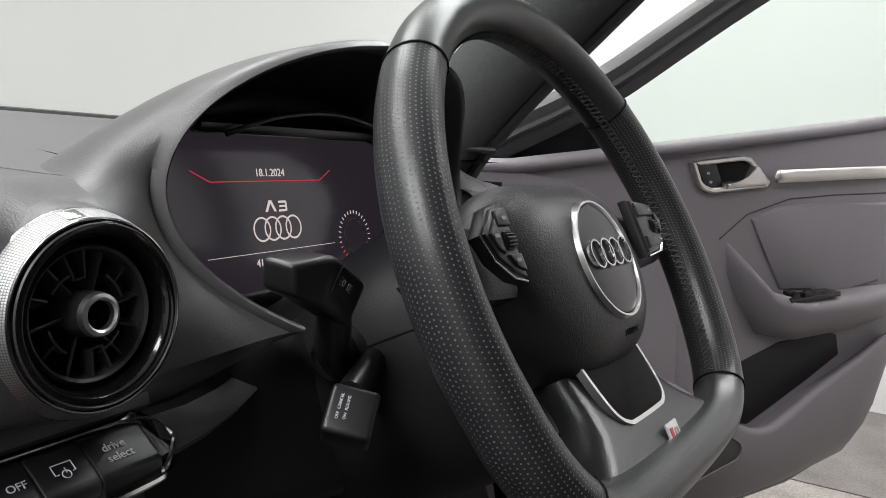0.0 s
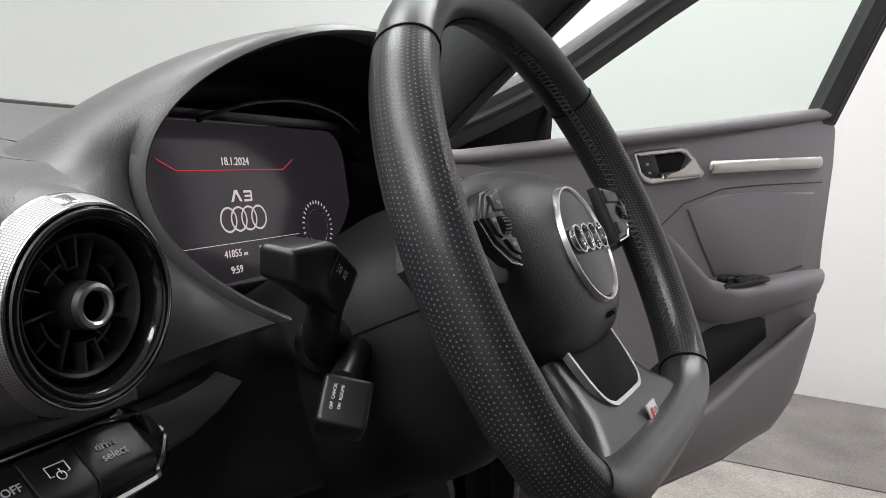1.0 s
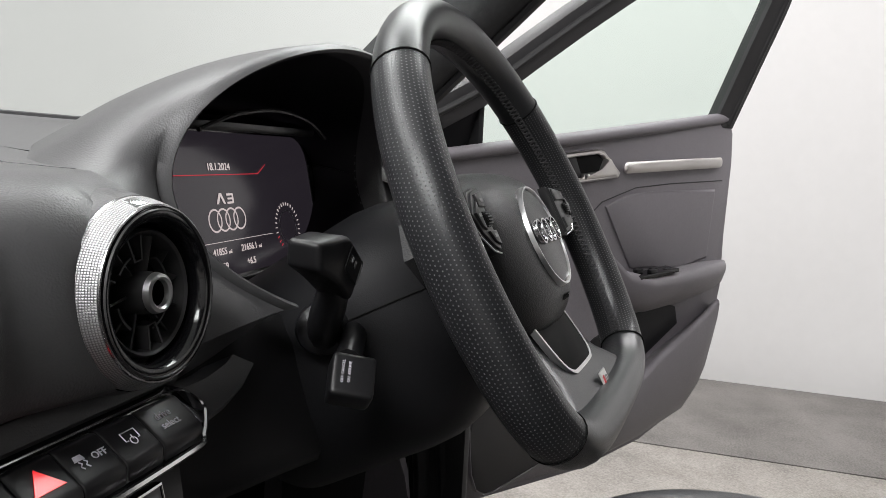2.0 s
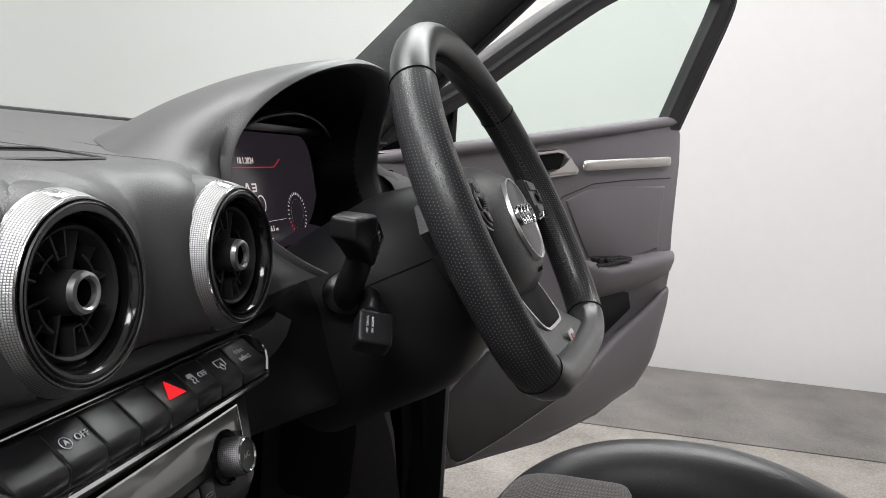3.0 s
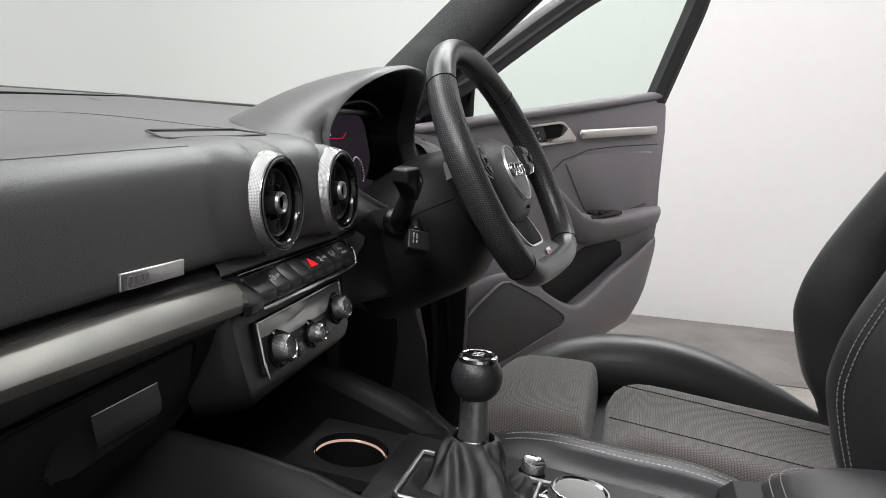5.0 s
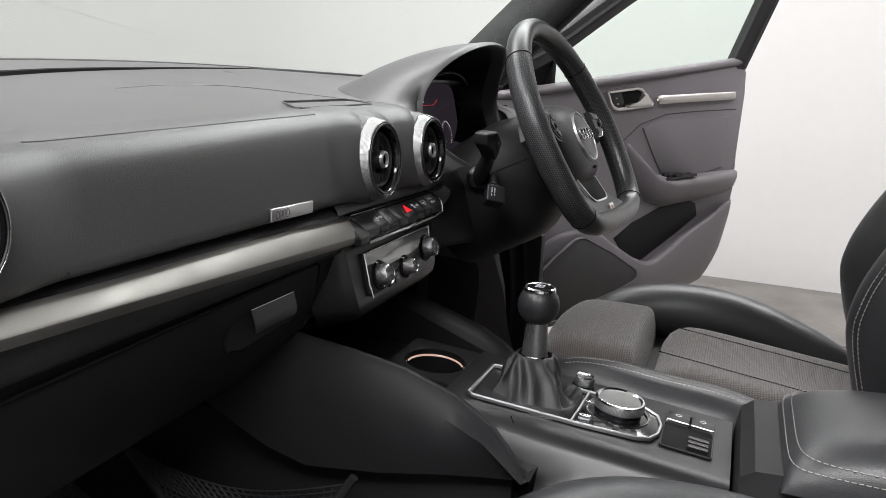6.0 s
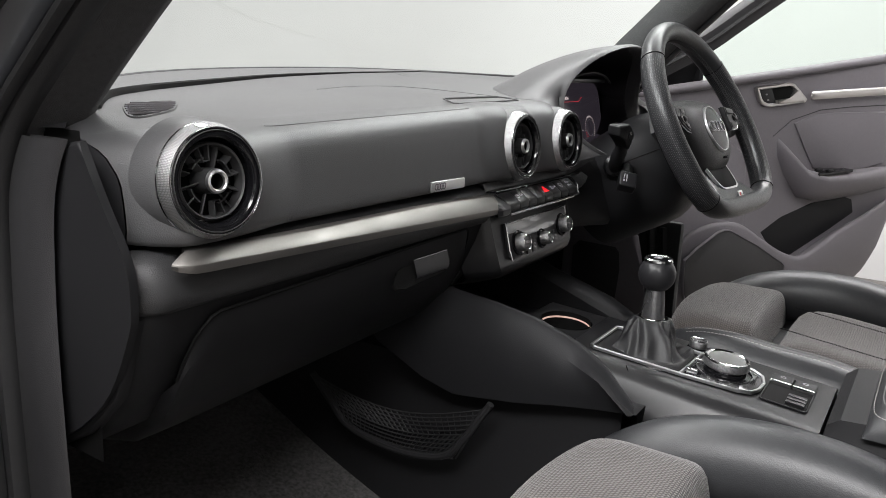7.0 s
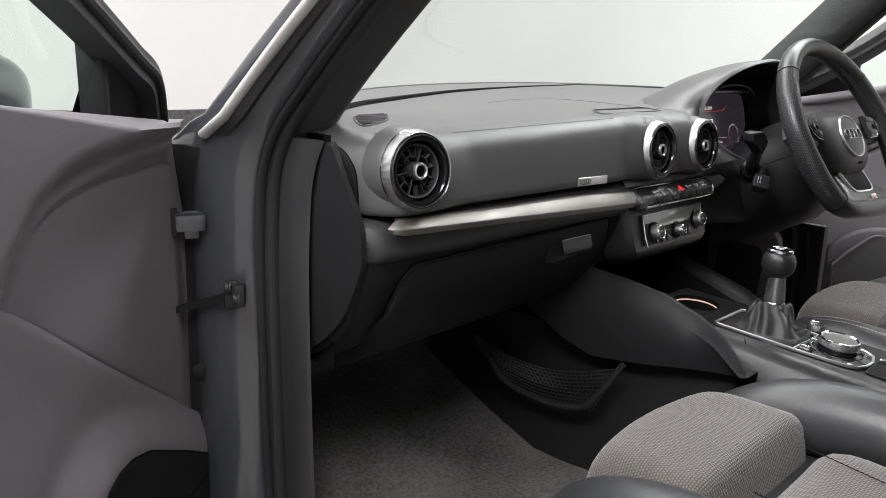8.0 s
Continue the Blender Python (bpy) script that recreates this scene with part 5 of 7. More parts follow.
# switch tray behind the dial
tm = top_of(-0.358, -0.014, 0.001)
tray = part("switch_tray", frame_of(rrect(0.094, 0.056, 0.005), 0.0018, 0.0018, tm), SMOOTH, console, "recessed switch tray")
# tray is not sunk: a thin black plate stands for its shade
part("tray_shade", plate(rrect(0.090, 0.052, 0.004), 0.0006, 0, tm), VOID, tray)
for k in range(3):
    part("tray_rib", rbox(0.0075, 0.022, 0.005, 0.0015, tm @ pose(-0.034 + 0.0105 * k, -0.012, 0.002)), SMOOTH, tray)
for k in range(2):
    b = part("rocker_switch", rbox(0.030, 0.026, 0.008, 0.002, tm @ pose(0.029, 0.0135 - 0.0275 * k, 0.002, 0, 4)), SMOOTH, tray, "parking brake switch")
    part("switch_edge", rbox(0.0026, 0.025, 0.0085, 0.001, tm @ pose(0.0125, 0.0135 - 0.0275 * k, 0.0030)), CHROME, b)
    part("symbol", lathe([(0.0026, 0), (0.003, 0.0003), (0.0035, 0)], 16, m=tm @ pose(0.031, 0.0135 - 0.0275 * k, 0.0064)), PRINT, b)

# cup holder in front of the lever
CUP = pose(-0.006, -0.048, 0.6425, 4)
cup = part("cup_holder", lathe([(0.0, -0.07), (0.033, -0.07), (0.0365, 0.0)], 44, m=CUP), VOID, console, "round cup holder")
part("cup_ring", lathe([(0.0352, -0.0095), (0.0350, -0.0080), (0.0358, -0.0070), (0.0372, -0.0070)], 56, m=CUP), glow("lit_cup_ring", (1.0, 0.66, 0.55), 0.55), cup, "thin softly lit ring")
deck = []
for k in range(72):
    a = 2 * math.pi * k / 72
    c, sn = math.cos(a), math.sin(a)
    q = min(0.058 / max(1e-6, abs(c)), (0.050 if sn > 0 else 0.046) / max(1e-6, abs(sn)))
    deck.append([CUP @ Vector((rr * c, rr * sn, hh)) for rr, hh in ((0.0385, -0.001), (0.041, 0.0), (q, 0.0), (q, -0.012))])
part("cup_deck", grid(deck, close_u=True), HARD, console, "satin black deck round the cup holder", sharp=40)
part("tray_floor", grid([[(x, y, z) for x in xs(-0.18, 0.18, 6)] for y, z in ((-0.02, 0.600), (0.10, 0.602), (0.20, 0.615), (0.235, 0.65))]), HARD, console, "black storage tray")
part("tray_back", grid([[(x, 0.235 + 0.02 * (z > 0.7), z) for x in xs(-0.18, 0.18, 4)] for z in (0.65, 0.72, 0.80)]), HARD, console)
part("tray_wall", grid([[(0.135, y, 0.60 + (zt - 0.60) * u) for u in xs(0, 1, 3)] for y, zt in ((0.235, 0.715), (0.10, 0.672), (0.0, 0.637), (-0.10, 0.60))]), HARD, console)

# knee pads either side
for s in (-1, 1):
    top = [(0.24, 0.775), (0.12, 0.732), (0.047, 0.709), (-0.012, 0.704), (-0.077, 0.695), (-0.135, 0.677), (-0.176, 0.653), (-0.214, 0.612)]
    low = [(0.17, 0.67), (0.139, 0.628), (0.068, 0.592), (0.020, 0.577), (-0.070, 0.588), (-0.120, 0.597), (-0.17, 0.604), (-0.221, 0.609)]
    if s > 0:
        top = [(0.24, 0.735), (0.12, 0.695), (0.047, 0.668), (-0.012, 0.650), (-0.05, 0.637), (-0.085, 0.618), (-0.112, 0.598), (-0.14, 0.570)]
        low = [(0.17, 0.63), (0.139, 0.60), (0.068, 0.572), (0.020, 0.557), (-0.03, 0.548), (-0.07, 0.540), (-0.11, 0.536), (-0.142, 0.55)]
    rows = []
    for k in range(8):
        (yt, zt), (yl, zl) = top[k], low[k]
        xt, xl = s * (0.167 + 0.002 * k), s * (0.222 - 0.005 * k)
        rows.append([(xt - s * 0.035, yt, zt - 0.06), (xt - s * 0.022, yt, zt - 0.016), (xt - s * 0.014, yt, zt - 0.003), (xt - s * 0.006, yt, zt), (xt, yt, zt - 0.002), (xt + s * 0.004, yt, zt - 0.008), (xt + s * 0.018, (yt * 0.8 + yl * 0.2), zt * 0.8 + zl * 0.2), (xl, (yt + yl * 3) / 4, (zt + zl * 3) / 4), (xl - s * 0.002, yl, zl), (s * 0.15, yl, zl)])
    part("knee_pad", grid(rows, caps=True), KNEE, console, "padded black side panel", sharp=50)
    rows = [[(s * 0.13, y, 0.60), (s * 0.17, y, 0.598), (s * 0.178, y, 0.52), (s * 0.195, y, 0.37)] for y in xs(0.42, -0.20, 10)]
    part("tunnel_side", grid(rows), HARD, console, "smooth black tunnel side")

# armrest box
arm = part("armrest", cushion(-0.135, 0.075, -0.86, -0.448, lambda u, v: 0.692 - 0.004 * v - 0.006 * u * u, 0.630, p=5), SEAT_LEATHER, console, "stitched black leather armrest")
for f in (0.40, 0.56):
    edge_u = (1 - f ** 2.2) ** 0.2
    loop = []
    for k in range(81):
        u = edge_u * math.sin((k / 40 - 1) * math.pi / 2)
        v = max(0.0, 1 - f ** 2.2 / max(1e-6, 1 - abs(u) ** 5)) ** 0.2
        loop.append((-0.03 + 0.1058 * u, -0.654 + 0.2072 * v, 0.630 + 0.0565 * f + 0.001))
    loop = [(loop[0][0], -0.85, loop[0][2])] + loop + [(loop[-1][0], -0.85, loop[-1][2])]
    part("seam", stitches(loop, 0.004, 0.002, 0.0005, (0, 1, 0)), STITCH, arm, "pale stitching")["kind"] = "stuff"

# storage net on the tunnel
net = thing("storage_net", "black elastic storage net in a rubber frame on the tunnel", "net")
NM = lambda a, b: Vector((-0.212 - 0.006 * b, (0.262 - 0.30 * a) * (1 - b) + (0.199 - 0.196 * a) * b, (0.547 + 0.027 * a - 0.03 * math.sin(a * math.pi)) * (1 - b) + (0.485 + 0.009 * a - 0.012 * math.sin(a * math.pi)) * b))
frame_path = smooth_path([NM(0, 0), NM(0.02, 0.5), NM(0.08, 0.95), NM(0.5, 1.02), NM(0.88, 0.97), NM(0.97, 0.6), NM(1.0, -0.1)], 6)
part("net_frame", sweep(frame_path, ring_section(0.005, 8)), RUBBER, net, "black rubber frame")
strands = []
for k in range(30):
    a = k / 29
    strands.append([NM(a, 0.0), NM(min(1, a + 0.08), 0.5), NM(a, 1.0)])
for k in range(11):
    strands.append([NM(a, k / 10) for a in xs(0.02, 0.98, 10)])
part("net_mesh", join(*[sweep(s_, ring_section(0.0012, 4)) for s_ in strands]), RUBBER, net, "fine elastic mesh")["kind"] = "stuff"

# ---- gear lever ----
lever = thing("gear_lever", "gear lever with perforated leather knob and leather boot", "gear lever")
bz = ctop(-0.165)
rows = []
BC = Vector((-0.031, -0.1775, bz))
for k, (f, h, twist) in enumerate(((1.0, -0.004, 0), (0.99, 0.003, 0), (0.95, 0.004, 0.1), (0.90, 0.000, 0.2), (0.83, -0.004, 0.3), (0.76, -0.004, 0.4), (0.69, 0.001, 0.5), (0.635, 0.008, 0.65), (0.59, 0.016, 0.8), (0.55, 0.023, 1.0), (0.49, 0.029, 1.25), (0.44, 0.034, 1.5), (0.40, 0.0375, 1.7), (0.35, 0.0385, 1.8))):
    row = []
    up = max(0.0, h) / 0.0385
    for j in range(72):
        a = 2 * math.pi * j / 72
        c, s = math.cos(a), math.sin(a)
        fold = (0.10 * math.sin(3 * a + 2.2 * twist + 0.6) + 0.085 * math.sin(7 * a - 3.0 * twist) + 0.035 * math.sin(13 * a + 5 * twist)) * min(1.0, max(0, k - 1) / 4) * (1.0 - 0.55 * up)
        crease = 0.003 * math.sin(9 * a + 4 * twist) * (1 if 2 < k < 12 else 0)
        sq = 0.45 + 0.4 * min(1, k / 6)
        w, l = 0.0485 * f * (1 + fold), 0.059 * f * (1 + fold)
        row.append((BC.x + w * math.copysign(abs(c) ** sq, c) + 0.034 * up ** 0.8, BC.y + l * math.copysign(abs(s) ** sq, s) + 0.005 * up, BC.z + h + crease))
    rows.append(row)
part("boot", grid(rows, close_v=True), BOOT, lever, "creased black leather boot", sharp=70)
kx, ky = 0.004, -0.172
part("shaft", lathe([(0.0158, 0.0), (0.0152, 0.012), (0.0140, 0.030), (0.0128, 0.042), (0.0124, 0.052)], 32, m=pose(kx - 0.001, ky, bz + 0.034)), surface("dark_satin_metal", (0.34, 0.34, 0.345), 0.28, metal=0.9), lever, "satin grey shaft")
part("shaft_clip", lathe([(0.0162, 0), (0.0170, 0.0015), (0.0162, 0.003)], 32, m=pose(kx - 0.001, ky, bz + 0.036)), CHROME, lever)
kz0 = bz + 0.100
rows = [(0.0252 * math.sin(radians(a)) if a > 0 else 0, -0.0252 * math.cos(radians(a))) for a in (25, 40, 55, 70, 85, 100, 115, 128, 138)]
knob = part("knob", lathe(rows, 44, uv=True, m=pose(kx, ky, kz0)), BALL, lever, "perforated leather ball")
part("knob_ring", lathe([(0.0180, 0.0168), (0.0196, 0.0186), (0.0190, 0.0216), (0.0172, 0.0230), (0.0152, 0.0222)], 40, m=pose(kx, ky, kz0)), CHROME, knob, "polished ring")
cap = part("knob_cap", lathe([(0.0150, 0.0213), (0.008, 0.0228), (0.0, 0.0232)], 36, m=pose(kx, ky, kz0)), GLOSS, knob, "glossy cap with shift pattern")
for k in range(3):
    part("shift_line", rbox(0.0008, 0.011, 0.0003, 0, pose(kx - 0.005 + 0.005 * k, ky, kz0 + 0.0232)), PRINT, cap)
part("shift_line", rbox(0.011, 0.0008, 0.0003, 0, pose(kx, ky, kz0 + 0.0233)), PRINT, cap)


# ---- seats ----
def seat(name, cx, fy, dz, label, inner=0.0):
    """A sports seat; cx: middle, fy: front edge, dz: height of the thigh pad, inner: how far the console-side bolster is pressed down."""
    S = thing(name, label, "car seat", "front seats")
    P = lambda x, y, z: (cx + x, fy + y, dz + z)
    part("thigh_pad", cushion(cx - 0.15, cx + 0.15, fy - 0.158, fy, lambda u, v: dz + 0.006 - 0.016 * max(0, v) ** 3 - 0.004 * u * u, dz - 0.085, p=14, bow=lambda x, y, u, v: (x, y - 0.022 * u * u * (v + 1) / 2)), CLOTH, S, "ribbed dark grey cloth thigh pad")
    part("seat_base", rbox(0.40, 0.46, 0.16, 0.03, pose(*P(0, -0.27, -0.145))), SEAT_LEATHER, S, "black leather base")
    part("front_apron", cushion(cx - 0.185, cx + 0.185, fy - 0.16, fy - 0.006, lambda u, v: dz - 0.034, dz - 0.22, p=8, bow=lambda x, y, u, v: (x, y - 0.024 * u * u * (v + 1) / 2)), SEAT_LEATHER, S, "black leather front apron")
    part("seam", stitches([P(0.183 * t, -0.010 - 0.03 * t * t, -0.05) for t in xs(-1, 1, 24)], 0.004, 0.002, 0.0006, (0, 1, 0)), STITCH, S, "pale stitching")["kind"] = "stuff"
    mid = lambda u, v: dz - 0.016 - 0.045 * (1 - v) / 2 + 0.014 * u * u
    part("seat_cushion", cushion(cx - 0.145, cx + 0.145, fy - 0.56, fy - 0.165, mid, dz - 0.12, p=9), CLOTH, S, "ribbed dark grey cloth")
    for s in (-1, 1):
        part("cushion_seam", stitches([P(s * 0.07, y, mid(0.48, 1 + (y + 0.165) / 0.1975) + 0.003 - dz) for y in xs(-0.18, -0.54, 20)], 0.0045, 0.0008, 0.0008), VOID, S)["kind"] = "stuff"
        low = inner if s * cx < 0 else 0.0
        path = smooth_path([P(s * 0.165, -0.02, -0.09), P(s * 0.175, -0.06, -0.055), P(s * 0.188, -0.12, -0.030 - low * 0.5), P(s * 0.195, -0.20, -0.020 - low), P(s * 0.198, -0.29, -0.026 - low), P(s * 0.195, -0.40, -0.06 - low), P(s * 0.19, -0.50, -0.105 - low)], 6)
        sec = lambda k, s=s: [((0.036 + 0.014 * math.sin(k * math.pi)) * math.cos(a), (0.036 + 0.014 * math.sin(k * math.pi)) * math.sin(a)) for a in (2 * math.pi * q / 18 for q in range(18))]
        part("side_bolster", sweep(path, sec), SEAT_LEATHER, S, "black leather side bolster")
        for off in ((-0.34, -0.12) if low else ()):
            line = []
            for k, p in enumerate(path):
                R = 0.0388 + 0.014 * math.sin(math.pi * k / (len(path) - 1))
                line.append(Vector(p) + Vector((-s * R * off, 0, R * (1 - off * off) ** 0.5)))
            part("seam", stitches(line[3:], 0.004, 0.002, 0.0006), STITCH, S, "pale stitching")["kind"] = "stuff"
    # backrest, leaning back
    B = pose(cx, fy - 0.515, dz - 0.06, 90 + 17, 0, 0) @ Matrix.Diagonal((1, 1, -1, 1))
    part("backrest", xform(cushion(-0.13, 0.13, 0.0, 0.58, lambda u, v: 0.02 + 0.03 * u * u, -0.07, p=8), B), CLOTH, S, "ribbed cloth backrest")
    front = smooth_path([Vector((a, b, 0)) for a, b in ((-0.50, -0.16), (-0.482, -0.05), (-0.452, 0.008), (-0.431, 0.088), (-0.434, 0.133), (-0.449, 0.178), (-0.479, 0.238), (-0.519, 0.308), (-0.575, 0.40), (-0.64, 0.49), (-0.70, 0.55))], 4)
    for s in (-1, 1):
        ahead = 0.028 if s * cx < 0 else 0.0
        rows = []
        for k, f in enumerate(front):
            w = 0.062 - 0.03 * max(0.0, (k / (len(front) - 1) - 0.6) / 0.4) ** 2
            mx = s * (0.175 - 0.03 * max(0.0, (k / (len(front) - 1) - 0.55) / 0.45))
            rows.append([P(mx + w * math.cos(a), f.x + ahead - 0.085 + 0.085 * math.sin(a), f.y) for a in (2 * math.pi * q / 26 for q in range(26))])
        part("backrest_bolster", grid(rows, close_v=True, caps=True), SEAT_LEATHER, S, "black leather backrest bolster", sharp=70)
        for off in ((0.34, 0.38) if s * cx < 0 else ()):
            line = []
            for k, f in enumerate(front):
                w = 0.062 - 0.03 * max(0.0, (k / (len(front) - 1) - 0.6) / 0.4) ** 2
                mx = s * (0.175 - 0.03 * max(0.0, (k / (len(front) - 1) - 0.55) / 0.45))
                line.append(Vector(P(mx + s * (w + 0.0012) * math.cos(math.pi * off), f.x + ahead - 0.085 + 0.0862 * math.sin(math.pi * off), f.y)))
            part("seam", stitches(line[3:-4], 0.004, 0.002, 0.0006, (0, -1, 0)), STITCH, S, "pale stitching")["kind"] = "stuff"
    part("backrest_shell", xform(rbox(0.42, 0.60, 0.10, 0.04, pose(0, 0.29, -0.06)), B), SEAT_LEATHER, S, "black leather back shell")
    part("head_restraint", xform(cushion(-0.13, 0.13, 0.55, 0.80, lambda u, v: 0.03, -0.09, p=4), B), SEAT_LEATHER, S, "integrated head restraint")
    return S


seat("driver_seat", 0.335, -0.118, 0.622, "black leather and ribbed cloth sports seat, driver's", 0.03)
seat("passenger_seat", -0.385, -0.170, 0.612, "black leather and ribbed cloth sports seat, passenger's")


# ---- doors ----
def outline_mesh(side, pts, y0, y1, r=0.006):
    """A plate in the door's plane (length, height), from y0 to y1 through it (inside: minus)."""
    m = Matrix(((side, 0, 0, 0), (0, 0, -1, y0), (0, 1, 0, 0), (0, 0, 0, 1)))
    return plate(pts, y0 - y1, r, m, 3)


SPEAKER = [(-0.062, 0.505), (0.03, 0.560), (0.121, 0.608), (0.158, 0.617), (0.184, 0.615), (0.206, 0.604), (0.215, 0.58), (0.218, 0.50), (0.205, 0.425), (0.05, 0.405), (-0.062, 0.43)]
CREASE = [(-0.06, 0.949), (0.029, 0.949), (0.119, 0.945), (0.192, 0.937), (0.232, 0.926), (0.271, 0.906), (0.31, 0.865), (0.335, 0.82), (0.36, 0.70), (-0.06, 0.30)]


def depth_in(poly, u, z):
    """How far a point lies inside an outline (minus: outside)."""
    best, odd = 9.0, False
    for (u0, z0), (u1, z1) in zip(poly, poly[1:] + poly[:1]):
        du, dz = u1 - u0, z1 - z0
        k = max(0.0, min(1.0, ((u - u0) * du + (z - z0) * dz) / (du * du + dz * dz)))
        best = min(best, math.hypot(u - u0 - k * du, z - z0 - k * dz))
        if (z0 > z) != (z1 > z) and u < u0 + (z - z0) * du / dz:
            odd = not odd
    return best if odd else -best


def moulded_skin(panel, side):
    """The soft upper moulding of a door, the seam below it, and the lower moulding swelling round the speaker."""
    q = lambda u, y, z: (side * u, y, z)
    seam = [Vector(p) for p in smooth_path([(-0.0795, 0.545, 0), (0.022, 0.618, 0), (0.181, 0.734, 0), (0.287, 0.813, 0), (0.36, 0.85, 0)], 16)]
    n = len(seam) - 1
    rows = []
    for i, b in enumerate(seam):
        top = Vector((-0.0235 + 0.44 * i / n, 0.950 + 0.03 * (-0.0235 + 0.44 * i / n) + 0.117 * max(0.0, -0.1235 + 0.44 * i / n), 0))
        row = [q(b.x, -0.010, b.y + 0.0008)]
        for k in xs(0, 1, 72):
            p = b + (top - b) * k
            soft = 0.024 + 0.06 * max(0.0, p.x)
            y = 0.038 - 0.026 * ease(-0.10 * soft, soft, depth_in(CREASE, p.x, p.y)) + 0.014 * ease(0.05, 0.30, depth_in(CREASE, p.x, p.y))
            y *= 0.72 + 0.28 * ease(0.0, 3.0, i)
            y -= 0.004 * (1 - ease(0.0, 0.02, k)) + 0.006 * ease(0.985, 1.0, k)
            row.append(q(p.x, -y, p.y + 0.0008 * (1 - k)))
        rows.append(row)
    part("upper_trim", grid(rows), GREY, panel, "large smooth upper door trim", sharp=70)
    rows = []
    for i, b in enumerate(seam):
        foot = Vector((-0.0765 + 0.335 * i / n, 0.400, 0))
        row = [q(b.x, -0.010, b.y - 0.0008)]
        for k in xs(0, 1, 72):
            p = b + (foot - b) * k
            d = depth_in(SPEAKER, p.x, p.y)
            swell = ease(-0.060, -0.004, d)
            y = (0.0265 - 0.013 * ease(0.0, 0.30, k) * ease(-0.02, 0.12, p.x)) * (1 - swell) + 0.0375 * swell
            y *= 0.72 + 0.28 * ease(0.0, 3.0, i)
            y -= 0.004 * (1 - ease(0.0, 0.025, k))
            row.append(q(p.x, -y, p.y - 0.0008 * (1 - k)))
        rows.append(row)
    part("lower_trim", grid(rows), GREY, panel, "lower door trim swelling round the speaker", sharp=70)
    part("lower_seam", sweep([q(p.x, -0.0115, p.y) for p in seam], ring_section(0.0018, 6)), VOID, panel)


def rounded_shell(centre, rx, ry, rz, a0, a1):
    """Part of a rounded, boxy shell between two latitudes, in degrees."""
    soft = lambda v: math.copysign(abs(v) ** 0.75, v)
    rows = []
    for a in xs(radians(a0), radians(a1), 12):
        r = max(0.002, abs(math.cos(a)) ** 0.75)
        rows.append([Vector(centre) + Vector((rx * r * soft(math.cos(b)), ry * r * soft(math.sin(b)), rz * soft(math.sin(a)))) for b in (2 * math.pi * k / 40 for k in range(40))])
    return grid(rows, close_v=True, caps=True)


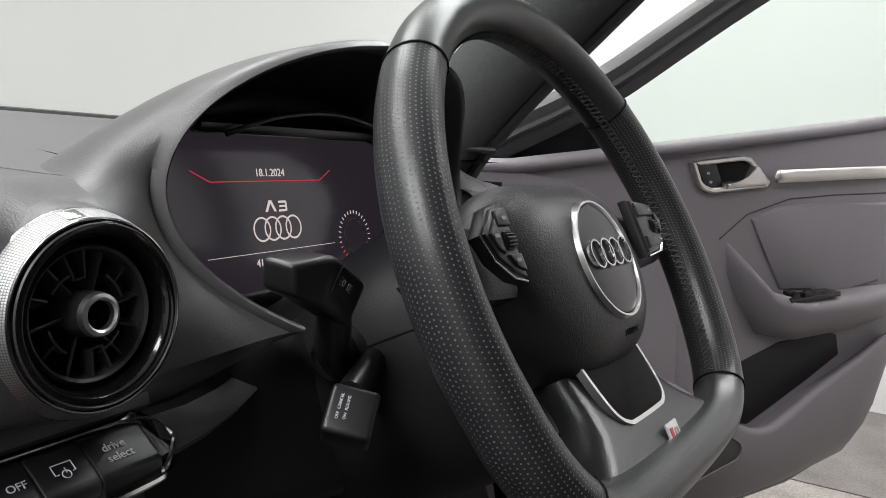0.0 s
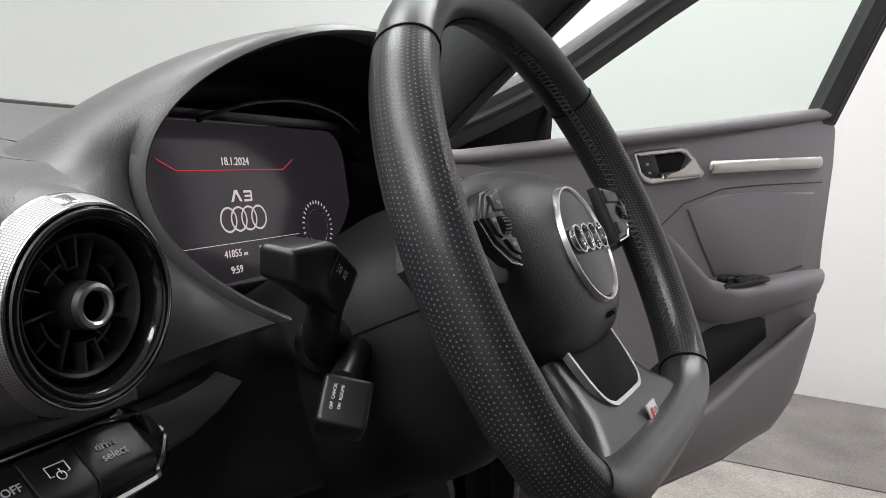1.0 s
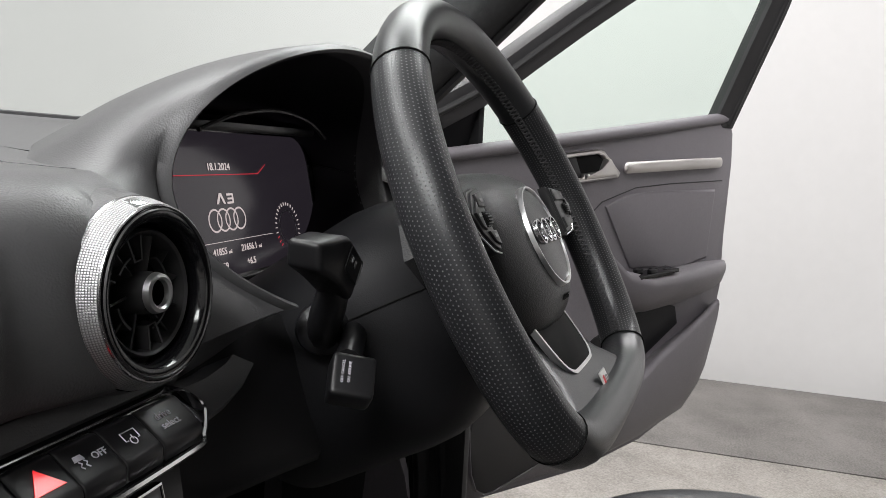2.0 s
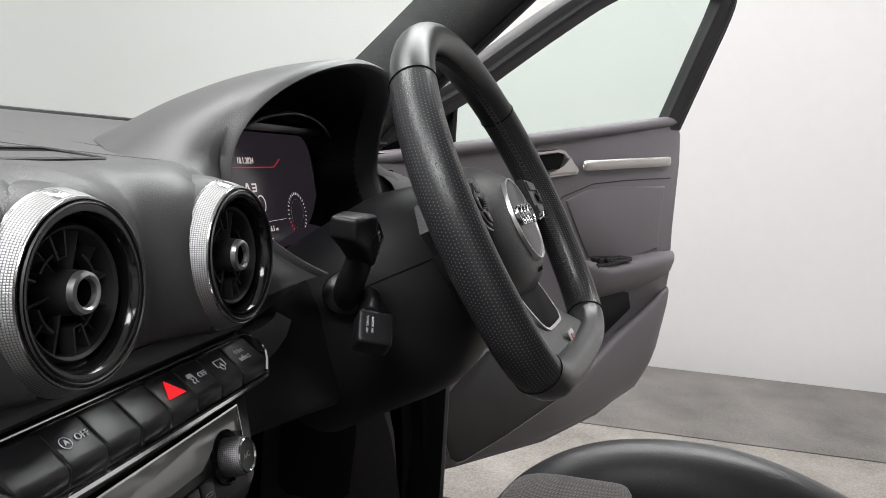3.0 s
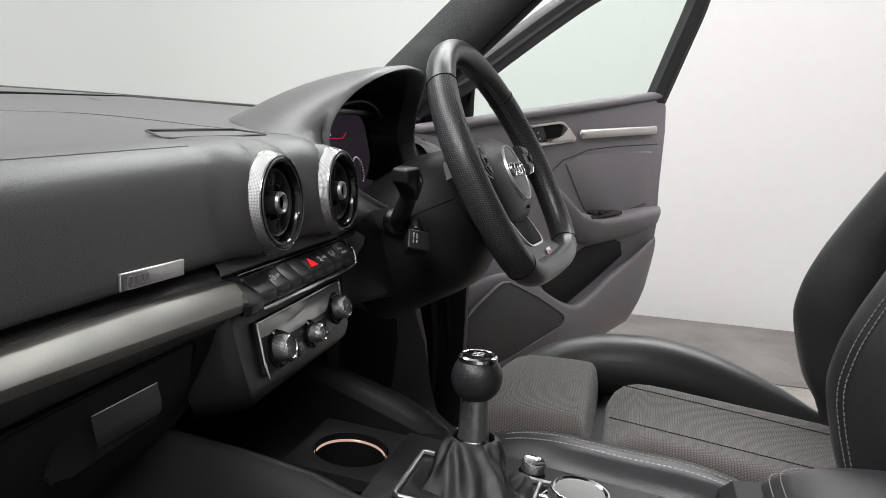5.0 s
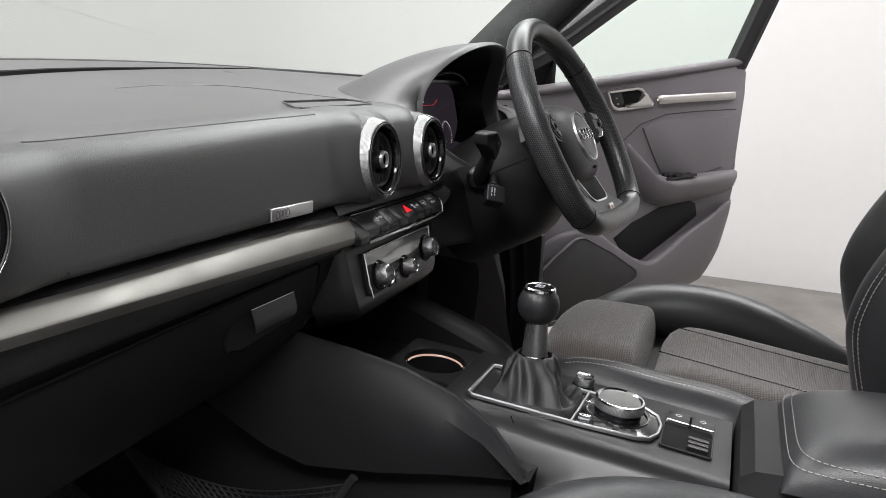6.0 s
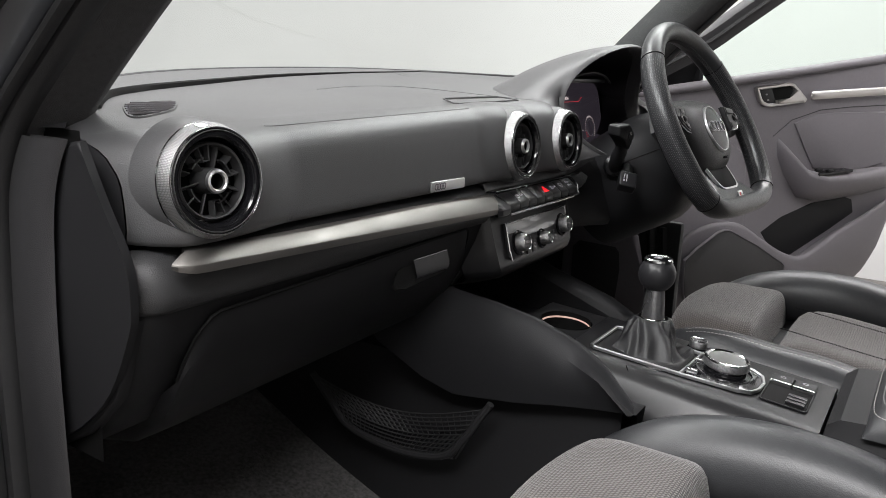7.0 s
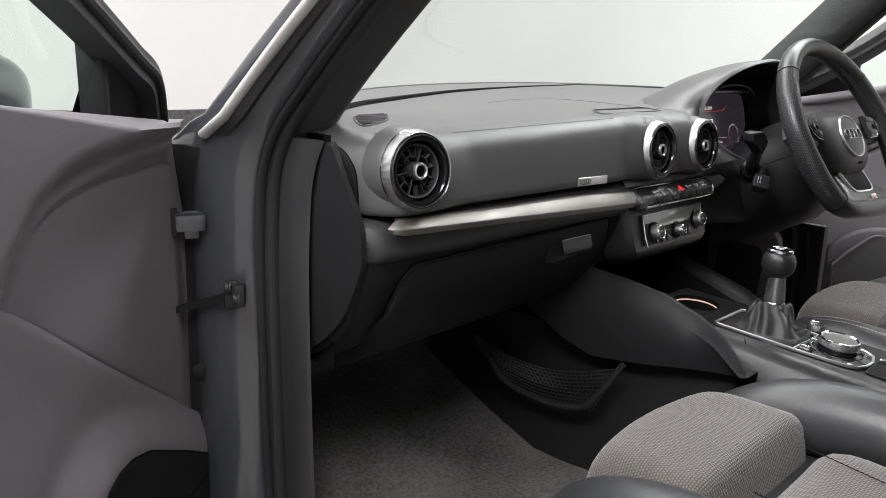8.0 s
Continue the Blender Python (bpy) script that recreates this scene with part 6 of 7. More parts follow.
def door(side, m, name, label):
    D = thing(name, label, "car door", "front doors", m=m)
    q = lambda u, y, z: (side * u, y, z)
    sill = lambda u: 0.953 + 0.03 * u + 0.117 * max(0.0, u - 0.1)
    low = [(0.0, 0.375), (0.30, 0.365), (0.55, 0.368), (0.72, 0.398), (0.86, 0.440), (0.895, 0.475), (0.93, 0.55), (0.95, 0.71), (0.945, 0.82)]
    high = [(0.6, sill(0.6)), (0.3, sill(0.3)), (-0.026, sill(-0.026)), (-0.046, 0.82), (-0.067, 0.65), (-0.084, 0.53)]
    part("outer_skin", outline_mesh(side, [(-0.082, 0.42)] + [(u + 0.008, z - 0.006) for u, z in low] + [(0.945, sill(0.945) - 0.02)] + [(u, z - 0.016 if z > 0.9 else z) for u, z in high], 0.11, 0.012, 0.01), PAINT, D, "grey metallic outer skin", sharp=30)
    inner = [(-0.078, 0.43)] + low + [(0.948, 0.98), (0.950, 1.045), (0.940, 1.060), (0.915, sill(0.915))] + [(u + 0.003, z - 0.002) for u, z in high]
    panel = part("trim_panel", outline_mesh(side, inner, 0.02, -0.012, 0.012), GREY, D, "dark grey moulded door trim", sharp=30)
    if side > 0:
        part("upper_roll", sweep([q(u, -0.006 - 0.010 * math.sin(max(0, min(1, u / 0.9)) * math.pi), sill(u) - 0.003) for u in xs(-0.022, 0.925, 30)], [(0.016 * math.cos(a), 0.012 * math.sin(a)) for a in (2 * math.pi * k / 14 for k in range(14))]), GREY, panel)
    part("insert", outline_mesh(side, [(0.562, 0.885), (0.622, 0.908), (0.70, 0.915), (0.898, 0.922), (0.89, 0.774), (0.80, 0.76), (0.646, 0.762), (0.60, 0.83)], -0.008, -0.016, 0.005), GREY, panel, "flat grey insert")
    part("insert_groove", sweep([q(u, -0.0122, z) for u, z in ((0.50, 0.85), (0.554, 0.893), (0.645, 0.921), (0.75, 0.931), (0.92, 0.941))], ring_section(0.0013, 6)), PILLAR, panel)
    part("metal_strip", sweep(smooth_path([q(0.600, -0.022, 0.960), q(0.615, -0.028, 0.960), q(0.75, -0.030, 0.970), q(0.875, -0.027, 0.978), q(0.892, -0.02, 0.979)], 5), lambda k: [(0.005 * math.cos(a), (0.011 if 0.04 < k < 0.97 else 0.005) * math.sin(a)) for a in (2 * math.pi * j / 12 for j in range(12))]), ALU, panel, "satin aluminium strip")
    hb = [(0.420, 0.973), (0.434, 0.978), (0.524, 0.990), (0.541, 0.987), (0.587, 0.950), (0.582, 0.940), (0.468, 0.926), (0.448, 0.931), (0.436, 0.941)]
    hm = Matrix(((side, 0, 0, 0), (0, 0, -1, -0.012), (0, 1, 0, 0), (0, 0, 0, 1)))
    han = part("door_handle", frame_of(hb, 0.0085, 0.011, hm), ALU, panel, "satin metal inner handle surround")
    # black plate in place of the shaded cup behind the pull
    part("handle_shade", plate([(0.470, 0.974), (0.530, 0.983), (0.575, 0.948), (0.490, 0.938)], 0.004, 0.001, hm), VOID, han)
    part("lock_field", plate([(0.431, 0.969), (0.472, 0.975), (0.492, 0.937), (0.458, 0.934)], 0.005, 0.001, hm), SMOOTH, han)
    part("pull", plate([(0.488, 0.944), (0.534, 0.950), (0.545, 0.974), (0.556, 0.974), (0.579, 0.950), (0.574, 0.942), (0.492, 0.934)], 0.016, 0.005, hm, 3), ALU, han, "satin metal pull")
    for zz in (0.958, 0.944):
        part("symbol", plate(rrect(0.006, 0.004, 0.0015), 0.0005, 0, hm @ pose(0.458 + (0.958 - zz) * 0.5, zz, 0.005)), PRINT_GREY, han)
    # armrest with the switch block
    rows = []
    for u, zt, zb, dep in ((0.515, 0.85, 0.80, 0.006), (0.55, 0.815, 0.745, 0.03), (0.60, 0.765, 0.685, 0.055), (0.66, 0.752, 0.672, 0.066), (0.78, 0.760, 0.685, 0.066), (0.88, 0.767, 0.70, 0.05), (0.945, 0.768, 0.712, 0.022)):
        rows.append([q(u, -0.005, zt), q(u, -0.005 - dep * 0.7, zt), q(u, -0.005 - dep * 0.95, zt - 0.008), q(u, -0.005 - dep, zt - 0.02), q(u, -0.005 - dep * 0.9, (zt + zb) / 2), q(u, -0.005 - dep * 0.6, zb + 0.008), q(u, -0.005, zb)])
    ar = part("armrest", grid(rows, caps=True), GREY, panel, "grey moulded armrest", sharp=60)
    sw = part("switch_block", rbox(0.115, 0.035, 0.008, 0.002, pose(side * 0.68, -0.045, 0.757, 0, -side * 6)), GLOSS, ar, "window switch block")
    for k in range(4):
        part("window_switch", rbox(0.018, 0.012, 0.007, 0.002, pose(side * (0.645 + 0.023 * k), -0.052 if k % 2 else -0.036, 0.762, 0, -side * 6)), SMOOTH, sw)
    # pocket: a dark plate on the trim stands for the shade inside
    part("pocket_shade", outline_mesh(side, [(0.50, 0.59), (0.56, 0.63), (0.66, 0.668), (0.775, 0.682), (0.80, 0.675), (0.812, 0.637), (0.732, 0.59), (0.607, 0.52), (0.55, 0.53)], -0.010, -0.0135, 0.002), HARD, panel, "dark plate standing for the shade in the door pocket")
    bulge = [Vector((u, z, 0)) for u, z in ((0.235, 0.575), (0.27, 0.61), (0.33, 0.632), (0.40, 0.63), (0.48, 0.585), (0.55, 0.548), (0.607, 0.537), (0.66, 0.56), (0.732, 0.603), (0.834, 0.646), (0.925, 0.688))]
    feet = [(0.2, 0.38), (0.30, 0.37), (0.55, 0.372), (0.72, 0.402), (0.86, 0.444), (0.895, 0.479), (0.93, 0.60)]
    rows = []
    for p in smooth_path(bulge, 4):
        f = [(a, b) for a, b in zip(feet, feet[1:]) if a[0] <= p.x <= b[0]][0]
        lo = f[0][1] + (f[1][1] - f[0][1]) * (p.x - f[0][0]) / (f[1][0] - f[0][0])
        dep = 0.006 + 0.036 * math.sin(max(0.0, min(1.0, (p.x - 0.22) / 0.74)) * math.pi) ** 0.7
        zt = p.y - 0.2 * dep
        rows.append([q(p.x, -0.012, zt - 0.02), q(p.x, -0.008 - dep * 0.8, zt - 0.004), q(p.x, -0.012 - dep * 0.9, zt), q(p.x, -0.016 - dep, zt - 0.003), q(p.x, -0.018 - dep, zt - 0.012), q(p.x, -0.017 - dep * 0.95, zt * 0.6 + lo * 0.4), q(p.x, -0.014 - dep * 0.7, zt * 0.2 + lo * 0.8), q(p.x, -0.010, lo)])
    wall = part("pocket_wall", grid(rows, caps=True), GREY, panel, "bulged pocket wall", sharp=60)
    # smooth panel let into the bulge
    face = [(0.229, 0.535), (0.262, 0.565), (0.322, 0.606), (0.340, 0.612), (0.360, 0.611), (0.452, 0.568), (0.545, 0.514), (0.552, 0.505), (0.553, 0.492), (0.545, 0.481), (0.47, 0.455), (0.39, 0.427), (0.285, 0.397), (0.268, 0.397), (0.250, 0.408), (0.236, 0.442), (0.229, 0.50)]
    fm = Matrix(((side, 0, 0, 0), (0, 0, -1, -0.055), (0, 1, 0, 0), (0, 0, 0, 1)))
    part("pocket_panel", plate([(0.38 + (u - 0.38) * 0.98, 0.50 + (z - 0.50) * 0.97) for u, z in face], 0.010, 0.003, fm @ pose(0, 0, -0.003)), PILLAR, wall, "smooth darker panel")
    part("panel_rim", frame_of(face, 0.003, 0.0085, fm), GREY, wall, "narrow raised rim")
    # speaker
    if side < 0:
        spk = SPEAKER
        sg = part("speaker_grille", outline_mesh(side, spk, -0.030, -0.0392, 0.0015), VOID, panel, "fine black speaker grille")
        for k in range(68):
            z0 = 0.412 + 0.0031 * k
            cuts = [a[0] + (b[0] - a[0]) * (z0 - a[1]) / (b[1] - a[1]) for a, b in zip(spk, spk[1:] + spk[:1]) if (a[1] - z0) * (b[1] - z0) < 0]
            left, right = (min(cuts) + 0.004, max(cuts) - 0.004) if cuts else (0.0, 0.0)
            if right - left > 0.01:
                part("grille_slat", sweep([q(left, -0.0393, z0 - 0.0006), q(right, -0.0393, z0 + 0.0006)], [(-0.0008, -0.001), (0.0008, -0.001), (0.0004, 0.001), (-0.0004, 0.001)]), HARD, sg)
    if side > 0:
        part("upper_trim", outline_mesh(side, [(-0.030, 0.948), (0.029, 0.949), (0.119, 0.945), (0.192, 0.937), (0.232, 0.926), (0.271, 0.906), (0.31, 0.86), (0.33, 0.84), (0.285, 0.815), (0.181, 0.738), (0.022, 0.622), (-0.076, 0.548), (-0.062, 0.65), (-0.042, 0.82)], -0.008, -0.020, 0.010), GREY, panel, "large smooth upper door trim", sharp=30)
        part("lower_trim", outline_mesh(side, [(-0.077, 0.538), (0.022, 0.611), (0.181, 0.727), (0.287, 0.806), (0.36, 0.842), (0.42, 0.80), (0.44, 0.60), (0.40, 0.39), (-0.076, 0.43)], -0.008, -0.020, 0.009), GREY, panel, "raised lower door trim", sharp=30)
        part("lower_seam", sweep([q(-0.079, -0.0135, 0.545), q(0.022, -0.0135, 0.618), q(0.181, -0.0135, 0.734), q(0.287, -0.0135, 0.813), q(0.36, -0.0135, 0.85)], ring_section(0.002, 6)), VOID, panel)
    else:
        moulded_skin(panel, side)
    # mirror triangle, window frame, glass
    lean = lambda u, z: -0.42 * (z - 1.0)
    fr = lambda u, z: q(u, 0.03 + lean(u, z), z)
    if side < 0:
        tri, end = ((-0.09, 0.948), (-0.04, 0.993), (0.02, 1.018), (0.06, 1.034)), 0.058
        line = ((-0.09, 0.945), (-0.04, 0.995), (0.02, 1.02), (0.12, 1.06), (0.36, 1.155), (0.56, 1.26), (0.74, 1.335), (0.90, 1.37))
    else:
        tri, end = ((-0.09, 0.955), (0.0, 0.962), (0.10, 0.985), (0.18, 1.03), (0.268, 1.075)), 0.268
        line = ((0.03, 0.950), (0.10, 0.992), (0.18, 1.035), (0.262, 1.085), (0.345, 1.152), (0.43, 1.220), (0.53, 1.292), (0.64, 1.345), (0.76, 1.372), (0.86, 1.372))
    post = sill(end) + (tri[-1][1] - sill(end)) / 2
    part("mirror_triangle", join(*[grid([[Vector(fr(u, 0.94)) + Vector((0, dy, 0)), Vector(fr(u, z1)) + Vector((0, dy, 0))] for u, z1 in tri]) for dy in (-0.006, 0.012)], xform(rbox(0.012, 0.03, tri[-1][1] - sill(end) + 0.02, 0.004), Matrix.Translation(Vector(fr(end, post))))), HARD, D, "black mirror triangle")
    sec = [(-0.016, -0.02), (0.016, -0.02), (0.02, 0.012), (-0.012, 0.02)] if side < 0 else [(-0.030, -0.010), (-0.012, -0.020), (0.020, -0.020), (0.026, -0.010), (0.026, 0.014), (-0.024, 0.020)]
    fpath = smooth_path([fr(u, z) for u, z in line] + ([fr(0.96, 1.36), fr(0.962, 1.32), fr(0.955, 1.2), fr(0.942, 1.06)] if side < 0 else [fr(0.905, 1.345), fr(0.918, 1.30), fr(0.918, 1.2), fr(0.917, 1.06)]), 5)
    part("window_frame", sweep(fpath, sec, up=(0, 1, 0)), PILLAR, D, "black window frame")
    part("frame_seal", sweep([Vector(p) + Vector((0, -0.022, 0.0)) for p in fpath], ring_section(0.006, 8), up=(0, 1, 0)), RUBBER, D, "rubber frame seal")
    gl = grid([[fr(u, sill(u) - 0.01), fr(u, z)] for u, z in (tri[-1],) + tuple(p for p in line if p[0] > end) + ((0.955, 1.36) if side < 0 else (0.915, 1.34),)])
    g = part("window_pane", gl, TINT, D, "slightly green tinted side glass")
    g.visible_shadow = False
    # mirror housing outside
    if side < 0:
        mir = part("wing_mirror", rounded_shell(q(0.062, 0.215, 0.972), 0.122, 0.062, 0.058, -8, 90), PAINT, D, "painted wing mirror housing", sharp=70)
        part("mirror_shell_foot", rounded_shell(q(0.062, 0.215, 0.971), 0.120, 0.060, 0.048, -90, -9), HARD, mir, "black lower mirror shell", sharp=70)
        part("mirror_foot", rbox(0.06, 0.16, 0.03, 0.01, pose(side * 0.03, 0.12, 0.945)), HARD, D, "black mirror arm")
    return D


OPEN = 38.4
door(1, pose(0.80, 0.235, 0, 0, 0, -OPEN), "driver_door", "open grey driver's door with dark trim and window")
door(-1, pose(-0.80, 0.235, 0, 0, 0, OPEN), "passenger_door", "open grey passenger door with dark trim and window")

# ---- body shell ----
shell = thing("hatchback", "grey metallic car body with dark lined pillars", "car")
for s in (-1, 1):
    seal = smooth_path([(s * 0.70, 0.12, 0.36), (s * 0.70, 0.145, 0.45), (s * 0.695, 0.16, 0.65), (s * 0.69, 0.165, 0.82), (s * 0.688, 0.145, 0.92), (s * 0.672, 0.08, 1.005), (s * 0.645, -0.08, 1.155), (s * 0.60, -0.30, 1.36)], 6)
    part("door_seal", sweep(seal, ring_section(0.008, 10, 0.011), up=(0, 1, 0)), RUBBER, shell, "black rubber door seal")
    # painted pillar outside the seal
    off = [Vector((s * 0.012, 0.006, 0)), Vector((s * 0.03, 0.014, 0)), Vector((s * 0.05, 0.032, 0)), Vector((s * 0.064, 0.055, 0)), Vector((s * 0.07, 0.085, 0.0)), Vector((s * 0.066, 0.115, 0.0)), Vector((s * 0.04, 0.125, 0.0))]
    low_off = off[:4] + [Vector((s * 0.07, 0.10, 0.0)), Vector((s * 0.072, 0.16, 0.0)), Vector((s * 0.068, 0.2, 0.0))]
    rows, channel, bright = [], [], []
    for p in seal:
        k = max(0.0, (p.z - 0.95) / 0.4)
        f = 1 - 0.45 * min(1, k)
        w = ease(0.90, 0.95, p.z)
        ring = [p + Vector((o.x * f, o.y * f * (0.8 if k else 1), 0)) for o in (a + (b - a) * w for a, b in zip(low_off, off))]
        wave = 0.004 * math.sin(p.z * 21.0) * (1 - w)
        rows.append([a + Vector((0, wave * math.sin(j / 4), 0)) for j, a in enumerate(smooth_path(ring, 4))])
        if p.z > 0.945:
            e = [p + Vector((s * a * f, b * f * (0.8 if k else 1), 0)) for a, b in ((0.049, 0.031), (0.055, 0.030), (0.0655, 0.047), (0.067, 0.0535), (0.066, 0.058))]
            channel.append(e[:4])
            bright.append(e[3])
    channel.insert(0, [a + (a - b) * 0.9 for a, b in zip(channel[0], channel[1])])
    bright.insert(0, bright[0] + (bright[0] - bright[1]) * 0.9)
    part("pillar_skin", grid(rows), PAINT, shell, "grey metallic pillar", sharp=60)
    part("screen_channel", grid(channel), PILLAR, shell, "dark satin channel beside the pillar", sharp=40)
    part("screen_trim", sweep(bright, [(0.0085 * math.cos(a), 0.0058 * math.sin(a)) for a in (2 * math.pi * k / 16 for k in range(16))]), TRIM, shell, "bright screen edge trim")
    # dark sheet over the pillar paint, for the shade behind the door
    part("door_gap_shade", grid([[p + Vector((s * 0.0685, 0.066, 0)), p + Vector((s * 0.0745, 0.10, 0)), p + Vector((s * 0.076, 0.16, 0)), p + Vector((s * 0.072, 0.2, 0))] for p in seal if p.z < 0.93]), RUBBER, shell, "dark sheet standing for the shade behind the door's edge")
    part("seal_lip", sweep([p + Vector((s * 0.0165, 0.002, 0)) for p in seal], ring_section(0.0042, 8, 0.006), up=(0, 1, 0)), RUBBER, shell, "outer lip of the door seal")
    # lined pillar inside the seal
    inn = [Vector((-s * 0.004, 0.0, 0)), Vector((-s * 0.020, 0.004, 0.0)), Vector((-s * 0.040, 0.020, 0.0)), Vector((-s * 0.052, 0.055, 0)), Vector((-s * 0.046, 0.10, 0)), Vector((-s * 0.02, 0.14, 0))]
    if s < 0:
        inn = [Vector((0.003, -0.002, 0)), Vector((0.028, -0.010, 0)), Vector((0.052, -0.010, 0)), Vector((0.066, 0.002, 0)), Vector((0.070, 0.03, 0)), Vector((0.055, 0.10, 0)), Vector((0.0, 0.14, 0))]
    rows = [[p + o for o in inn] for p in seal]
    hi = [r for r, p in zip(rows, seal) if p.z > 0.87]
    lo = [[p + o for o in (Vector((-s * 0.004, -0.004, 0)), Vector((-s * 0.003, -0.03, 0)), Vector((-s * 0.005, -0.058, 0)), Vector((-s * 0.010, -0.062, 0)), Vector((-s * 0.013, -0.05, 0)), Vector((-s * 0.013, 0.12, 0)))] for p in seal if p.z <= 0.945]
    part("pillar_lining", grid(hi), FABRIC, shell, "dark cloth pillar lining", sharp=60)
    part("kick_panel", grid(lo), PILLAR, shell, "black lower pillar cover", sharp=60)
    part("wing", grid([[(s * 0.80, 0.30, 0.40), (s * 0.80, 0.30, 0.9), (s * 0.72, 0.32, 0.945)], [(s * 0.84, 0.6, 0.40), (s * 0.84, 0.6, 0.86), (s * 0.7, 0.62, 0.93)], [(s * 0.82, 1.4, 0.4), (s * 0.8, 1.4, 0.75), (s * 0.6, 1.4, 0.85)]]), PAINT, shell, "grey front wing")
    part("sill", rbox(0.12, 1.2, 0.10, 0.02, pose(s * 0.76, -0.45, 0.36)), PAINT, shell, "painted door sill")
    part("centre_pillar", grid([[(s * 0.70, -0.95, 0.36), (s * 0.70, -0.93, 0.9), (s * 0.60, -0.88, 1.38)], [(s * 0.72, -1.15, 0.36), (s * 0.72, -1.12, 0.9), (s * 0.60, -1.02, 1.38)]]), HARD, shell)
    part("rear_side", grid([[(s * 0.74, -1.12, 0.36), (s * 0.74, -1.12, 0.98)], [(s * 0.74, -2.2, 0.36), (s * 0.74, -2.2, 1.02)]]), HARD, shell)
    part("rear_window", grid([[(s * 0.74, -1.12, 0.98), (s * 0.60, -1.02, 1.375)], [(s * 0.74, -2.2, 1.02), (s * 0.60, -2.2, 1.28)]]), GLOSS, shell, "black privacy rear window")
    # hinge and check strap
    hg = part("hinge", join(rbox(0.034, 0.030, 0.020, 0.003, pose(s * 0.768, 0.222, 0.832, 0, 0, s * 20)), rbox(0.020, 0.010, 0.034, 0.002, pose(s * 0.760, 0.232, 0.826, 0, 0, s * 20))), PAINT, shell, "painted door hinge")
    part("hinge_pin", lathe([(0.0, 0.017), (0.0045, 0.016), (0.005, 0.0), (0.005, -0.017), (0.0, -0.018)], 14, m=pose(s * 0.783, 0.232, 0.832)), RUBBER, hg)
    # added dark sheet: the door gap's shade, no body part
    part("gap_shadow", grid([[(s * 0.762, 0.34, z), (s * 0.80, 0.30, z)] for z in (0.40, 0.92)]), RUBBER, shell, "dark sheet standing for the shade in the door gap")
    strap = part("check_strap", sweep(smooth_path([(s * 0.744, 0.180, 0.745), (s * 0.752, 0.196, 0.738), (s * 0.766, 0.212, 0.733), (s * 0.79, 0.235, 0.722)], 4), lambda k: [(-0.003, -0.0055 + 0.002 * k), (0.003, -0.0055 + 0.002 * k), (0.003, 0.0055 - 0.002 * k), (-0.003, 0.0055 - 0.002 * k)]), HARD, shell, "black door check strap")
    part("strap_bracket", join(rbox(0.012, 0.040, 0.028, 0.004, pose(s * 0.737, 0.165, 0.748, -12, 0, s * 32)), rbox(0.018, 0.016, 0.034, 0.004, pose(s * 0.741, 0.178, 0.746, -12, 0, s * 32))), HARD, strap, "black bracket")
    for yy, zz in ((0.153, 0.748), (0.172, 0.757)):
        part("strap_bolt", lathe([(0, 0.004), (0.0026, 0.004), (0.0034, 0.007), (0.0052, 0.0068), (0.0060, 0.003), (0.0075, 0.002), (0.008, 0.0)], 14, m=pose(s * 0.745, yy, zz, 0, s * 90, s * 32)), VANE, strap, "dark steel bolt")
    part("rubber_buffer", lathe([(0.0, 0.016), (0.007, 0.015), (0.010, 0.010), (0.0115, 0.0)], 20, m=pose(s * 0.757, 0.220, 0.640, 0, s * 90, s * 50)), RUBBER, shell, "round rubber buffer")
part("footwell_side", grid([[(0.665, y, z) for z in xs(0.39, 0.70, 6)] for y in xs(0.06, 0.42, 8)]), HARD, shell, "grey plastic footwell side")
kick = part("footwell_panel", plate([(-0.06, 0.375), (-0.06, 0.392), (0.0, 0.402), (0.030, 0.425), (0.045, 0.47), (0.055, 0.56), (0.075, 0.64), (0.11, 0.685), (0.25, 0.70), (0.26, 0.375)], 0.014, 0.008, Matrix(((0, 0, -1.0, 0.655), (1, 0, 0, 0), (0, 1, 0, 0), (0, 0, 0, 1)))), GREY, shell, "grey footwell side panel", sharp=30)
# darker plate on the panel stands for the shade in its pocket
part("pocket", plate([(0.115, 0.47), (0.108, 0.56), (0.112, 0.60), (0.122, 0.612), (0.21, 0.615), (0.225, 0.60), (0.225, 0.47), (0.21, 0.455), (0.13, 0.455)], 0.003, 0.001, Matrix(((0, 0, -1.0, 0.6405), (1, 0, 0, 0), (0, 1, 0, 0), (0, 0, 0, 1)))), PILLAR, kick, "dark plate standing for the shade in a shallow pocket", sharp=30)
part("opening_flange", rbox(0.02, 0.135, 0.31, 0.008, pose(0.692, 0.052, 0.525, 0, 0, -8)), RUBBER, shell, "black lined door opening")
for k, yy in enumerate((0.105, 0.075, 0.045, 0.016)):
    part("opening_seal", sweep([(0.672 + 0.006 * k, yy, 0.38), (0.672 + 0.006 * k, yy, 0.55), (0.672 + 0.006 * k, yy + 0.012, 0.665)], ring_section(0.012, 10, 0.016)), RUBBER, shell, "black door opening seal")
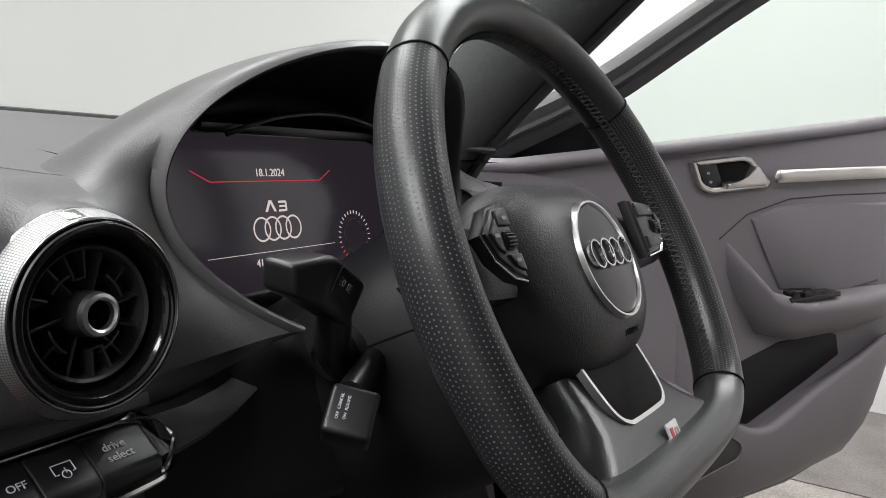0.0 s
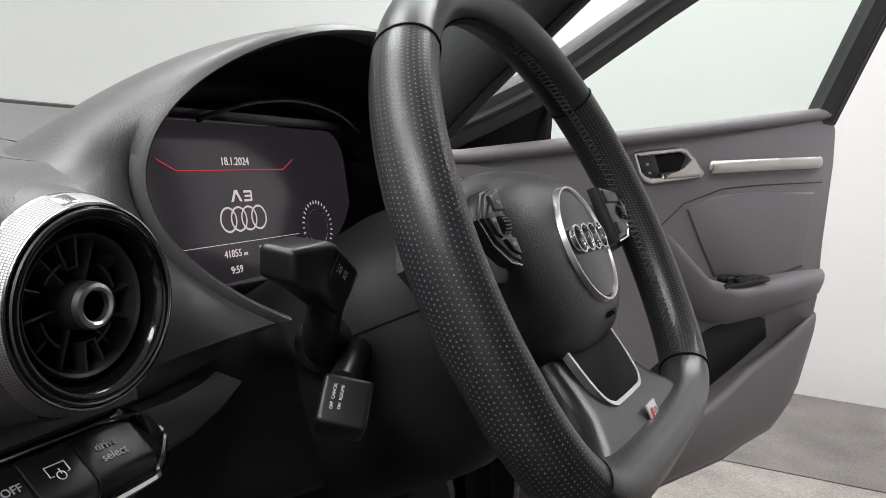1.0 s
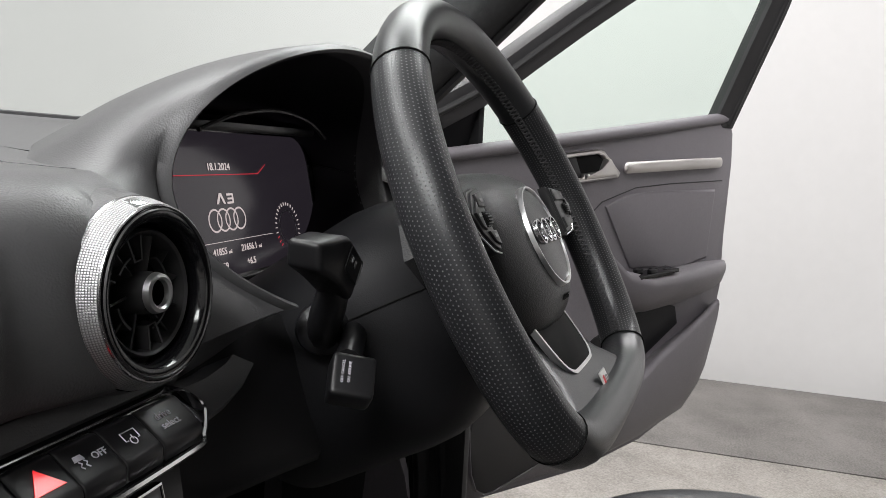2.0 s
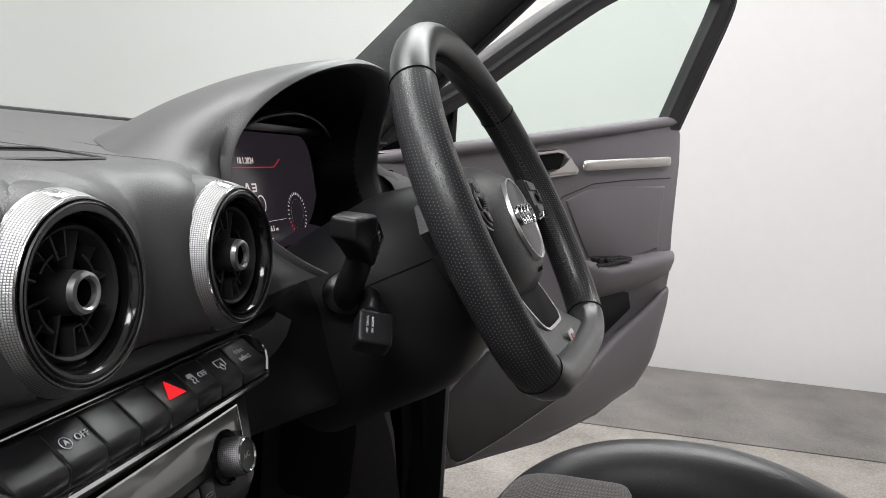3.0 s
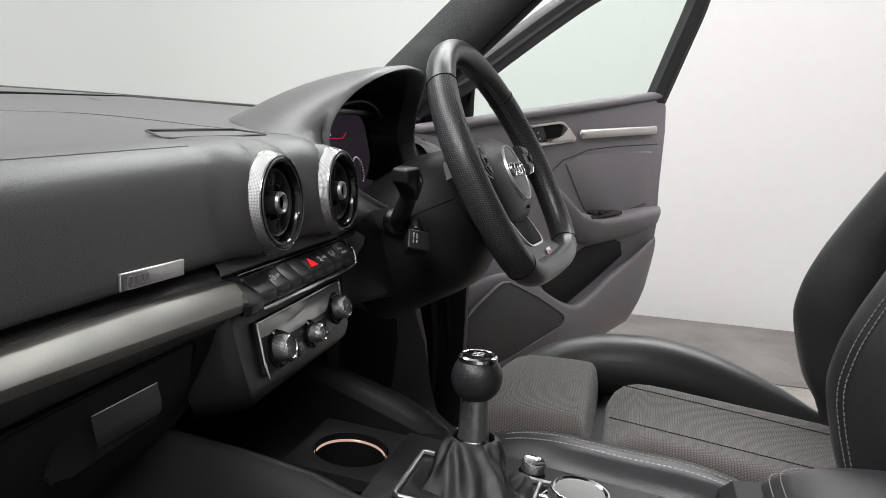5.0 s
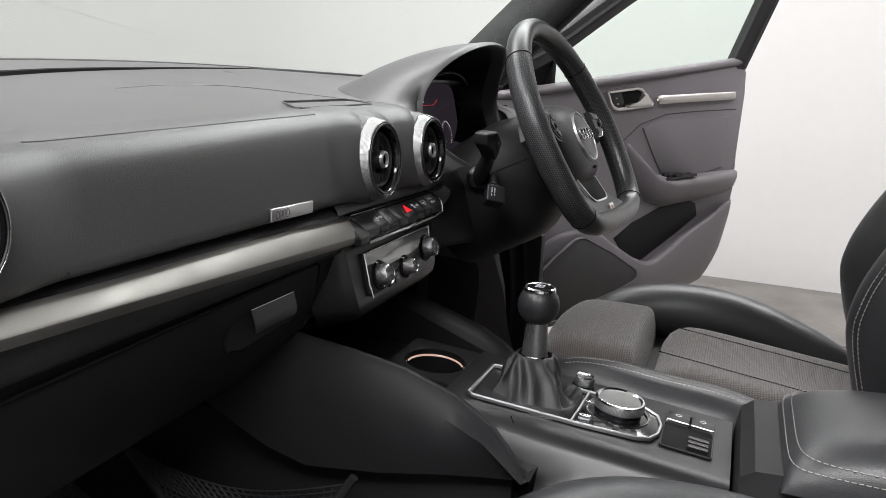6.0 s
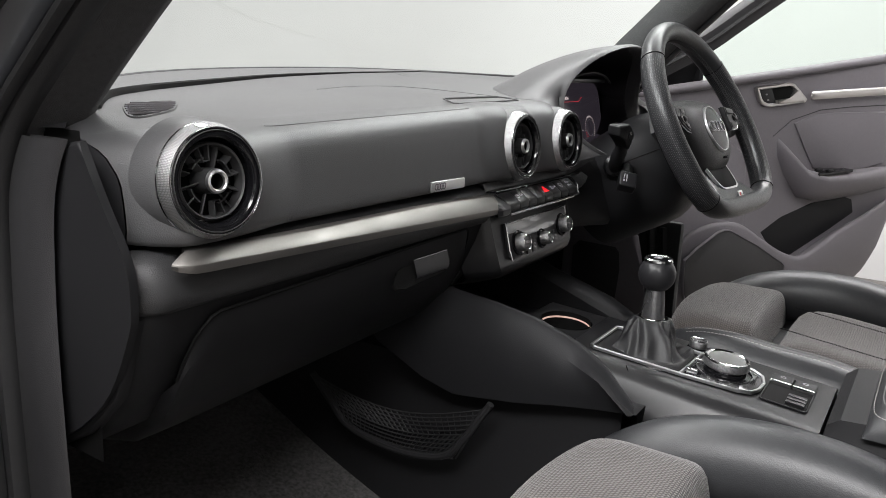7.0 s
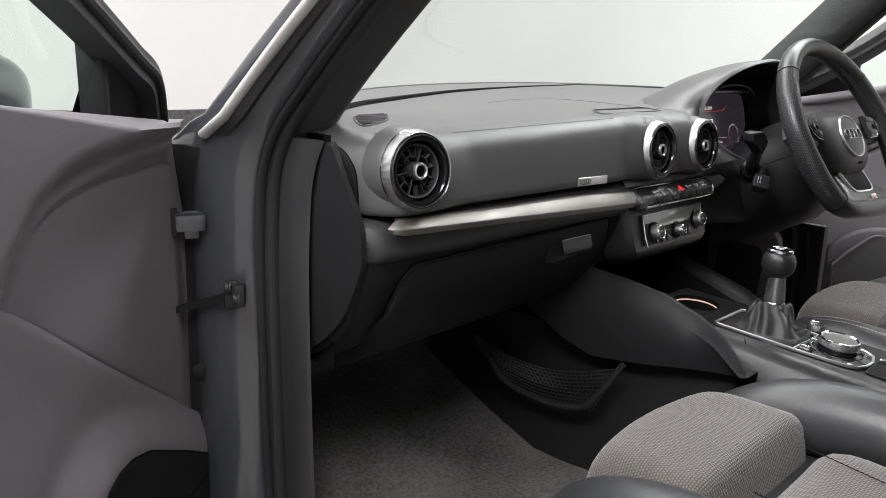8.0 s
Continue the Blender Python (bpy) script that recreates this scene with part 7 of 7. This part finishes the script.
# roof, screen, bonnet, carpet
part("roof", grid([[(x, y, z - 0.03 * (x / 0.6) ** 2) for x in xs(-0.6, 0.6, 10)] for y, z in ((-0.20, 1.365), (-0.36, 1.40), (-0.9, 1.43), (-1.6, 1.40), (-2.2, 1.30))]), FABRIC, shell, "dark roof lining")
ws = grid([[Vector((x, back_edge(x)[0] + 0.03, back_edge(x)[1] - 0.01)).lerp(Vector((x * 0.89, -0.21 - 0.09 * (x / 0.672) ** 2, 1.36)), t) for x in xs(-0.66, 0.66, 16)] for t in xs(0, 1, 8)])
w = part("windscreen", ws, WINDSCREEN, shell, "clear windscreen")
w.visible_shadow = False
part("bonnet", grid([[(x, y, z - 0.06 * (x / 0.72) ** 2) for x in xs(-0.72, 0.72, 10)] for y, z in ((0.52, 0.955), (0.8, 0.94), (1.2, 0.88), (1.5, 0.78))]), PAINT, shell, "grey bonnet")
part("cowl", grid([[(x, back_edge(x)[0] + 0.005, back_edge(x)[1] - 0.012) for x in xs(-0.67, 0.67, 16)], [(x, 0.56, 0.945 - 0.03 * (x / 0.67) ** 2) for x in xs(-0.67, 0.67, 16)]]), HARD, shell)
part("bulkhead", grid([[(-0.7, 0.44, 0.36), (-0.7, 0.44, 0.95)], [(0.7, 0.44, 0.36), (0.7, 0.44, 0.95)]]), CARPET, shell)
part("rear_bench", rbox(1.3, 0.25, 0.8, 0.06, pose(0, -1.75, 0.75, -12)), SEAT_LEATHER, shell)
part("tail_wall", rbox(1.5, 0.1, 1.06, 0.02, pose(0, -2.2, 0.78)), HARD, shell)
floor_rows = [[(x, y, 0.375 + (0.10 * max(0, (y - 0.12) / 0.3)) + 0.012 * math.sin(x * 9) * math.sin(y * 7)) for x in xs(-0.70, 0.70, 40)] for y in xs(-2.2, 0.44, 60)]
structure(tagged(part("carpet", grid(floor_rows), CARPET), "black car carpet with soft folds", "carpet"))
# underbody and wheels
part("underbody", rbox(1.36, 3.5, 0.08, 0.03, pose(0, -0.4, 0.30)), RUBBER, shell, "black underbody")
for wx in (-0.70, 0.70):
    for wy in (0.98, -1.62):
        m = pose(wx, wy, GROUND + 0.31, 0, 90, 0)
        w = part("wheel", lathe([(0.0, -0.09), (0.20, -0.09), (0.205, 0.0), (0.20, 0.09), (0.0, 0.09)], 32, m=m), HARD, shell, "car wheel")
        part("tyre", lathe([(0.20, -0.10), (0.28, -0.11), (0.307, -0.09), (0.31, 0.0), (0.307, 0.09), (0.28, 0.11), (0.20, 0.10)], 48, m=m), RUBBER, w, "black tyre")
